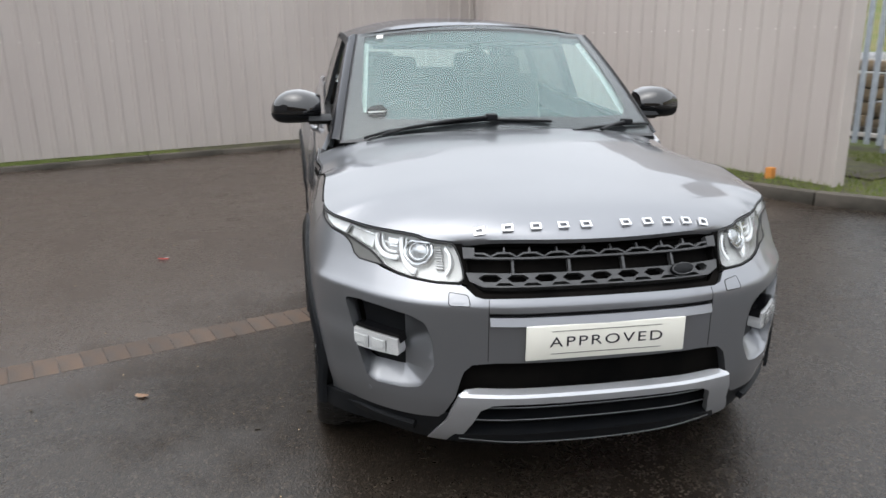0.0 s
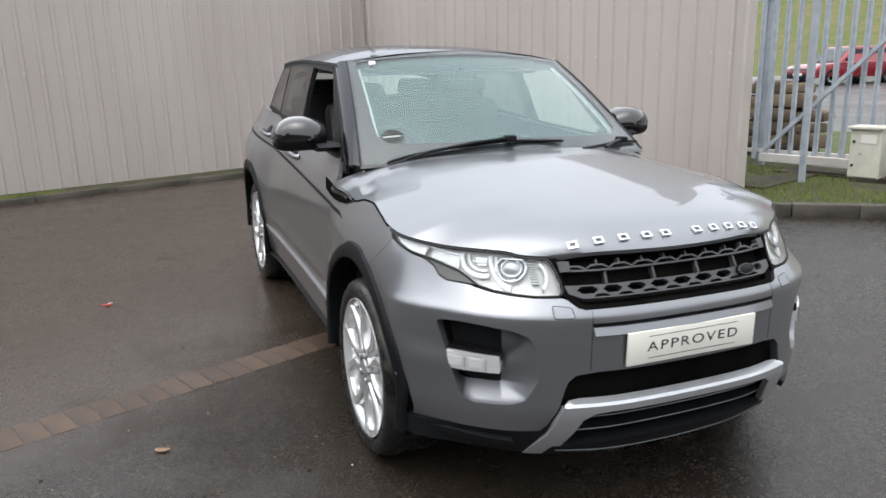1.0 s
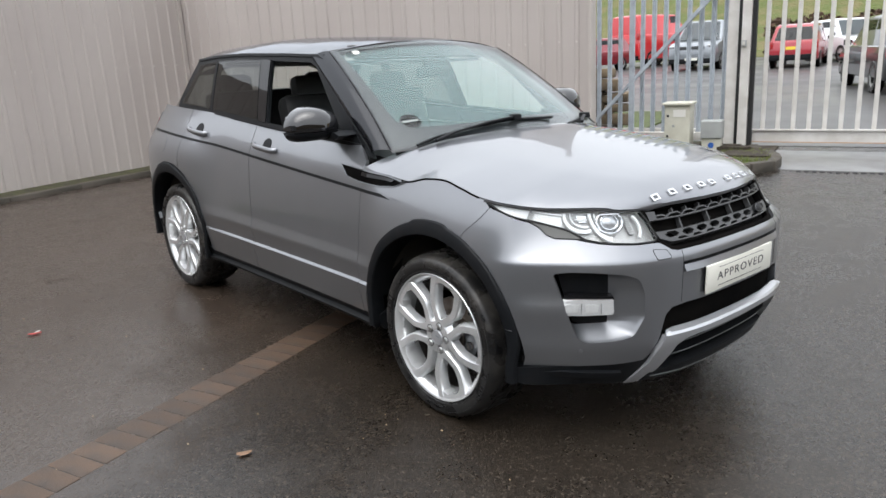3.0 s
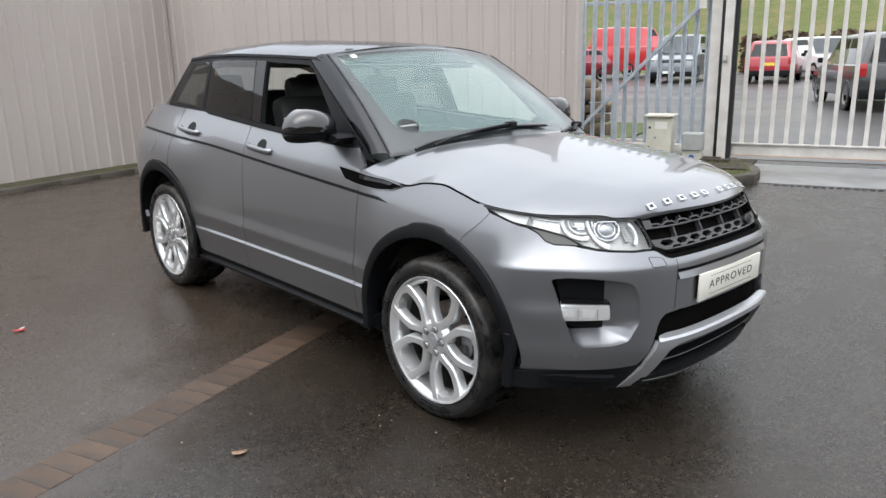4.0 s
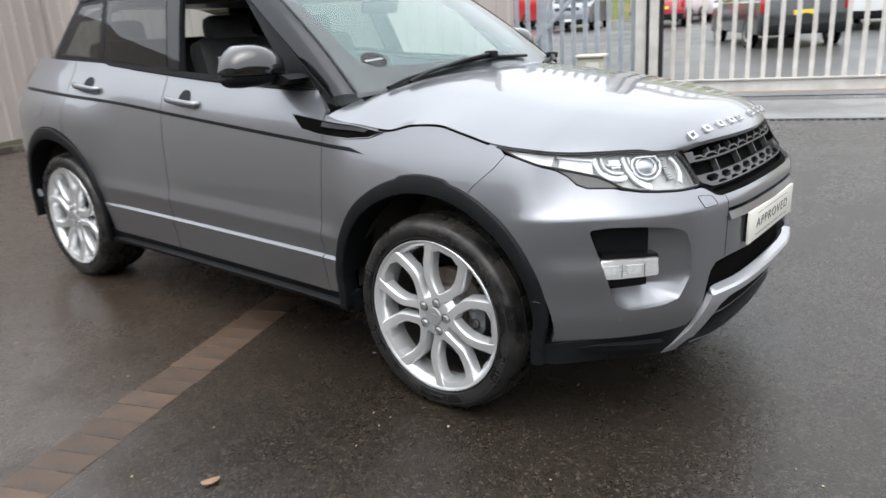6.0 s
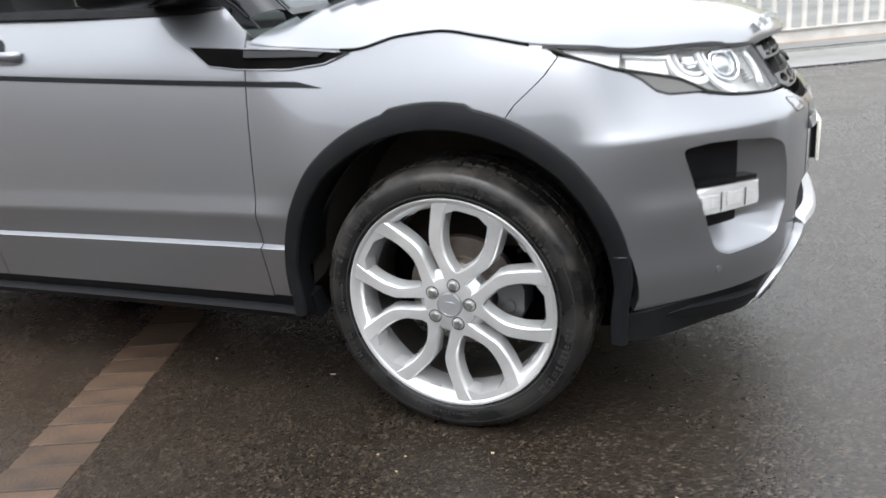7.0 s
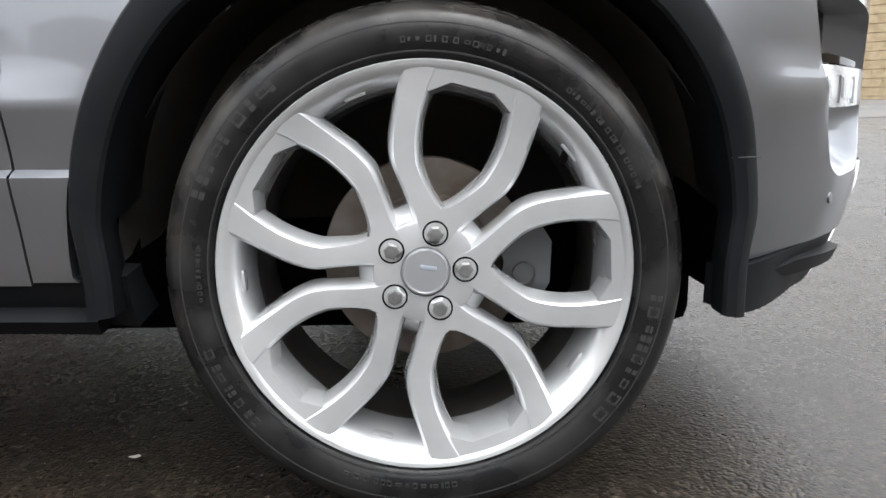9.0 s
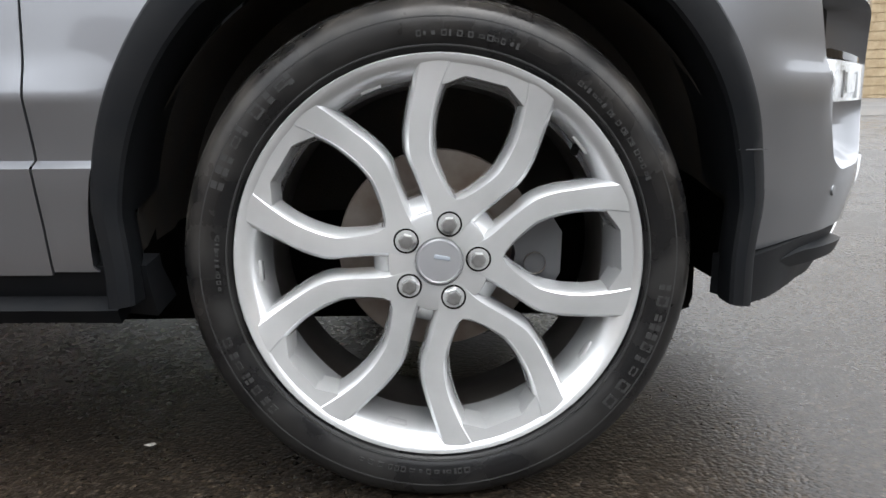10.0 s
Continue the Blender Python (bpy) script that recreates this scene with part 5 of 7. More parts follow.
PITCH = 0.0917
HEX = ((-1, 0), (-0.52, -1), (0.52, -1), (1, 0), (0.52, 1), (-0.52, 1))
cells = []
for i in range(-4, 5):
    if i != 3:
        wide = 0.0375 if i < 4 else 0.026
        cells.append([(gy(PITCH * i + p * wide), 0.8055 + q * 0.0098) for p, q in HEX])
for i in range(-4, 4):
    cells.append([(gy(PITCH * (i + 0.5) + p * 0.0365), z) for p, z in ((-0.86, 0.7866), (0.86, 0.7866), (0.46, 0.7940), (-0.46, 0.7940))])
part("grille_panel", skin([(-sy(0.388), 0.7830), (sy(0.388), 0.7830), (sy(0.432), 0.797), (sy(0.444), 0.8195), (-sy(0.444), 0.8195), (-sy(0.432), 0.797)], shell, 0.022, cells, -0.004, 0.03), GRILLE, car, "grey grille panel with honeycomb cells")
upper = bmesh.new()
skin([(-sy(0.437), 0.8585), (sy(0.437), 0.8585), (sy(0.437), 0.8640), (-sy(0.437), 0.8640)], shell, 0.03, (), -0.004, 0.02, bm=upper)
for i in range(-4, 4):
    c0 = PITCH * (i + 0.5)
    zig = [(-0.5, 0.863), (-0.5, 0.8675), (-0.25, 0.8785), (0.25, 0.8785), (0.5, 0.8675), (0.5, 0.863), (0.22, 0.8735), (-0.22, 0.8735)]
    skin([(gy(c0 + p * PITCH), z) for p, z in zig], shell, 0.03, (), -0.003, 0.02, bm=upper)
    skin([(gy(c0 - 0.005), 0.877), (gy(c0 + 0.005), 0.877), (gy(c0 + 0.002), 0.893), (gy(c0 - 0.002), 0.893)], shell, 0.03, (), -0.006, 0.02, bm=upper)
for g in (-1, 1):
    skin([(g * sy(0.367), 0.863), (g * sy(0.367), 0.868), (g * sy(0.385), 0.876), (g * sy(0.42), 0.876), (g * sy(0.42), 0.871), (g * sy(0.39), 0.871)], shell, 0.03, (), -0.003, 0.02, bm=upper)
part("grille_bar", upper, GRILLE, car, "grey honeycomb grille bar")
for g in (-1, 1):
    part("grille_end", skin([(g * sy(0.418), 0.860), (g * sy(0.455), 0.857), (g * sy(0.462), 0.889), (g * sy(0.420), 0.889)], shell, 0.02, (), -0.002, 0.02), GRILLE, car)
for y in (-0.290, -0.099, 0.084, 0.262):
    part("grille_post", skin([(gy(y - 0.0045), 0.822), (gy(y + 0.0045), 0.822), (gy(y + 0.0045), 0.858), (gy(y - 0.0045), 0.858)], shell, 0.03, (), -0.012, 0.02), GRILLE, car)
fr = [(-sy(0.386), 0.7555), (sy(0.386), 0.7555), (sy(0.409), 0.761), (sy(0.440), 0.782), (sy(0.470), 0.900), (-sy(0.470), 0.900), (-sy(0.440), 0.782), (-sy(0.409), 0.761)]
fi = [(-sy(0.384), 0.771), (sy(0.384), 0.771), (sy(0.430), 0.796), (sy(0.458), 0.897), (-sy(0.458), 0.897), (-sy(0.430), 0.796)]
part("grille_surround", skin(fr, shell, 0.03, [fi], -0.012, 0.03), DARK, car, "black grille surround")
bm = bmesh.new()
lathe(bm, [(0.0001, 0.012), (0.6, 0.011), (0.92, 0.006), (1.0, -0.004)], 32, "x")
bmesh.ops.transform(bm, matrix=Matrix.Translation(Vector(shell(sy(0.284), 0.8055))) @ pose(0, 0, 0, 0, -32, 10) @ Matrix.Diagonal((1, 0.044, 0.021, 1)), verts=bm.verts)
bm2 = bmesh.new()
ring = [Vector(shell(sy(0.284), 0.8055)) + pose(0, 0, 0, 0, -32, 10) @ Vector((0.008, 0.040 * math.cos(a), 0.018 * math.sin(a))) for a in np.linspace(0, 2 * math.pi, 33)]
tube(bm2, ring, 0.0022, 6)
badge = part("oval_badge", bm, PLASTIC, car, "dark oval badge")
part("badge_rim", bm2, GRILLE, badge, "bright rim of the badge")

# headlamps
def lamp_edge(s0, s1, n, dz):
    return [(s, float(EDGE(s)) + dz) for s in np.linspace(s0, s1, n)]


LOWER = [(sx(0.270), 0.952), (sx(0.30), 0.941), (sx(0.34), 0.924), (sx(0.40), 0.904), (sx(0.47), 0.885), (sx(0.53), 0.867), (sx(0.58), 0.850), (sx(0.607), 0.835), (sx(0.644), 0.811), (sx(0.683), 0.800), (sx(0.72), 0.7945), (sy(0.54), 0.7895), (sy(0.465), 0.7905)]
LAMP = lamp_edge(sy(0.497), sx(0.262), 18, -0.007) + LOWER + [(sy(0.450), 0.801), (sy(0.456), 0.828), (sy(0.469), 0.861), (sy(0.487), 0.888)]
WEDGE = [(sx(0.468), 0.883), (sx(0.53), 0.865), (sx(0.58), 0.848), (sx(0.607), 0.833), (sx(0.640), 0.811), (sx(0.617), 0.814), (sx(0.553), 0.819), (sx(0.528), 0.831), (sx(0.504), 0.858)]
WEDGE_G = mat("grey_lamp_wedge", (0.10, 0.10, 0.095), 0.30, second=(0.085, 0.085, 0.08), scale=10)
for g in (-1, 1):
    lamp = part("headlamp", skin([(g * s, z) for s, z in LAMP], shell, 0.022, (), -0.030, -0.029), LAMP_BG, car, "clear headlamp with curved white light guides")
    part("lamp_lens", skin([(g * s, z) for s, z in LAMP], shell, 0.02, (), 0.001, 0.0), LENS, lamp, "clear plastic lens")
    part("lamp_wedge", skin([(g * s, z) for s, z in WEDGE], shell, 0.02, (), -0.001, 0.012), WEDGE_G, lamp, "grey wedge under the lamp")
    for outline, thick in ((LAMP, 0.0033), (WEDGE, 0.0026)):
        rim_line = finer([(g * s, z) for s, z in outline], 0.025)
        bm = bmesh.new()
        tube(bm, [Vector(shell(s, z)) for s, z in rim_line + rim_line[:1]], thick, 6)
        part("lamp_seal", bm, BLACKM, lamp, "black seal round the lamp")

    def sunk(s, z, depth):
        """A point below the lens, square to its surface."""
        p = Vector(shell(s, z))
        n = (Vector(shell(s + 0.004, z)) - p).cross(Vector(shell(s, z + 0.004)) - p).normalized()
        return p - (n if n.x > 0 else -n) * depth

    def ribbon(pts, wide, material, name, label="", depth=0.012, thick=0.010, g=g):
        """A flat light guide of rectangular section along a curve in the lamp."""
        line = catmull([(s, z, 0) for s, z in pts], 6)
        bm = bmesh.new()
        rows = []
        for i, p in enumerate(line):
            d = (line[min(i + 1, len(line) - 1)] - line[max(i - 1, 0)]).normalized()
            q = Vector((-d.y, d.x, 0)) * wide / 2
            rows.append([bm.verts.new(sunk(g * (p + k * q).x, (p + k * q).y, dd)) for k, dd in ((-1, depth + 0.002), (-0.6, depth), (0.6, depth), (1, depth + 0.002), (1, depth + thick), (-1, depth + thick))])
        for a_, b_ in zip(rows, rows[1:]):
            for i in range(6):
                bm.faces.new((a_[i], a_[(i + 1) % 6], b_[(i + 1) % 6], b_[i]))
        bm.faces.new(rows[0])
        bm.faces.new(rows[-1][::-1])
        part(name, bm, material, lamp, label)

    # outer light guide: a double hook
    ribbon([(0.852, 0.905), (0.848, 0.885), (0.832, 0.862), (0.800, 0.846), (0.765, 0.840), (0.735, 0.842)], 0.013, WHITE_L, "light_guide", "white curved light guide")
    ribbon([(0.828, 0.905), (0.824, 0.888), (0.808, 0.870), (0.780, 0.858), (0.745, 0.856)], 0.007, WHITE_L, "light_guide", depth=0.015)
    # middle light guide in front of the projector
    ribbon([(0.742, 0.900), (0.736, 0.880), (0.722, 0.855), (0.700, 0.832), (0.668, 0.816), (0.648, 0.813)], 0.014, WHITE_L, "light_guide", "white curved light guide")
    ribbon([(0.720, 0.898), (0.714, 0.878), (0.704, 0.862), (0.690, 0.848)], 0.008, WHITE_L, "light_guide", depth=0.014)
    # inner light guide beside the grille
    ribbon([(0.536, 0.884), (0.520, 0.872), (0.510, 0.852), (0.510, 0.830), (0.522, 0.812)], 0.011, WHITE_L, "light_guide", "white curved light guide", depth=0.008)
    # projector with its rings
    cs, cz = 0.652, 0.868
    for rs, thick, m_, dd in ((0.060, 0.005, LAMP_IN, 0.012), (0.047, 0.004, LAMP_DK, 0.016), (0.040, 0.003, LAMP_IN, 0.014)):
        bm = bmesh.new()
        tube(bm, [sunk(g * (cs + rs * math.cos(a)), min(cz + rs * 0.62 * math.sin(a), 0.894), dd) for a in np.linspace(0, 2 * math.pi, 41)], thick, 8)
        part("projector_ring", bm, m_, lamp, "bright projector ring" if thick == 0.005 else "")
    bm = bmesh.new()
    rows = [[bm.verts.new(sunk(g * (cs + 0.040 * k * math.cos(a)), min(cz + 0.025 * k * math.sin(a), 0.894), 0.018 - 0.012 * (1 - k * k))) for a in np.linspace(0, 2 * math.pi, 25)[:-1]] for k in (1.0, 0.8, 0.55, 0.3, 0.08)]
    for a_, b_ in zip(rows, rows[1:]):
        for i in range(24):
            bm.faces.new((a_[i], a_[(i + 1) % 24], b_[(i + 1) % 24], b_[i]))
    bm.faces.new(rows[-1])
    part("projector_lens", bm, LAMP_PROJ, lamp, "round glass projector lens")
    # small bulb carrier above the outer guide
    part("side_reflector", skin([(g * 0.800, 0.896), (g * 0.752, 0.894), (g * 0.752, 0.872), (g * 0.785, 0.872)], shell, 0.02, (), -0.020, 0.008), LAMP_IN, lamp)
    ribbon([(0.806, 0.884), (0.780, 0.880), (0.750, 0.880)], 0.005, WHITE_L, "light_guide", depth=0.013)
    # fluted reflector between projector and inner guide
    for k in range(9):
        z0 = 0.885 - 0.0070 * k
        part("reflector_flute", skin([(g * (0.588 - 0.0027 * k), z0), (g * (0.556 - 0.0027 * k), z0 + 0.001), (g * (0.556 - 0.0027 * k), z0 - 0.0025), (g * (0.588 - 0.0027 * k), z0 - 0.0035)], shell, 0.02, (), -0.014, 0.012), LAMP_BG, lamp)
    # clear indicator box in the outer end
    part("indicator_reflector", skin([(g * sx(0.300), 0.946), (g * sx(0.345), 0.926), (g * sx(0.40), 0.908), (g * sx(0.465), 0.890), (g * sx(0.475), 0.925), (g * sx(0.42), 0.931)], shell, 0.025, (), -0.012, 0.012), WHITE_L, lamp, "white indicator reflector")
    part("indicator_box", skin([(g * sx(0.485), 0.886), (g * sx(0.53), 0.872), (g * sx(0.572), 0.858), (g * sx(0.572), 0.896), (g * sx(0.53), 0.908), (g * sx(0.488), 0.918)], shell, 0.025, (), -0.018, 0.012), FACET, lamp, "clear faceted indicator")
    ribbon([(sx(0.480), 0.917), (sx(0.52), 0.908), (sx(0.572), 0.899)], 0.007, WHITE_L, "light_guide", depth=0.010)
    part("lamp_end_cap", skin([(g * sy(0.438), 0.786), (g * sy(0.452), 0.790), (g * sy(0.458), 0.828), (g * sy(0.471), 0.861), (g * sy(0.489), 0.888), (g * sy(0.497), 0.897), (g * sy(0.464), 0.899)], shell, 0.02, (), -0.003, 0.014), DARK, lamp, "black end beside the grille")
    # fog lamp recess: painted walls that run in to a dark back panel
    F2 = finer([(g * s, z) for s, z in FOG], 0.012)
    INNER = [(sx(0.560), 0.698), (sx(0.60), 0.703), (sy(0.655), 0.698), (sy(0.650), 0.62), (sy(0.650), 0.56), (sy(0.665), 0.520), (sx(0.63), 0.514), (sx(0.612), 0.524), (sx(0.585), 0.60)]
    I2 = [(g * s, z) for s, z in INNER]

    def nearest(p, loop):
        best = None
        for a, b in zip(loop, loop[1:] + loop[:1]):
            d = (b[0] - a[0], b[1] - a[1])
            t = min(max(((p[0] - a[0]) * d[0] + (p[1] - a[1]) * d[1]) / (d[0] ** 2 + d[1] ** 2), 0), 1)
            q = (a[0] + t * d[0], a[1] + t * d[1])
            e = (q[0] - p[0]) ** 2 + (q[1] - p[1]) ** 2
            if best is None or e < best[0]:
                best = (e, q)
        return best[1]
    inward = Vector((-0.86, -g * 0.5, 0))
    bm = bmesh.new()
    outer = [bm.verts.new(Vector(shell(*p)) + inward * 0.001) for p in F2]
    mid = [bm.verts.new((Vector(shell(*p)).lerp(Vector(shell(*nearest(p, I2))), 0.12)) + inward * 0.018) for p in F2]
    deep = [bm.verts.new(Vector(shell(*nearest(p, I2))) + inward * 0.062) for p in F2]
    for lo_, hi_ in ((outer, mid), (mid, deep)):
        for i in range(len(F2)):
            j = (i + 1) % len(F2)
            try:
                bm.faces.new((lo_[i], lo_[j], hi_[j], hi_[i]))
            except ValueError:
                pass
    bmesh.ops.remove_doubles(bm, verts=bm.verts, dist=0.0005)
    part("fog_recess", bm, PAINT, car, "painted walls of the fog lamp recess", angle=50)
    part("recess_mesh", skin(I2, shell, 0.03, (), -0.060, 0.0), PLASTIC, car, "dark panel at the back of the recess")
    FL = [(sx(0.580), 0.619), (sx(0.62), 0.619), (sy(0.680), 0.6165), (sy(0.648), 0.602), (sy(0.634), 0.578), (sy(0.656), 0.567), (sx(0.62), 0.563), (sx(0.592), 0.5635)]
    fog = part("fog_lamp", skin([(g * s, z) for s, z in FL], shell, 0.02, (), -0.002, 0.045), CLEAR_L, car, "bright daytime running lamp")
    part("fog_lens", skin([(g * s, z) for s, z in FL], shell, 0.02, (), 0.003, 0.0), LENS, fog)
    for k in range(2):
        s0 = sx(0.605) - 0.072 * k
        part("lamp_cup", skin([(g * (s0 + 0.020), 0.576), (g * (s0 - 0.022), 0.577), (g * (s0 - 0.026), 0.602), (g * (s0 + 0.024), 0.604)], shell, 0.02, (), 0.0005, 0.002), FACET, fog, "bright reflector cup")
        part("lamp_divider", skin([(g * (s0 - 0.036), 0.569), (g * (s0 - 0.034), 0.569), (g * (s0 - 0.034), 0.606), (g * (s0 - 0.036), 0.606)], shell, 0.02, (), 0.001, 0.004), LAMP_DK, fog)
    part("fog_shelf", skin([(g * sx(0.582), 0.622), (g * sx(0.62), 0.622), (g * sy(0.672), 0.620), (g * sy(0.632), 0.6035), (g * sy(0.632), 0.608), (g * sy(0.668), 0.628), (g * sx(0.60), 0.634), (g * sx(0.582), 0.632)], shell, 0.02, (), -0.008, 0.04), GLOSS, fog, "gloss black hood")
    # washer cover and parking sensors
    cover = rounded([(g * sy(0.424), 0.736), (g * sy(0.488), 0.736), (g * sy(0.492), 0.7675), (g * sy(0.432), 0.762)], 0.008)
    wash = part("washer_cover", skin(cover, shell, 0.02, (), 0.0008, 0.003), PAINT, car)
    bm = bmesh.new()
    loop = [Vector(shell(*p)) for p in cover]
    tube(bm, loop + [loop[0]], 0.0016, 6)
    part("cover_gap", bm, BLACKM, wash)
    for xx, zz in ((0.632, 0.428),):
        c = Vector(shell(g * sx(xx), zz))
        n = Vector((0.72, g * 0.69, 0))
        bm = bmesh.new()
        lathe(bm, [(0.0001, 0.0018), (0.0085, 0.0012), (0.0095, -0.004)], 20, "z")
        bmesh.ops.transform(bm, matrix=Matrix.Translation(c) @ n.to_track_quat("Z", "Y").to_matrix().to_4x4(), verts=bm.verts)
        part("parking_sensor", bm, PAINT, car)

# plate
PL = 0.872
plate = part("display_plate", boxed((PL - 0.012, 0, 0.648), (0.010, 0.52, 0.112), None, 0.003), PLATE, car, "white display plate reading APPROVED")
part("plate_holder", boxed((PL - 0.030, 0, 0.648), (0.028, 0.50, 0.10), None, 0.004), PLASTIC, car)
txt = bpy.data.curves.new("plate_text", "FONT")
txt.body, txt.size, txt.align_x, txt.align_y, txt.extrude, txt.space_character = "APPROVED", 0.058, "CENTER", "CENTER", 0.0004, 1.22
tob = new("plate_text", txt)
dep = bpy.context.evaluated_depsgraph_get()
tme = bpy.data.meshes.new_from_object(tob.evaluated_get(dep))
bpy.data.objects.remove(tob)
tme.materials.clear()
tme.materials.append(INK)
letters = new("plate_lettering", tme)
letters.matrix_basis = Matrix.Translation((PL - 0.0062, 0, 0.648)) @ pose(0, 0, 0, 90, 0, 90) @ Matrix.Diagonal((1.12, 0.80, 1, 1))
letters.parent = plate
for zz, wd in ((0.685, 0.36), (0.611, 0.36)):
    part("plate_rule", boxed((PL - 0.0062, 0, zz), (0.0008, wd, 0.0016)), INK, plate)

# ---- bonnet ----
def edge_at(b):
    s = sy(0.435) + (sx(-0.525) - sy(0.435)) * b
    return Vector(shell(s, float(EDGE(s)) + 0.001))


MID = catmull([(0.770, 0, 0.947), (0.748, 0, 0.969), (0.700, 0, 0.996), (0.61, 0, 1.030), (0.42, 0, 1.062), (0.18, 0, 1.098), (-0.04, 0, 1.128), (-0.245, 0, 1.152)], 12)
ML = np.concatenate([[0], np.cumsum([(q - p).length for p, q in zip(MID, MID[1:])])])
ML = ML / ML[-1]


def bonnet(a, b):
    """a: from -1 on the right-hand edge to 1 on the left; b: from the nose to the windscreen."""
    b = min(max(b, 0.0), 1.0)
    e = edge_at(b)
    c = Vector([float(np.interp(b, ML, [m[k] for m in MID])) for k in range(3)])
    t = min(abs(a), 1.0)
    ridge = 0.004 * math.exp(-((t - 0.60) / 0.09) ** 2) * smooth_step(0.0, 0.4, b) * smooth_step(1.0, 0.7, b)
    base_z = 0.909 + 0.085 * min(1.0, b * 1.15) ** 0.9 + 0.045 * b ** 5
    swell = 0.014 * t * t * (1 - math.exp(-b / 0.07)) * math.exp(-b / 0.25) * (1 - t ** 8)
    base_z += float(RAKE(c.x)) + 0.010
    base_z = 0.55 * base_z + 0.45 * ((e.z if b < 0.66 else 1.020) + 0.004)
    zz = c.z + (base_z - c.z) * t ** 2.6 + (e.z - base_z) * t ** 8 + ridge * 0.6 + swell
    return (c.x + (e.x - c.x) * t ** 1.9, math.copysign(e.y * t ** 0.97, a), zz)


bm = bmesh.new()
NA, NB = 64, 72
grid = [[bm.verts.new(bonnet(-1 + 2 * i / NA, (j / NB))) for i in range(NA + 1)] for j in range(NB + 1)]
for j in range(NB):
    for i in range(NA):
        bm.faces.new((grid[j][i], grid[j][i + 1], grid[j + 1][i + 1], grid[j + 1][i]))
rim = [e for e in bm.edges if len(e.link_faces) == 1]
low = bmesh.ops.extrude_edge_only(bm, edges=rim)["geom"]
for v in low:
    if isinstance(v, bmesh.types.BMVert):
        v.co.z -= 0.014
        v.co.x -= 0.006
part("bonnet", bm, PAINT, car)
for g in (-1, 1):
    bm = bmesh.new()
    tube(bm, [Vector(shell(g * s, float(EDGE(s)) - 0.003)) for s in np.linspace(sx(0.23), sx(-0.26), 40)], 0.0042, 8)
    part("bonnet_seal", bm, DARK, car, "black gap along the bonnet edge")
# badge along the bonnet's edge: plain hollow blocks in place of letters
for y0 in (-0.372, -0.285, -0.200, -0.113, -0.040, 0.092, 0.170, 0.242, 0.314, 0.380):
    b0 = 0.048
    a0 = min(np.linspace(-1, 1, 401), key=lambda a: abs(bonnet(a, b0)[1] - y0))
    p, q = Vector(bonnet(a0, b0)), Vector(bonnet(a0 + 0.02, b0))
    along = (q - p).normalized()
    up = Vector(bonnet(a0, b0 + 0.02)) - p
    up = (up - along * up.dot(along)).normalized()
    m = Matrix.Translation(p + along.cross(up) * 0.003) @ Matrix((along, up, along.cross(up))).transposed().to_4x4()
    bm = bmesh.new()
    for c, size in (((0, 0.0105, 0.003), (0.034, 0.006, 0.006)), ((0, -0.0105, 0.003), (0.034, 0.006, 0.006)), ((-0.0138, 0, 0.003), (0.0065, 0.015, 0.006)), ((0.0138, 0, 0.003), (0.0065, 0.015, 0.006))):
        box(bm, c, size, m)
    part("badge_block", bm, LETTER, car, "bright metal hollow badge block")


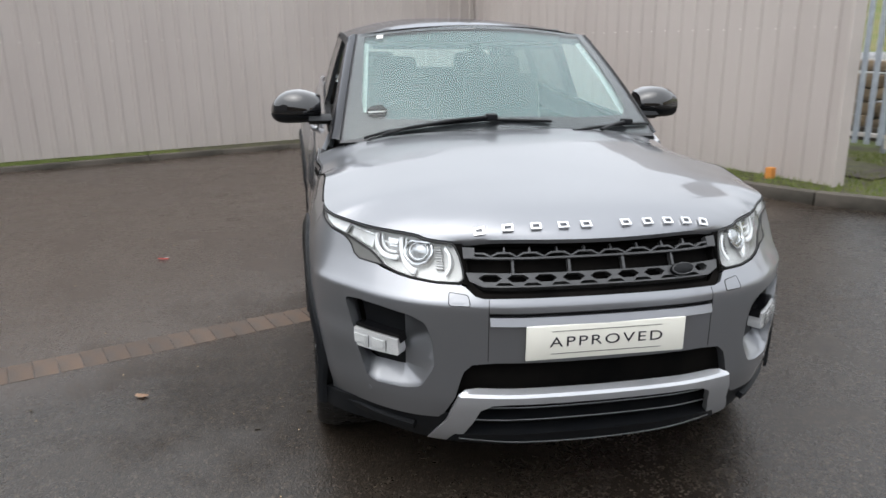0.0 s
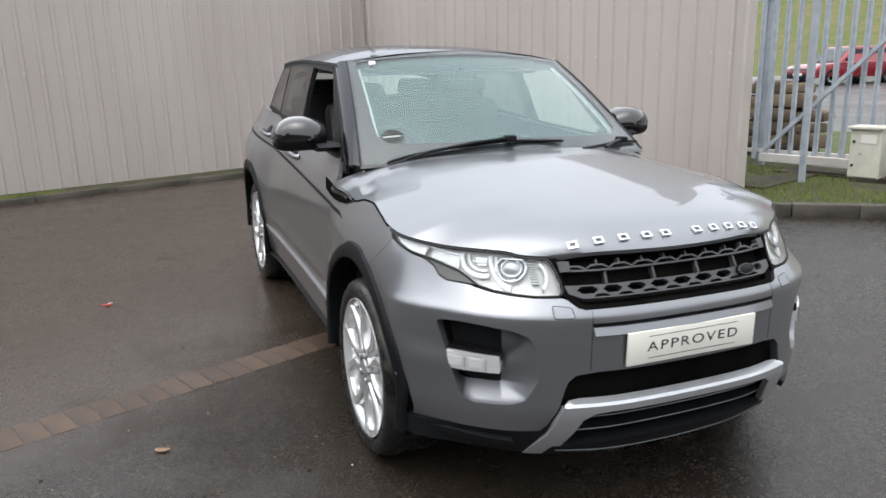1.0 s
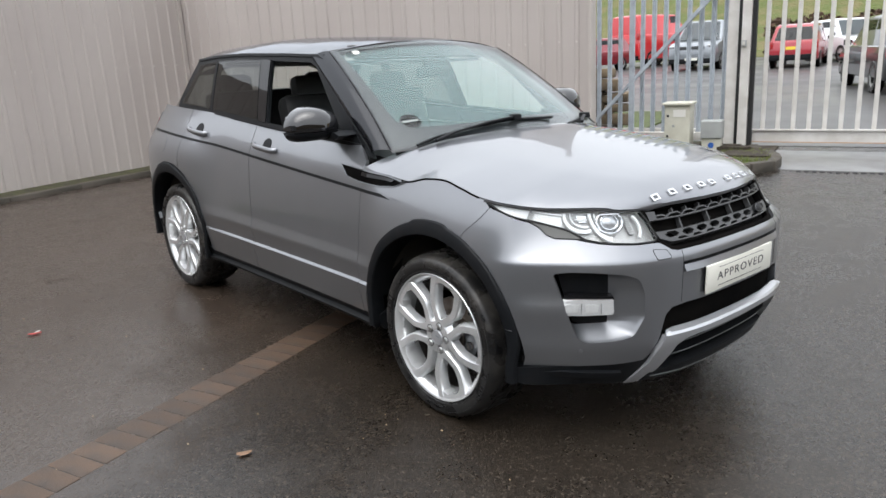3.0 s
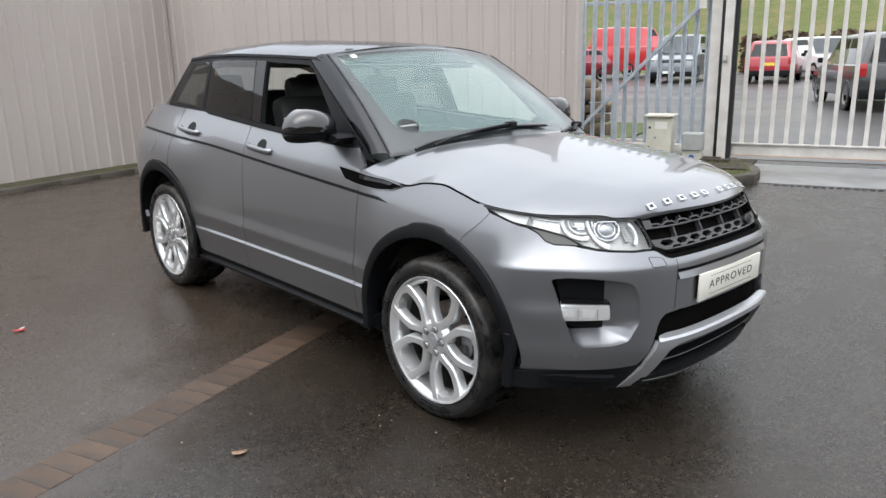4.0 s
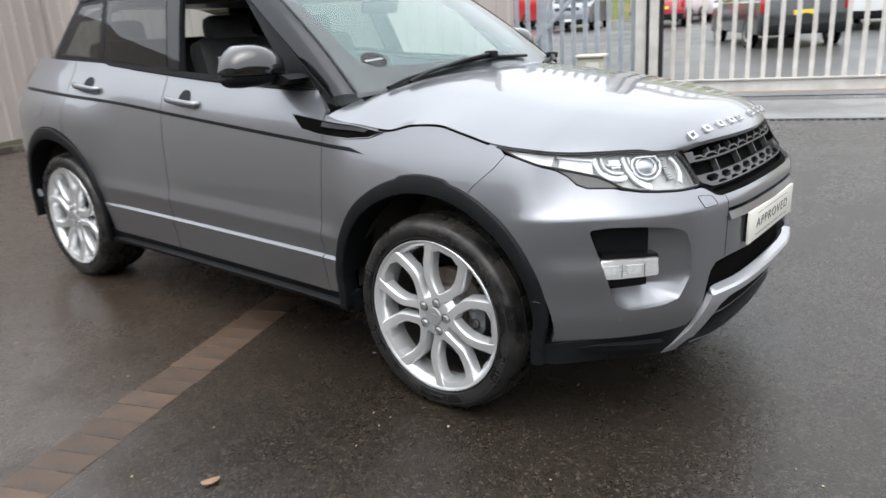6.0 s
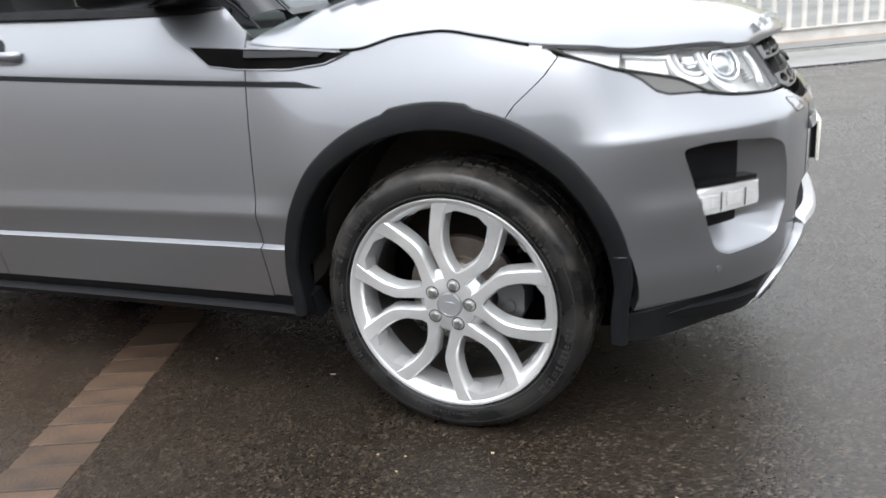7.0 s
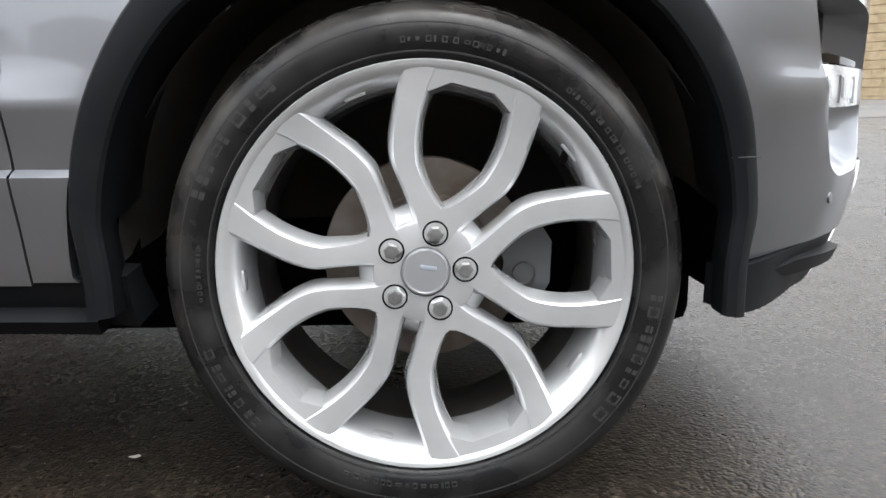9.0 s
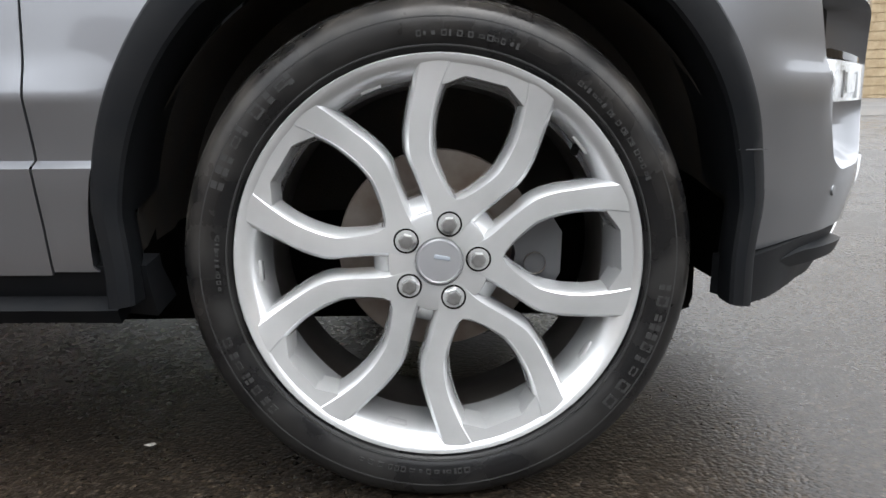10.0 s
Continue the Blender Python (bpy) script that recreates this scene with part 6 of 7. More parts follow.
# ---- wheels: built on the axle line y = 0, outer side towards -y ----
def wheel():
    w = new("wheel")
    w.parent = car
    # tyre: lathe of the section, with ribs on the sidewall
    tyre = bmesh.new()
    prof = [(0.272, -0.020), (0.280, -0.034), (0.288, -0.041), (0.300, -0.046), (0.312, -0.048), (0.324, -0.047), (0.335, -0.043), (0.343, -0.036), (0.349, -0.026), (0.354, -0.010), (0.357, 0.02),
            (0.3580, 0.08), (0.3580, 0.12), (0.356, 0.18), (0.349, 0.20), (0.338, 0.225), (0.31, 0.235), (0.285, 0.22), (0.268, 0.20)]
    lathe(tyre, prof, 144)
    t = part("tyre", tyre, RUBBER, w, "black road tyre, damp and dusty")
    for r0, h in ((0.2885, -0.0425), (0.3235, -0.0462), (0.3325, -0.0405)):
        bm = bmesh.new()
        lathe(bm, [(r0 - 0.0016, h + 0.002), (r0 - 0.0008, h - 0.0012), (r0 + 0.0008, h - 0.0012), (r0 + 0.0016, h + 0.002)], 144)
        part("sidewall_rib", bm, RUBBER_B, t)
    # tread edge blocks
    bm = bmesh.new()
    for i in range(76):
        a = 2 * math.pi * i / 76
        m = pose(0, 0, 0, 0, -math.degrees(a), 0)
        box(bm, (0.3505, -0.012, 0), (0.012, 0.036, 0.0215), m @ pose(0.003, 0, 0, 0, 0, 14))
    part("tread_blocks", bm, RUBBER, t)
    bm = bmesh.new()
    for row in range(3):
        for i in range(76):
            a = 2 * math.pi * (i + 0.33 * row) / 76
            m = pose(0, 0, 0, 0, -math.degrees(a), 0)
            box(bm, (0.3570, 0.035 + row * 0.052, 0), (0.006, 0.044, 0.0225), m)
    part("tread_ribs", bm, RUBBER, t)
    # raised sidewall writing, unreadable: plain bars of uneven size
    rnd_ = random.Random(21)
    for a0, span, r, hh in ((70, 26, 0.303, 0.008), (128, 34, 0.313, 0.017), (172, 14, 0.300, 0.006), (-40, 34, 0.312, 0.016), (-112, 30, 0.303, 0.008), (22, 30, 0.302, 0.007), (-160, 22, 0.311, 0.012)):
        bm = bmesh.new()
        a = 0.0
        while a < span:
            wdt = hh * rnd_.uniform(0.35, 1.1)
            m = pose(0, 0, 0, 0, -(a0 + a), 0)
            tall = hh * rnd_.choice((0.6, 1.0, 1.0))
            if wdt > hh * 0.7:
                for dr, dw, sr, sw2 in ((tall * 0.40, 0, tall * 0.2, wdt), (-tall * 0.40, 0, tall * 0.2, wdt), (0, wdt * 0.4, tall * 0.6, wdt * 0.2), (0, -wdt * 0.4, tall * 0.6, wdt * 0.2)):
                    box(bm, (r + dr, -0.0470, dw), (sr, 0.0018, sw2), m)
            else:
                box(bm, (r, -0.0470, 0), (tall, 0.0018, wdt), m)
            a += math.degrees((wdt + hh * rnd_.uniform(0.3, 0.9)) / r)
        part("sidewall_marking", bm, RUBBER_B, t)
    # rim: outer lip and deep barrel
    bm = bmesh.new()
    lathe(bm, [(0.2705, -0.022), (0.2765, -0.030), (0.2790, -0.036), (0.2795, -0.040), (0.2775, -0.0425), (0.2735, -0.0420), (0.2690, -0.0395), (0.2620, -0.0335), (0.2510, -0.0190), (0.2465, -0.0040), (0.2445, 0.03),
               (0.2430, 0.045)], 144)
    rim = part("rim", bm, ALLOY, w, "silver alloy rim")
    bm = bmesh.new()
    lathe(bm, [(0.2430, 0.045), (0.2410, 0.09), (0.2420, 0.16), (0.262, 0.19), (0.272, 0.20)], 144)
    part("barrel", bm, BARREL, rim, "dark inner part of the rim barrel")
    # five looped double spokes
    off = 75.0
    zf = {0.05: -0.030, 0.10: -0.030, 0.17: -0.030, 0.23: -0.033, 0.274: -0.0395}
    fr, fh = list(zf), list(zf.values())

    def face(r):
        return float(np.interp(r, fr, fh))
    for k in range(5):
        A = radians(off + 72 * k)
        ca, sa = math.cos(A), math.sin(A)
        bm = bmesh.new()
        for sg in (-1, 1):
            inner = catmull([(0.040, 0.0, 0), (0.070, 0.0, 0), (0.0870, 0.0, 0), (0.0935, 0.0065, 0), (0.108, 0.0215, 0), (0.132, 0.0400, 0), (0.146, 0.0470, 0), (0.170, 0.0535, 0), (0.200, 0.0568, 0), (0.232, 0.0550, 0), (0.262, 0.0500, 0)], 4)
            outer = catmull([(0.040, 0.0200, 0), (0.064, 0.0310, 0), (0.079, 0.0405, 0), (0.090, 0.0485, 0), (0.110, 0.0635, 0), (0.124, 0.0740, 0), (0.140, 0.0825, 0), (0.166, 0.0890, 0), (0.205, 0.0925, 0), (0.240, 0.0945, 0), (0.2595, 0.0955, 0)], 4)
            rings = []
            for i, (pi, po) in enumerate(zip(inner, outer)):
                p = (pi + po) / 2
                nrm = (po - pi).normalized()
                hw = (po - pi).length / 2
                rr = math.hypot(p.x, p.y)
                top, deep = face(rr), 0.036 + 0.006 * (rr / 0.27)
                sect = [(-hw - 0.006, deep), (-hw - 0.0022, 0.0095), (-hw + 0.0002, 0.0040), (-hw + 0.0042, 0.0), (0.0, -0.0005), (hw - 0.0042, 0.0), (hw - 0.0002, 0.0040), (hw + 0.0022, 0.0095), (hw + 0.006, deep)]
                split = min(1.0, max(0.0, (i - 8) / 4.0))
                sect[1:4] = [(-hw + (q + hw) * split, h * split) for q, h in sect[1:4]]
                ring = []
                for q, h in sect:
                    v = p + nrm * q
                    x, y = v.x, sg * v.y
                    y = max(y, 0.0) if sg > 0 else min(y, 0.0)
                    ring.append(bm.verts.new((x * ca - y * sa, top + h, x * sa + y * ca)))
                rings.append(ring)
            for a, b in zip(rings, rings[1:]):
                for i in range(len(a) - 1):
                    bm.faces.new((a[i], a[i + 1], b[i + 1], b[i]))
            bm.faces.new(rings[0])
            bm.faces.new(rings[-1])
        bmesh.ops.remove_doubles(bm, verts=bm.verts, dist=0.0003)
        part("spoke_loop", bm, ALLOY, rim, angle=22)
        # rim-side web that closes the loop, and the small pad between loops
        bm = bmesh.new()
        edge = [(0.232, 0.0555), (0.247, 0.034), (0.2505, 0.028), (0.2505, -0.028), (0.247, -0.034), (0.232, -0.0555)]
        back_ = [(0.262, 0.075), (0.268, 0.045), (0.2725, 0.015), (0.2725, -0.015), (0.268, -0.045), (0.262, -0.075)]

        def spin(r, t, h):
            return bm.verts.new((r * ca - t * sa, h, r * sa + t * ca))
        e0 = [spin(r, t, face(math.hypot(r, t)) + 0.0012) for r, t in edge]
        e1 = [spin(r - 0.0012, t * 0.985, face(math.hypot(r, t)) + 0.005) for r, t in edge]
        e2 = [spin(r - 0.005, t * 0.95, 0.012) for r, t in edge]
        b0 = [spin(r, t, face(math.hypot(r, t)) + 0.0006) for r, t in back_]
        for lo_, hi_ in ((b0, e0), (e0, e1), (e1, e2)):
            for i in range(5):
                bm.faces.new((lo_[i], lo_[i + 1], hi_[i + 1], hi_[i]))
        part("loop_end", bm, ALLOY, rim, angle=20)
        a = A + radians(36)
        m = pose(0, 0, 0, 0, -math.degrees(a), 0)
        part("rim_pad", boxed((0.2500, -0.008, 0), (0.007, 0.020, 0.030), m, 0.002), ALLOY, rim)
        bm = bmesh.new()
        cw, sw_ = math.cos(a), math.sin(a)
        quad = []
        for r, h, w0 in ((0.050, -0.0298, 0.009), (0.066, -0.0285, 0.0115), (0.088, -0.010, 0.0165), (0.092, -0.004, 0.017), (0.092, 0.03, 0.017)):
            quad.append([bm.verts.new((r * cw - t_ * sw_, h + (0.004 if abs(t_) > w0 * 0.9 else 0.0), r * sw_ + t_ * cw)) for t_ in (-w0, -w0 * 0.7, w0 * 0.7, w0)])
        for lo_, hi_ in zip(quad, quad[1:]):
            for i in range(3):
                bm.faces.new((lo_[i], lo_[i + 1], hi_[i + 1], hi_[i]))
        part("hub_wedge", bm, ALLOY, rim, "polished wedge between two spoke loops", angle=20)
        # nut in its pocket
        nx, nz = 0.054 * ca, 0.054 * sa
        bm = bmesh.new()
        lathe(bm, [(0.0178, -0.0300), (0.0170, -0.0312), (0.0152, -0.0306), (0.0125, -0.020)], 28)
        bmesh.ops.translate(bm, vec=(nx, 0, nz), verts=bm.verts)
        part("nut_seat", bm, DARK, rim)
        bm = bmesh.new()
        rg = lathe(bm, [(0.0108, -0.010), (0.0108, -0.0345), (0.0095, -0.0370), (0.0082, -0.0373)], 6)
        cap(bm, rg[-1])
        bmesh.ops.transform(bm, matrix=Matrix.Translation((nx, 0, nz)) @ pose(0, 0, 0, 0, 15 * k, 0), verts=bm.verts)
        part("wheel_nut", bm, NUT, w, "hexagonal steel wheel nut", smooth=False)
    bm = bmesh.new()
    rg = lathe(bm, [(0.074, 0.012), (0.073, -0.020), (0.070, -0.0285), (0.066, -0.0298), (0.0345, -0.0298), (0.0335, -0.026), (0.0325, -0.026)], 72)
    part("hub_face", bm, ALLOY, rim)
    bm = bmesh.new()
    rg = lathe(bm, [(0.0322, -0.018), (0.0322, -0.031), (0.0305, -0.0338), (0.0285, -0.0340), (0.0280, -0.0335), (0.014, -0.0338)], 48)
    cap(bm, rg[-1])
    part("centre_cap", bm, SATIN, w, "silver centre cap")
    m = pose(0.004, -0.0342, 0.006, 0, 10, 0)
    part("cap_emblem", boxed((0, 0, 0), (0.022, 0.001, 0.006), m, 0.0004), GALV, w)
    # valve
    bm = bmesh.new()
    tube(bm, [Vector((0.193, 0.004, 0.156)) + Vector((-0.004, -0.012, -0.004)) * k for k in (0, 1, 2)], 0.0058, 10)
    part("tyre_valve", bm, DARK, w)
    return w


def brake(x, sgn):
    """Disc, caliper and knuckle behind a wheel."""
    b = new("brake")
    b.parent = car
    bm = bmesh.new()
    rg = lathe(bm, [(0.150, 0.095), (0.150, 0.072), (0.148, 0.070), (0.098, 0.070), (0.094, 0.066), (0.090, 0.040), (0.085, 0.036), (0.03, 0.036)], 64)
    cap(bm, rg[-1])
    part("brake_disc", bm, STEEL, b, "worn steel brake disc")
    bm = bmesh.new()
    extrude(bm, [(0.10, -0.06), (0.155, -0.07), (0.178, -0.03), (0.18, 0.03), (0.158, 0.065), (0.10, 0.05), (0.112, 0.0)], 0.030, 0.115)
    part("caliper", bm, LAMP_DK, b, "grey cast brake caliper", angle=25)
    bm = bmesh.new()
    lathe(bm, [(0.016, 0.022), (0.016, 0.05)], 16)
    bmesh.ops.translate(bm, vec=(0.14, 0, -0.015), verts=bm.verts)
    part("caliper_bolt", bm, STEEL, b)
    b.matrix_basis = pose(x, sgn * 0.851, HUB_Z, 0, 0, 0 if sgn < 0 else 180)
    return b


first = wheel()
first.matrix_basis = pose(0, -0.851, HUB_Z)
tagged(first, "silver five-loop alloy wheel with black tyre")
for x, sgn in ((-WB, -1), (0, 1), (-WB, 1)):
    c = copy_thing(first, pose(x, sgn * 0.851, HUB_Z, 0, 38 if sgn < 0 else 0, 0 if sgn < 0 else 180))
for x, sgn in ((0, -1), (-WB, -1), (0, 1), (-WB, 1)):
    brake(x, sgn)

# ---- arch trims and liners ----
def arch(cx, g):
    """Black plastic lip round a wheel opening: inner lip, face and outer bead."""
    bm = bmesh.new()
    rows = []
    for i in range(73):
        a = -9.0 + 195.5 * i / 72
        c, s = math.cos(radians(a)), math.sin(radians(a))
        top = max(s, 0.0)
        r_in = 0.412 + 0.034 * min(1.0, top * 1.35)
        r_out = r_in + 0.036 + 0.021 * top + (0.008 if 79 < a < 103 else 0.0)
        low = max(0.0, -s)
        row = []
        for r, out in ((r_in + 0.012, -0.16 if a > 12 and a < 168 else -0.07), (r_in, -0.03), (r_in, 0.004), (r_in + 0.004, 0.010), (r_in + 0.5 * (r_out - r_in), 0.016), (r_out - 0.004, 0.013), (r_out, 0.009), (r_out, -0.006)):
            x, z = cx + r * (c if abs(c) < 0.985 else math.copysign(0.985, c)), HUB_Z + r * s
            p = Vector(shell(g * sx(x), max(z, 0.50 if x > cx else 0.60)))
            row.append(bm.verts.new((p.x, p.y + g * out, z)))
        rows.append(row)
    for p, q in zip(rows, rows[1:]):
        for i in range(len(p) - 1):
            bm.faces.new((p[i], p[i + 1], q[i + 1], q[i]))
    part("arch_trim", bm, PLASTIC, car, "black plastic wheel arch trim", angle=30)
    bm = bmesh.new()
    lathe(bm, [(0.440, -0.09), (0.455, -0.17), (0.462, -0.42), (0.20, -0.46), (0.01, -0.46)], 64)
    bmesh.ops.delete(bm, geom=[v for v in bm.verts if v.co.z < -0.030], context="VERTS")
    m = Matrix.Translation((cx, g * 0.90, HUB_Z))
    bmesh.ops.transform(bm, matrix=m if g > 0 else m @ Matrix.Diagonal((1, -1, 1, 1)), verts=bm.verts)
    part("arch_liner", bm, LINER, car, "black felt wheel arch liner")


for cx in (0.0, -WB):
    for g in (-1, 1):
        arch(cx, g)
for g in (-1, 1):
    for a in (19.5, 160.5):
        c, q = math.cos(radians(a)), math.sin(radians(a))
        r = 0.449
        p = Vector(shell(g * sx(r * c), max(0.50, HUB_Z + r * q)))
        part("trim_joint", boxed((p.x, p.y + g * 0.0155, HUB_Z + r * q), (0.038, 0.003, 0.0014), None), LAMP_DK, car)
# mud flap shapes that close the arches towards sill and apron
for g in (-1, 1):
    part("arch_closer", boxed((-0.470, g * 0.74, 0.355), (0.03, 0.12, 0.10), None, 0.010), DARK, car)
    part("arch_closer", boxed((0.465, g * 0.66, 0.38), (0.03, 0.30, 0.20), None, 0.010), DARK, car)
# underbody
part("underbody", boxed((-1.33, 0, 0.28), (3.6, 1.20, 0.18), None, 0.03), DARK, car)
part("engine_bay", boxed((0.1, 0, 0.62), (0.95, 0.78, 0.50), None, 0.03), DARK, car)
part("underbody", boxed((-1.33, 0, 0.31), (1.76, 1.66, 0.12), None, 0.03), DARK, car)


# ---- pillars, glass, roof ----
SCREEN_G = thin_glass("windscreen_glass", (0.91, 0.965, 0.96), 1.62, 0.28)
HAZE_G = thin_glass("inner_glass_sky_haze", (0.88, 0.95, 0.93), 1.01, 0.0, 0.18)
SIDE_G = thin_glass("side_glass", (0.80, 0.86, 0.84), 1.5)


def house(x, z, g=-1):
    """Side of the cabin: y at x and z."""
    base = float(np.interp(x, (-3.1, -2.85, -2.2, -1.2, -0.4), (0.715, 0.742, 0.772, 0.782, 0.775)))
    return g * (base - (z - 1.1) * 0.29 - (z - 1.1) ** 2 * 0.12)


def house_r(x, z):
    return (x, house(x, z), z + rise(x, z))


def house_l(x, z):
    return (-x, house(-x, z, 1), z + rise(-x, z))


def cabin(name, pts, material, step=0.04, holes=(), lift=0.0, depth=0.012, label=""):
    for g in (-1, 1):
        f = house_r if g < 0 else house_l
        k = 1 if g < 0 else -1
        part(name, skin([(k * x, z) for x, z in pts], f, step, [[(k * x, z) for x, z in h] for h in holes], lift, depth), material, car, label)


FRONT_WIN = [(-0.775, 1.118), (-1.145, 1.430), (-1.20, 1.450), (-1.625, 1.458), (-1.545, 1.138)]
REAR_IN = [(-1.675, 1.150), (-1.765, 1.450), (-2.0, 1.449), (-2.305, 1.435), (-2.258, 1.172)]
QUARTER_IN = [(-2.325, 1.174), (-2.370, 1.432), (-2.600, 1.418), (-2.800, 1.191)]
PRIVACY_G = thin_glass("privacy_pane", (0.27, 0.285, 0.28), 1.75)
cabin("cabin_side", [(-0.515, 1.040), (-0.565, 1.085), (-0.873, 1.275), (-1.175, 1.462), (-1.225, 1.487), (-1.5, 1.492), (-2.0, 1.488), (-2.40, 1.474), (-2.66, 1.455), (-2.90, 1.17), (-2.85, 1.155), (-1.39, 1.105), (-0.66, 1.075)], PLASTIC, 0.04, [FRONT_WIN, REAR_IN, QUARTER_IN], 0.0, 0.02, "black pillars and window frames")
cabin("rear_door_glass", [(-1.66, 1.142), (-1.755, 1.458), (-2.0, 1.457), (-2.315, 1.443), (-2.265, 1.164)], PRIVACY_G, 0.05, (), 0.003, 0.004, "dark privacy glass")
cabin("quarter_glass", [(-2.315, 1.166), (-2.365, 1.440), (-2.61, 1.425), (-2.82, 1.183)], PRIVACY_G, 0.05, (), 0.003, 0.004, "dark privacy glass")
cabin("glass_divider", [(-2.275, 1.164), (-2.325, 1.445), (-2.355, 1.443), (-2.305, 1.166)], PLASTIC, 0.05, (), 0.005, 0.006)
cabin("pillar_cover", [(-1.555, 1.138), (-1.635, 1.460), (-1.745, 1.460), (-1.65, 1.142)], GLOSS, 0.05, (), 0.006, 0.008, "gloss black door pillar cover")
cabin("mirror_sail", [(-0.63, 1.10), (-0.775, 1.22), (-0.805, 1.115)], PLASTIC, 0.04, (), 0.006, 0.01)
cabin("belt_moulding", [(-0.60, 1.078), (-0.60, 1.094), (-1.39, 1.124), (-2.86, 1.176), (-2.86, 1.162), (-1.39, 1.108)], PLASTIC, 0.04, (), 0.008, 0.012, "slim black belt moulding")
cabin("drip_rail", [(-1.10, 1.470), (-1.15, 1.490), (-1.5, 1.496), (-2.0, 1.492), (-2.40, 1.478), (-2.66, 1.459), (-2.65, 1.446), (-2.40, 1.464), (-2.0, 1.478), (-1.5, 1.482), (-1.16, 1.476)], PLASTIC, 0.04, (), 0.007, 0.012)


part("side_window", skin([(-x, z) for x, z in FRONT_WIN], house_l, 0.06, (), -0.004, 0.0), SIDE_G, car, "clear side window, closed")


def screen(a, b):
    """The windscreen: a across from the right-hand side, b from the bottom up."""
    t = abs(a)
    low = Vector((-0.235, 0, 1.142)).lerp(Vector((-0.446, 0, 1.094)), t ** 1.9)
    top = Vector((-1.02, 0, 1.587)).lerp(Vector((-1.105, 0, 1.537)), t ** 1.9)
    p = low.lerp(top, b)
    p.y = a * (0.745 + (0.614 - 0.745) * b)
    p += Vector((0.5, 0, 0.85)) * (0.020 * 4 * b * (1 - b))
    return tuple(p)


bm = bmesh.new()
pane = [[bm.verts.new(screen(-0.985 + 1.97 * i / 48, j / 24)) for i in range(49)] for j in range(25)]
for j in range(24):
    for i in range(48):
        bm.faces.new((pane[j][i], pane[j][i + 1], pane[j + 1][i + 1], pane[j + 1][i]))
inner = bm.copy()
bmesh.ops.translate(inner, vec=(-0.009, 0, -0.016), verts=inner.verts)
part("inner_pane", inner, HAZE_G, car, "inner face of the windscreen with mist and painted sky haze")
part("windscreen", bm, SCREEN_G, car, "clear windscreen with a green tint")
OUT, INN = [(-1, -0.02), (1, -0.02), (1, 1.015), (-1, 1.015)], [(-0.895, 0.30), (-0.88, 0.21), (-0.82, 0.145), (-0.5, 0.115), (0.5, 0.115), (0.82, 0.145), (0.88, 0.21), (0.895, 0.30), (0.93, 0.968), (-0.93, 0.968)]
part("screen_border", skin(OUT, screen, 0.04, [INN], -0.002, 0.0), BORDER, car, "black printed border of the windscreen")
cabin_a = [(-0.965, 0.13), (-0.97, 0.97), (-0.905, 0.95), (-0.875, 0.17)]
for g in (-1, 1):
    part("pillar_trim", skin([(g * a, b) for a, b in cabin_a], screen, 0.05, (), -0.035, 0.0), TRIMC, car, "pale cloth-covered inner pillar")
# the painted pillar face between the glass and the door frame
for g in (-1, 1):
    bm = bmesh.new()
    rows = []
    for k in range(17):
        t = k / 16
        p = Vector(screen(g, t * 1.01))
        x = float(np.interp(t, (0, 0.4, 1), (-0.545, -0.835, -1.200)))
        z = float(np.interp(x, (-1.200, -0.873, -0.565, -0.53), (1.474, 1.275, 1.085, 1.052)))
        q = Vector((x, house(x, z, g), z + rise(x, z)))
        mid = (p + q) / 2 + Vector((0.010, g * 0.014, 0.008))
        rows.append([bm.verts.new(v) for v in (p, p.lerp(mid, 0.5) + Vector((0.003, g * 0.004, 0.003)), mid, mid.lerp(q, 0.5) + Vector((0.002, g * 0.005, 0.002)), q)])
    for lower, upper in zip(rows, rows[1:]):
        for i in range(4):
            bm.faces.new((lower[i], lower[i + 1], upper[i + 1], upper[i]))
    part("pillar_face", bm, ROOF, car, "gloss black windscreen pillar", angle=60)
    for name, col in (("pillar_seal", 0), ("pillar_seal", 1)):
        bm = bmesh.new()
        if col == 0:
            tube(bm, [Vector(screen(g * 1.0, t)) + Vector((0.004, g * 0.001, 0.004)) for t in np.linspace(0, 1.0, 20)], 0.0022, 6)
        else:
            line_ = []
            for t in np.linspace(0, 1, 20):
                x = float(np.interp(t, (0, 0.4, 1), (-0.545, -0.835, -1.200)))
                z = float(np.interp(x, (-1.200, -0.873, -0.565, -0.53), (1.474, 1.275, 1.085, 1.052)))
                line_.append(Vector((x, house(x, z, g) + g * 0.002, z + rise(x, z))))
            tube(bm, line_, 0.0035, 6)
        part(name, bm, PLASTIC, car)
part("permit_sticker", skin([(-0.83, 0.915), (-0.78, 0.915), (-0.78, 0.955), (-0.83, 0.955)], screen, 0.05, (), 0.001, 0.0), PAPER, car, "small white sticker")
part("tax_disc", skin([(-0.80 + 0.065 * math.cos(a), 0.20 + 0.06 * math.sin(a)) for a in np.linspace(0, 2 * math.pi, 24)[:-1]], screen, 0.05, (), -0.003, 0.0), DARK, car, "round dark disc inside the windscreen")
part("disc_line", skin([(-0.85, 0.195), (-0.75, 0.195), (-0.75, 0.207), (-0.85, 0.207)], screen, 0.05, (), -0.0015, 0.0), GREYB, car)


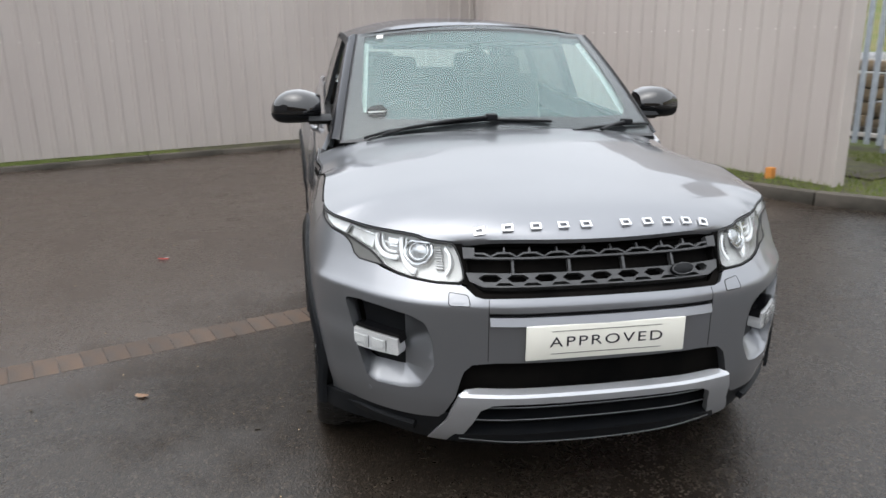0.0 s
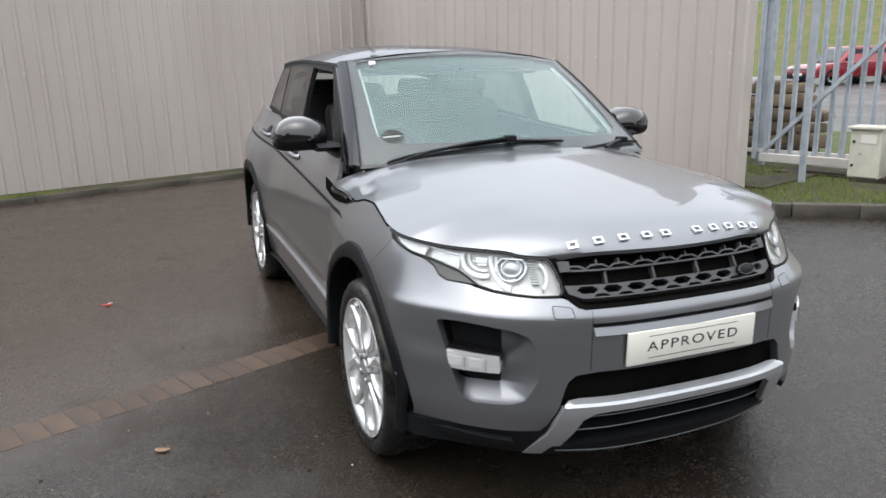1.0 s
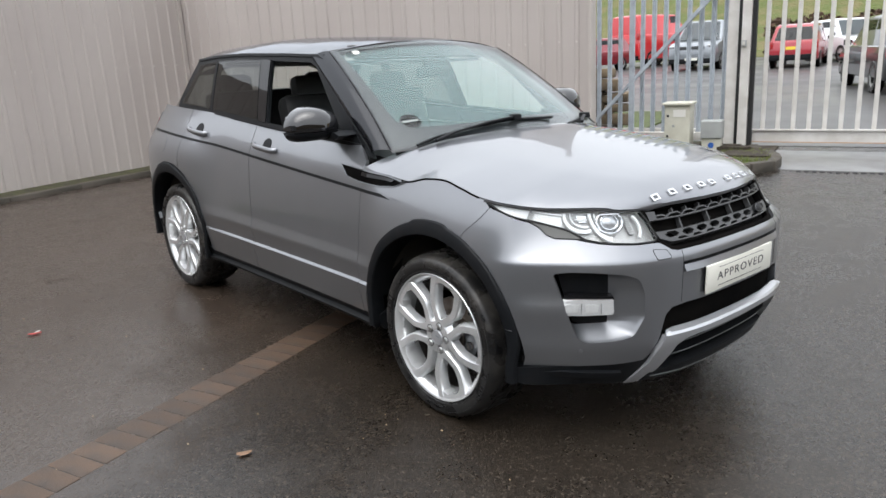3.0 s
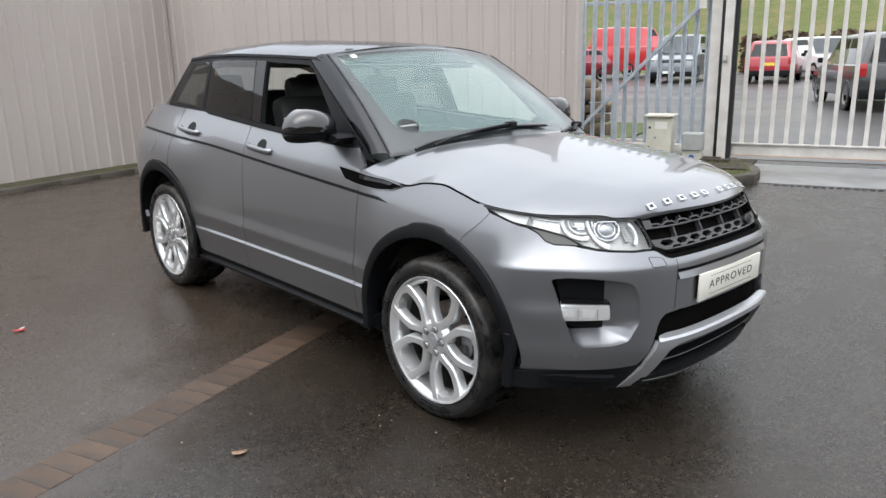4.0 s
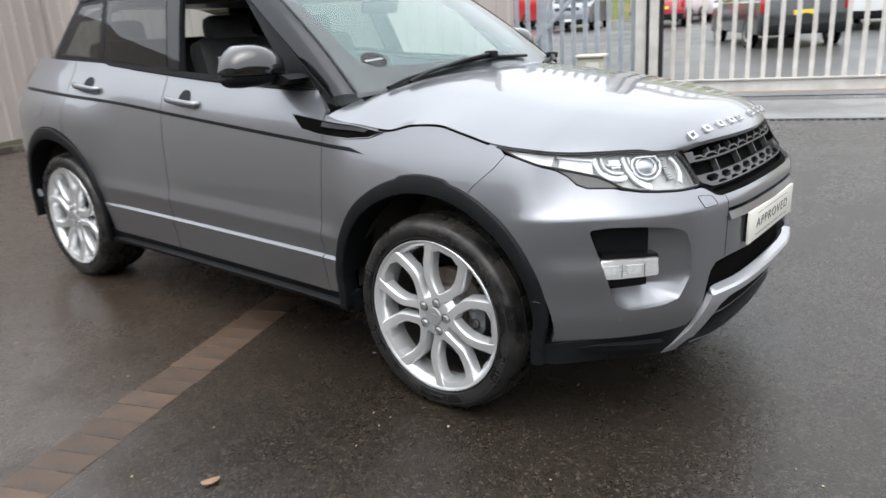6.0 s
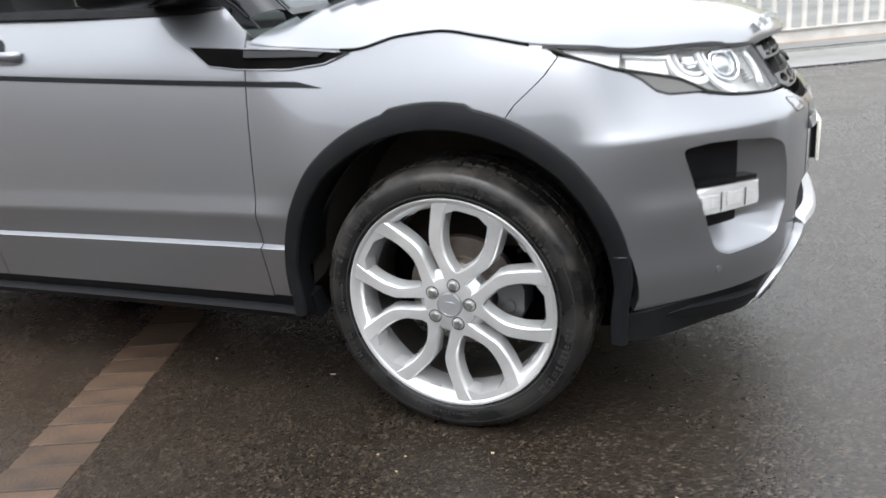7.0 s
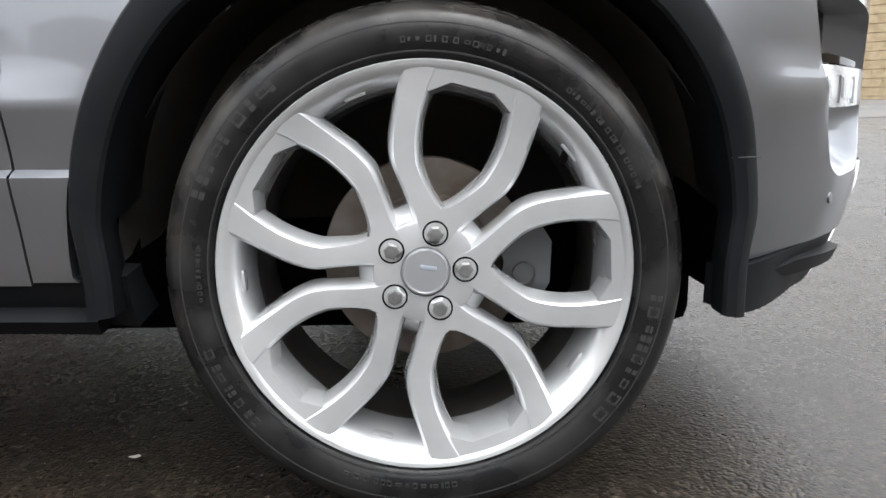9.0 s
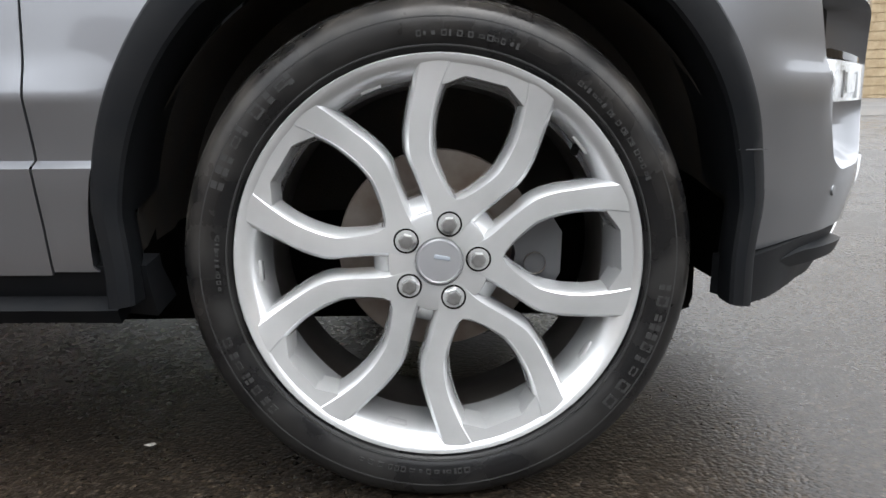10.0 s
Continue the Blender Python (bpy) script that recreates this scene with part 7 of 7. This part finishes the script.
def roof(a, b):
    x0, x1 = -1.02, -2.72
    t = abs(a)
    xc = x0 + (x1 - x0) * b
    xe = -1.105 + (-2.66 + 1.105) * b
    x = xc + (xe - xc) * t ** 1.9
    ze = float(np.interp(x, (-2.72, -2.4, -2.0, -1.5, -1.15), (1.452, 1.476, 1.490, 1.494, 1.489)))
    zc = float(CROWN(xc))
    ye = abs(house(xe, ze)) - 0.002
    return (x, math.copysign(ye * t, a), (zc + (ze - zc) * t ** 2.6) + rise(x, ze))


CROWN = hermite([(-2.75, 1.548), (-2.4, 1.566), (-1.9, 1.583), (-1.5, 1.582), (-1.2, 1.570), (-1.01, 1.552)])
bm = bmesh.new()
rows = [[bm.verts.new(roof(-1 + 2 * i / 40, j / 40)) for i in range(41)] for j in range(41)]
for j in range(40):
    for i in range(40):
        bm.faces.new((rows[j][i], rows[j][i + 1], rows[j + 1][i + 1], rows[j + 1][i]))
ext = bmesh.ops.extrude_edge_only(bm, edges=[e for e in bm.edges if len(e.link_faces) == 1])["geom"]
for v in ext:
    if isinstance(v, bmesh.types.BMVert):
        v.co.z -= 0.012
part("roof", bm, ROOF, car, "gloss black roof")
bm = bmesh.new()
for i in range(21):
    y = -0.535 + 1.07 * i / 20
    dz = 0.085 * (abs(y) / 0.535) ** 2.4
    row = [bm.verts.new((x, y * w, z - dz)) for x, z, w in ((-2.69, 1.548, 1.0), (-2.97, 1.506, 0.96), (-2.985, 1.494, 0.96), (-2.72, 1.50, 1.0))]
    if i:
        for k in range(4):
            bm.faces.new((prev[k], prev[(k + 1) % 4], row[(k + 1) % 4], row[k]))
    prev = row
part("roof_spoiler", bm, GLOSS, car)
bm = bmesh.new()
q = [(-2.93, -0.53, 1.475), (-2.93, 0.53, 1.475), (-3.22, 0.66, 1.12), (-3.22, -0.66, 1.12)]
bm.faces.new([bm.verts.new(p) for p in q])
rw = part("rear_window", bm, SIDE_G, car, "tinted rear window")
for g in (-1, 1):
    bm = bmesh.new()
    bm.faces.new([bm.verts.new(p) for p in ((-2.66, house(-2.66, 1.45, g), 1.45), (-2.93, g * 0.53, 1.475), (-3.22, g * 0.66, 1.12), (-2.90, house(-2.9, 1.16, g), 1.16))])
    part("rear_pillar", bm, GLOSS, car)
tg = [(sx(-3.05) + 0.104, 0.50), (PS[-1] - 0.001, 0.50), (PS[-1] - 0.001, 1.12), (sx(-3.05) + 0.104, 1.12)]
side_panel("tailgate_half", tg, PAINT, 0.06)
side_panel("rear_bumper", [(sx(-3.06), 0.42), (sx(-3.05) + 0.104, 0.49), (PS[-1] - 0.001, 0.49), (PS[-1] - 0.001, 0.30), (sx(-3.06), 0.30)], PLASTIC, 0.06)
side_panel("tail_lamp", [(sx(-3.04) + 0.24, 1.0), (sx(-3.06) + 0.34, 1.0), (sx(-3.06) + 0.34, 1.09), (sx(-3.02) + 0.22, 1.07)], RED_L, 0.05, lift=0.005, label="red tail lamp")
side_panel("fuel_flap", [(sx(-2.79) + 0.078 * math.cos(a), 0.93 + 0.062 * math.sin(a)) for a in np.linspace(0, 2 * math.pi, 26)[:-1]], PAINT, 0.03, lift=0.002, depth=0.004)

# ---- door mirrors, handles ----
for g in (-1, 1):
    mirror = new("door_mirror")
    mirror.parent = car
    tagged(mirror, "gloss black door mirror")

    def pod(z0, z1, grow=1.0, g=g):
        bm = bmesh.new()
        rings = []
        for i in range(25):
            v = i / 24
            y = -0.800 - 0.240 * v
            e = math.sqrt(max(0.0, 1 - max(0.0, (v - 0.45) / 0.55) ** 5))
            d = (0.16 - 0.03 * v) * (0.75 + 0.25 * math.sin(math.pi * min(1, v / 0.8))) * e * grow
            hi = (0.100 * (1 - ((v - 0.45) / 0.80) ** 2)) * e * grow + 0.001
            lo = (0.056 + 0.006 * v) * e * grow + 0.001
            ring = []
            for k in range(20):
                a = math.pi * k / 19 - math.pi / 2
                c, s = math.cos(a), math.sin(a)
                zz = (hi if s > 0 else lo) * math.copysign(abs(s) ** 0.85, s)
                zz = min(max(zz, z0), z1)
                ring.append(bm.verts.new((-0.868 + d * max(c, 0) ** 0.62 + 0.02 * v, -g * y, 1.172 + zz)))
            rings.append(ring)
        for a, b in zip(rings, rings[1:]):
            for k in range(19):
                bm.faces.new((a[k], a[k + 1], b[k + 1], b[k]))
            bm.faces.new((a[-1], a[0], b[0], b[-1]))
        bm.faces.new(rings[0])
        bm.faces.new(rings[-1])
        bmesh.ops.remove_doubles(bm, verts=bm.verts, dist=0.0004)
        return bm
    part("mirror_cap", pod(-0.010, 1.0), CAP, mirror, "gloss black mirror cap", angle=50)
    part("mirror_base", pod(-1.0, -0.013, 0.985), PLASTIC, mirror, "matt black underside", angle=50)
    bm = bmesh.new()
    extrude(bm, [(-0.86, 1.115), (-0.70, 1.118), (-0.66, 1.140), (-0.70, 1.155), (-0.86, 1.150)], g * 0.735, g * 0.86)
    part("mirror_arm", bm, PLASTIC, mirror)
    part("mirror_glass", boxed((-0.872, g * 0.915, 1.178), (0.004, 0.19, 0.105), None, 0.0015), CHROME, mirror, "mirror glass")
    mirror.location = (-0.005, 0.016 * g, 0.016)
    for hx, hz in ((-1.470, 1.012), (-2.32, 1.036)):
        handle = new("door_handle")
        handle.parent = car
        tagged(handle, "grey painted door handle over a black cup")
        cup = [(sx(hx) + 0.045 * math.cos(a), hz + 0.012 + 0.036 * math.sin(a)) for a in np.linspace(0, 2 * math.pi, 22)[:-1]]
        part("handle_cup", skin([(g * s, z) for s, z in cup], shell, 0.02, (), 0.0015, 0.003), PLASTIC, handle)
        c = Vector(shell(g * sx(hx), hz))
        bm = bmesh.new()
        tube(bm, catmull([c + Vector((dx, g * o, dz)) for dx, o, dz in ((0.115, 0.004, -0.008), (0.10, 0.024, -0.008), (0.04, 0.036, -0.002), (-0.05, 0.036, 0.004), (-0.105, 0.024, 0.008), (-0.12, 0.004, 0.008))], 5), 0.011, 10, 1.35)
        part("handle_bar", bm, PAINT, handle)

# ---- wipers ----
def on_screen(a, b, lift):
    p = Vector(screen(a, b))
    return p + Vector((0.5, 0, 0.85)) * lift


def wiper(pts, arm):
    w = new("wiper")
    w.parent = car
    tagged(w, "black windscreen wiper")
    bm = bmesh.new()
    tube(bm, [on_screen(a, b, 0.014) for a, b in pts], 0.010, 8, 0.7)
    part("wiper_blade", bm, PLASTIC, w)
    bm = bmesh.new()
    tube(bm, [on_screen(a, b, 0.030) for a, b in arm], 0.011, 8, 0.6)
    part("wiper_arm", bm, PLASTIC, w)
    p = on_screen(*arm[0], 0.026)
    part("wiper_clip", boxed(tuple(p), (0.045, 0.05, 0.03), None, 0.008), PLASTIC, w)


wiper([(-0.86, -0.012), (-0.74, 0.022), (-0.50, 0.055), (-0.17, 0.078), (0.24, 0.060)], [(-0.13, 0.078), (-0.36, 0.060), (-0.62, 0.022), (-0.76, -0.02)])
wiper([(0.98, 0.06), (0.80, 0.05), (0.55, 0.02), (0.36, -0.01)], [(0.78, 0.05), (0.66, 0.02), (0.55, -0.02)])
part("scuttle", skin([(-0.98, -0.065), (0.98, -0.065), (0.98, 0.0), (-0.98, 0.0)], screen, 0.06, (), -0.012, 0.0), PLASTIC, car, "black scuttle panel")

# ---- cabin ----
part("cabin_floor", boxed((-1.75, 0, 0.50), (2.5, 1.5, 0.06)), DARK, car)
part("dashboard", boxed((-0.84, 0, 0.955), (0.42, 1.30, 0.20), None, 0.06), SEAT, car, "black dashboard")
bm = bmesh.new()
box(bm, (-0.90, -0.37, 1.08), (0.20, 0.34, 0.07), None, 0.03)
part("instrument_hood", bm, SEAT, car)
bm = bmesh.new()
tube(bm, [Vector((-1.10 - 0.07 * math.sin(a), -0.37 + 0.185 * math.cos(a), 1.03 + 0.17 * math.sin(a))) for a in np.linspace(0, 2 * math.pi, 40)], 0.016, 8)
steer = part("steering_wheel", bm, SEAT, car, "black steering wheel")
part("steering_boss", boxed((-1.07, -0.37, 1.02), (0.07, 0.17, 0.13), None, 0.03), SEAT, steer)


def seat(x, y, wide):
    s = new("seat")
    s.parent = car
    tagged(s, "black leather seat with headrest")
    part("cushion", boxed((x, y, 0.70), (0.52, wide, 0.16), None, 0.05), SEAT, s)
    part("backrest", boxed((0, 0, 0), (0.14, wide, 0.62), pose(x - 0.34, y, 1.00, 0, -16, 0), 0.06), SEAT, s)
    for dy in ((0,) if wide < 0.8 else (-0.36, 0.36)):
        part("headrest", boxed((0, 0, 0), (0.10, 0.27, 0.19), pose(x - 0.45, y + dy, 1.315, 0, -10, 0), 0.045), SEAT, s)


seat(-1.30, -0.34, 0.50)
seat(-1.45, 0.36, 0.50)
seat(-2.30, 0, 1.20)
part("headlining", boxed((-1.9, 0, 1.475), (1.45, 1.05, 0.02)), BORDER, car)
part("roof_rail", boxed((-1.13, 0, 1.535), (0.06, 0.96, 0.07), None, 0.015), BORDER, car)
part("roof_rail", boxed((-2.62, 0, 1.515), (0.06, 0.98, 0.09), None, 0.015), BORDER, car)
part("rear_view_mirror", boxed((0, 0, 0), (0.03, 0.24, 0.065), pose(-1.00, 0.0, 1.415, 0, 10, 0), 0.015), SEAT, car)
part("mirror_stalk", boxed((-1.03, 0.0, 1.455), (0.05, 0.07, 0.09), None, 0.02), SEAT, car)
for g in (-1, 1):
    part("door_card", boxed((-1.60, g * 0.70, 0.82), (1.80, 0.05, 0.48), None, 0.02), SEAT, car)

for ob in car.children_recursive:
    if ob.name.startswith(("windscreen", "inner_pane", "rear_door_glass", "quarter_glass", "side_window", "rear_window", "lamp_lens", "fog_lens")):
        ob.visible_shadow = False


# ---- litter and leaves on the tarmac ----
def scrap(name, place, size, material, label, category):
    bm = bmesh.new()
    rnd_ = random.Random(int(abs(place[0] * 1000)))
    n = 9
    top = [bm.verts.new((size * (0.7 + 0.5 * rnd_.random()) * math.cos(6.283 * i / n), size * 0.55 * (0.7 + 0.5 * rnd_.random()) * math.sin(6.283 * i / n), 0.004 + 0.006 * rnd_.random())) for i in range(n)]
    mid = bm.verts.new((0, 0, 0.009))
    for i in range(n):
        bm.faces.new((top[i], top[(i + 1) % n], mid))
    bmesh.ops.solidify(bm, geom=bm.faces[:], thickness=0.003)
    bmesh.ops.transform(bm, matrix=pose(place[0], place[1], 0.002, 0, 0, rnd_.uniform(0, 360)), verts=bm.verts)
    tagged(mesh_ob(name, bm, material, True), label, category)


scrap("leaf", (-0.280, -1.666), 0.032, LEAF, "dead tan leaf flat on the tarmac", "leaf")
scrap("paper_scrap", (-2.372, -1.932), 0.040, LITTER_R, "red and white paper scrap on the tarmac", "litter")
scrap("paper_scrap", (-2.398, -1.910), 0.022, PAPER, "white paper scrap on the tarmac", "litter")
scrap("paper_scrap", (-0.490, -0.706), 0.011, PAPER, "tiny white paper crumb on the tarmac", "litter")
rnd = random.Random(21)
bm = bmesh.new()
for i in range(90):
    x, y = rnd.uniform(-7, 1.5), rnd.uniform(-4, -0.2)
    r = rnd.uniform(0.0015, 0.004)
    box(bm, (x, y, r * 0.4), (r * 2, r * 1.5, r), None)
tagged(mesh_ob("gravel_bits", bm, STONE_L, False), "scattered small stone chips", "gravel", "", "stuff")
bm = bmesh.new()
for i in range(36):
    x, y = rnd.uniform(-7, 1.2), rnd.uniform(-4, -0.2)
    m = pose(x, y, 0.004, rnd.uniform(-8, 8), rnd.uniform(-8, 8), rnd.uniform(0, 360))
    box(bm, (0, 0, 0), (rnd.uniform(0.008, 0.022), rnd.uniform(0.004, 0.010), 0.003), m)
tagged(mesh_ob("leaf_litter", bm, SOIL, False), "small dark twigs and leaf bits", "debris", "", "stuff")
# two thin twigs beside the car
for a, b in (((-3.721, -2.198), (-3.726, -2.087)), ((-3.485, -1.594), (-3.463, -1.458))):
    bm = bmesh.new()
    mid = ((a[0] + b[0]) / 2 + 0.008, (a[1] + b[1]) / 2)
    tube(bm, [Vector((x, y, ground_z(x, y) + 0.004)) for x, y in (a, mid, b)], 0.0022, 6)
    tagged(mesh_ob("twig", bm, SOIL, True), "thin dark twig lying on the tarmac", "twig")
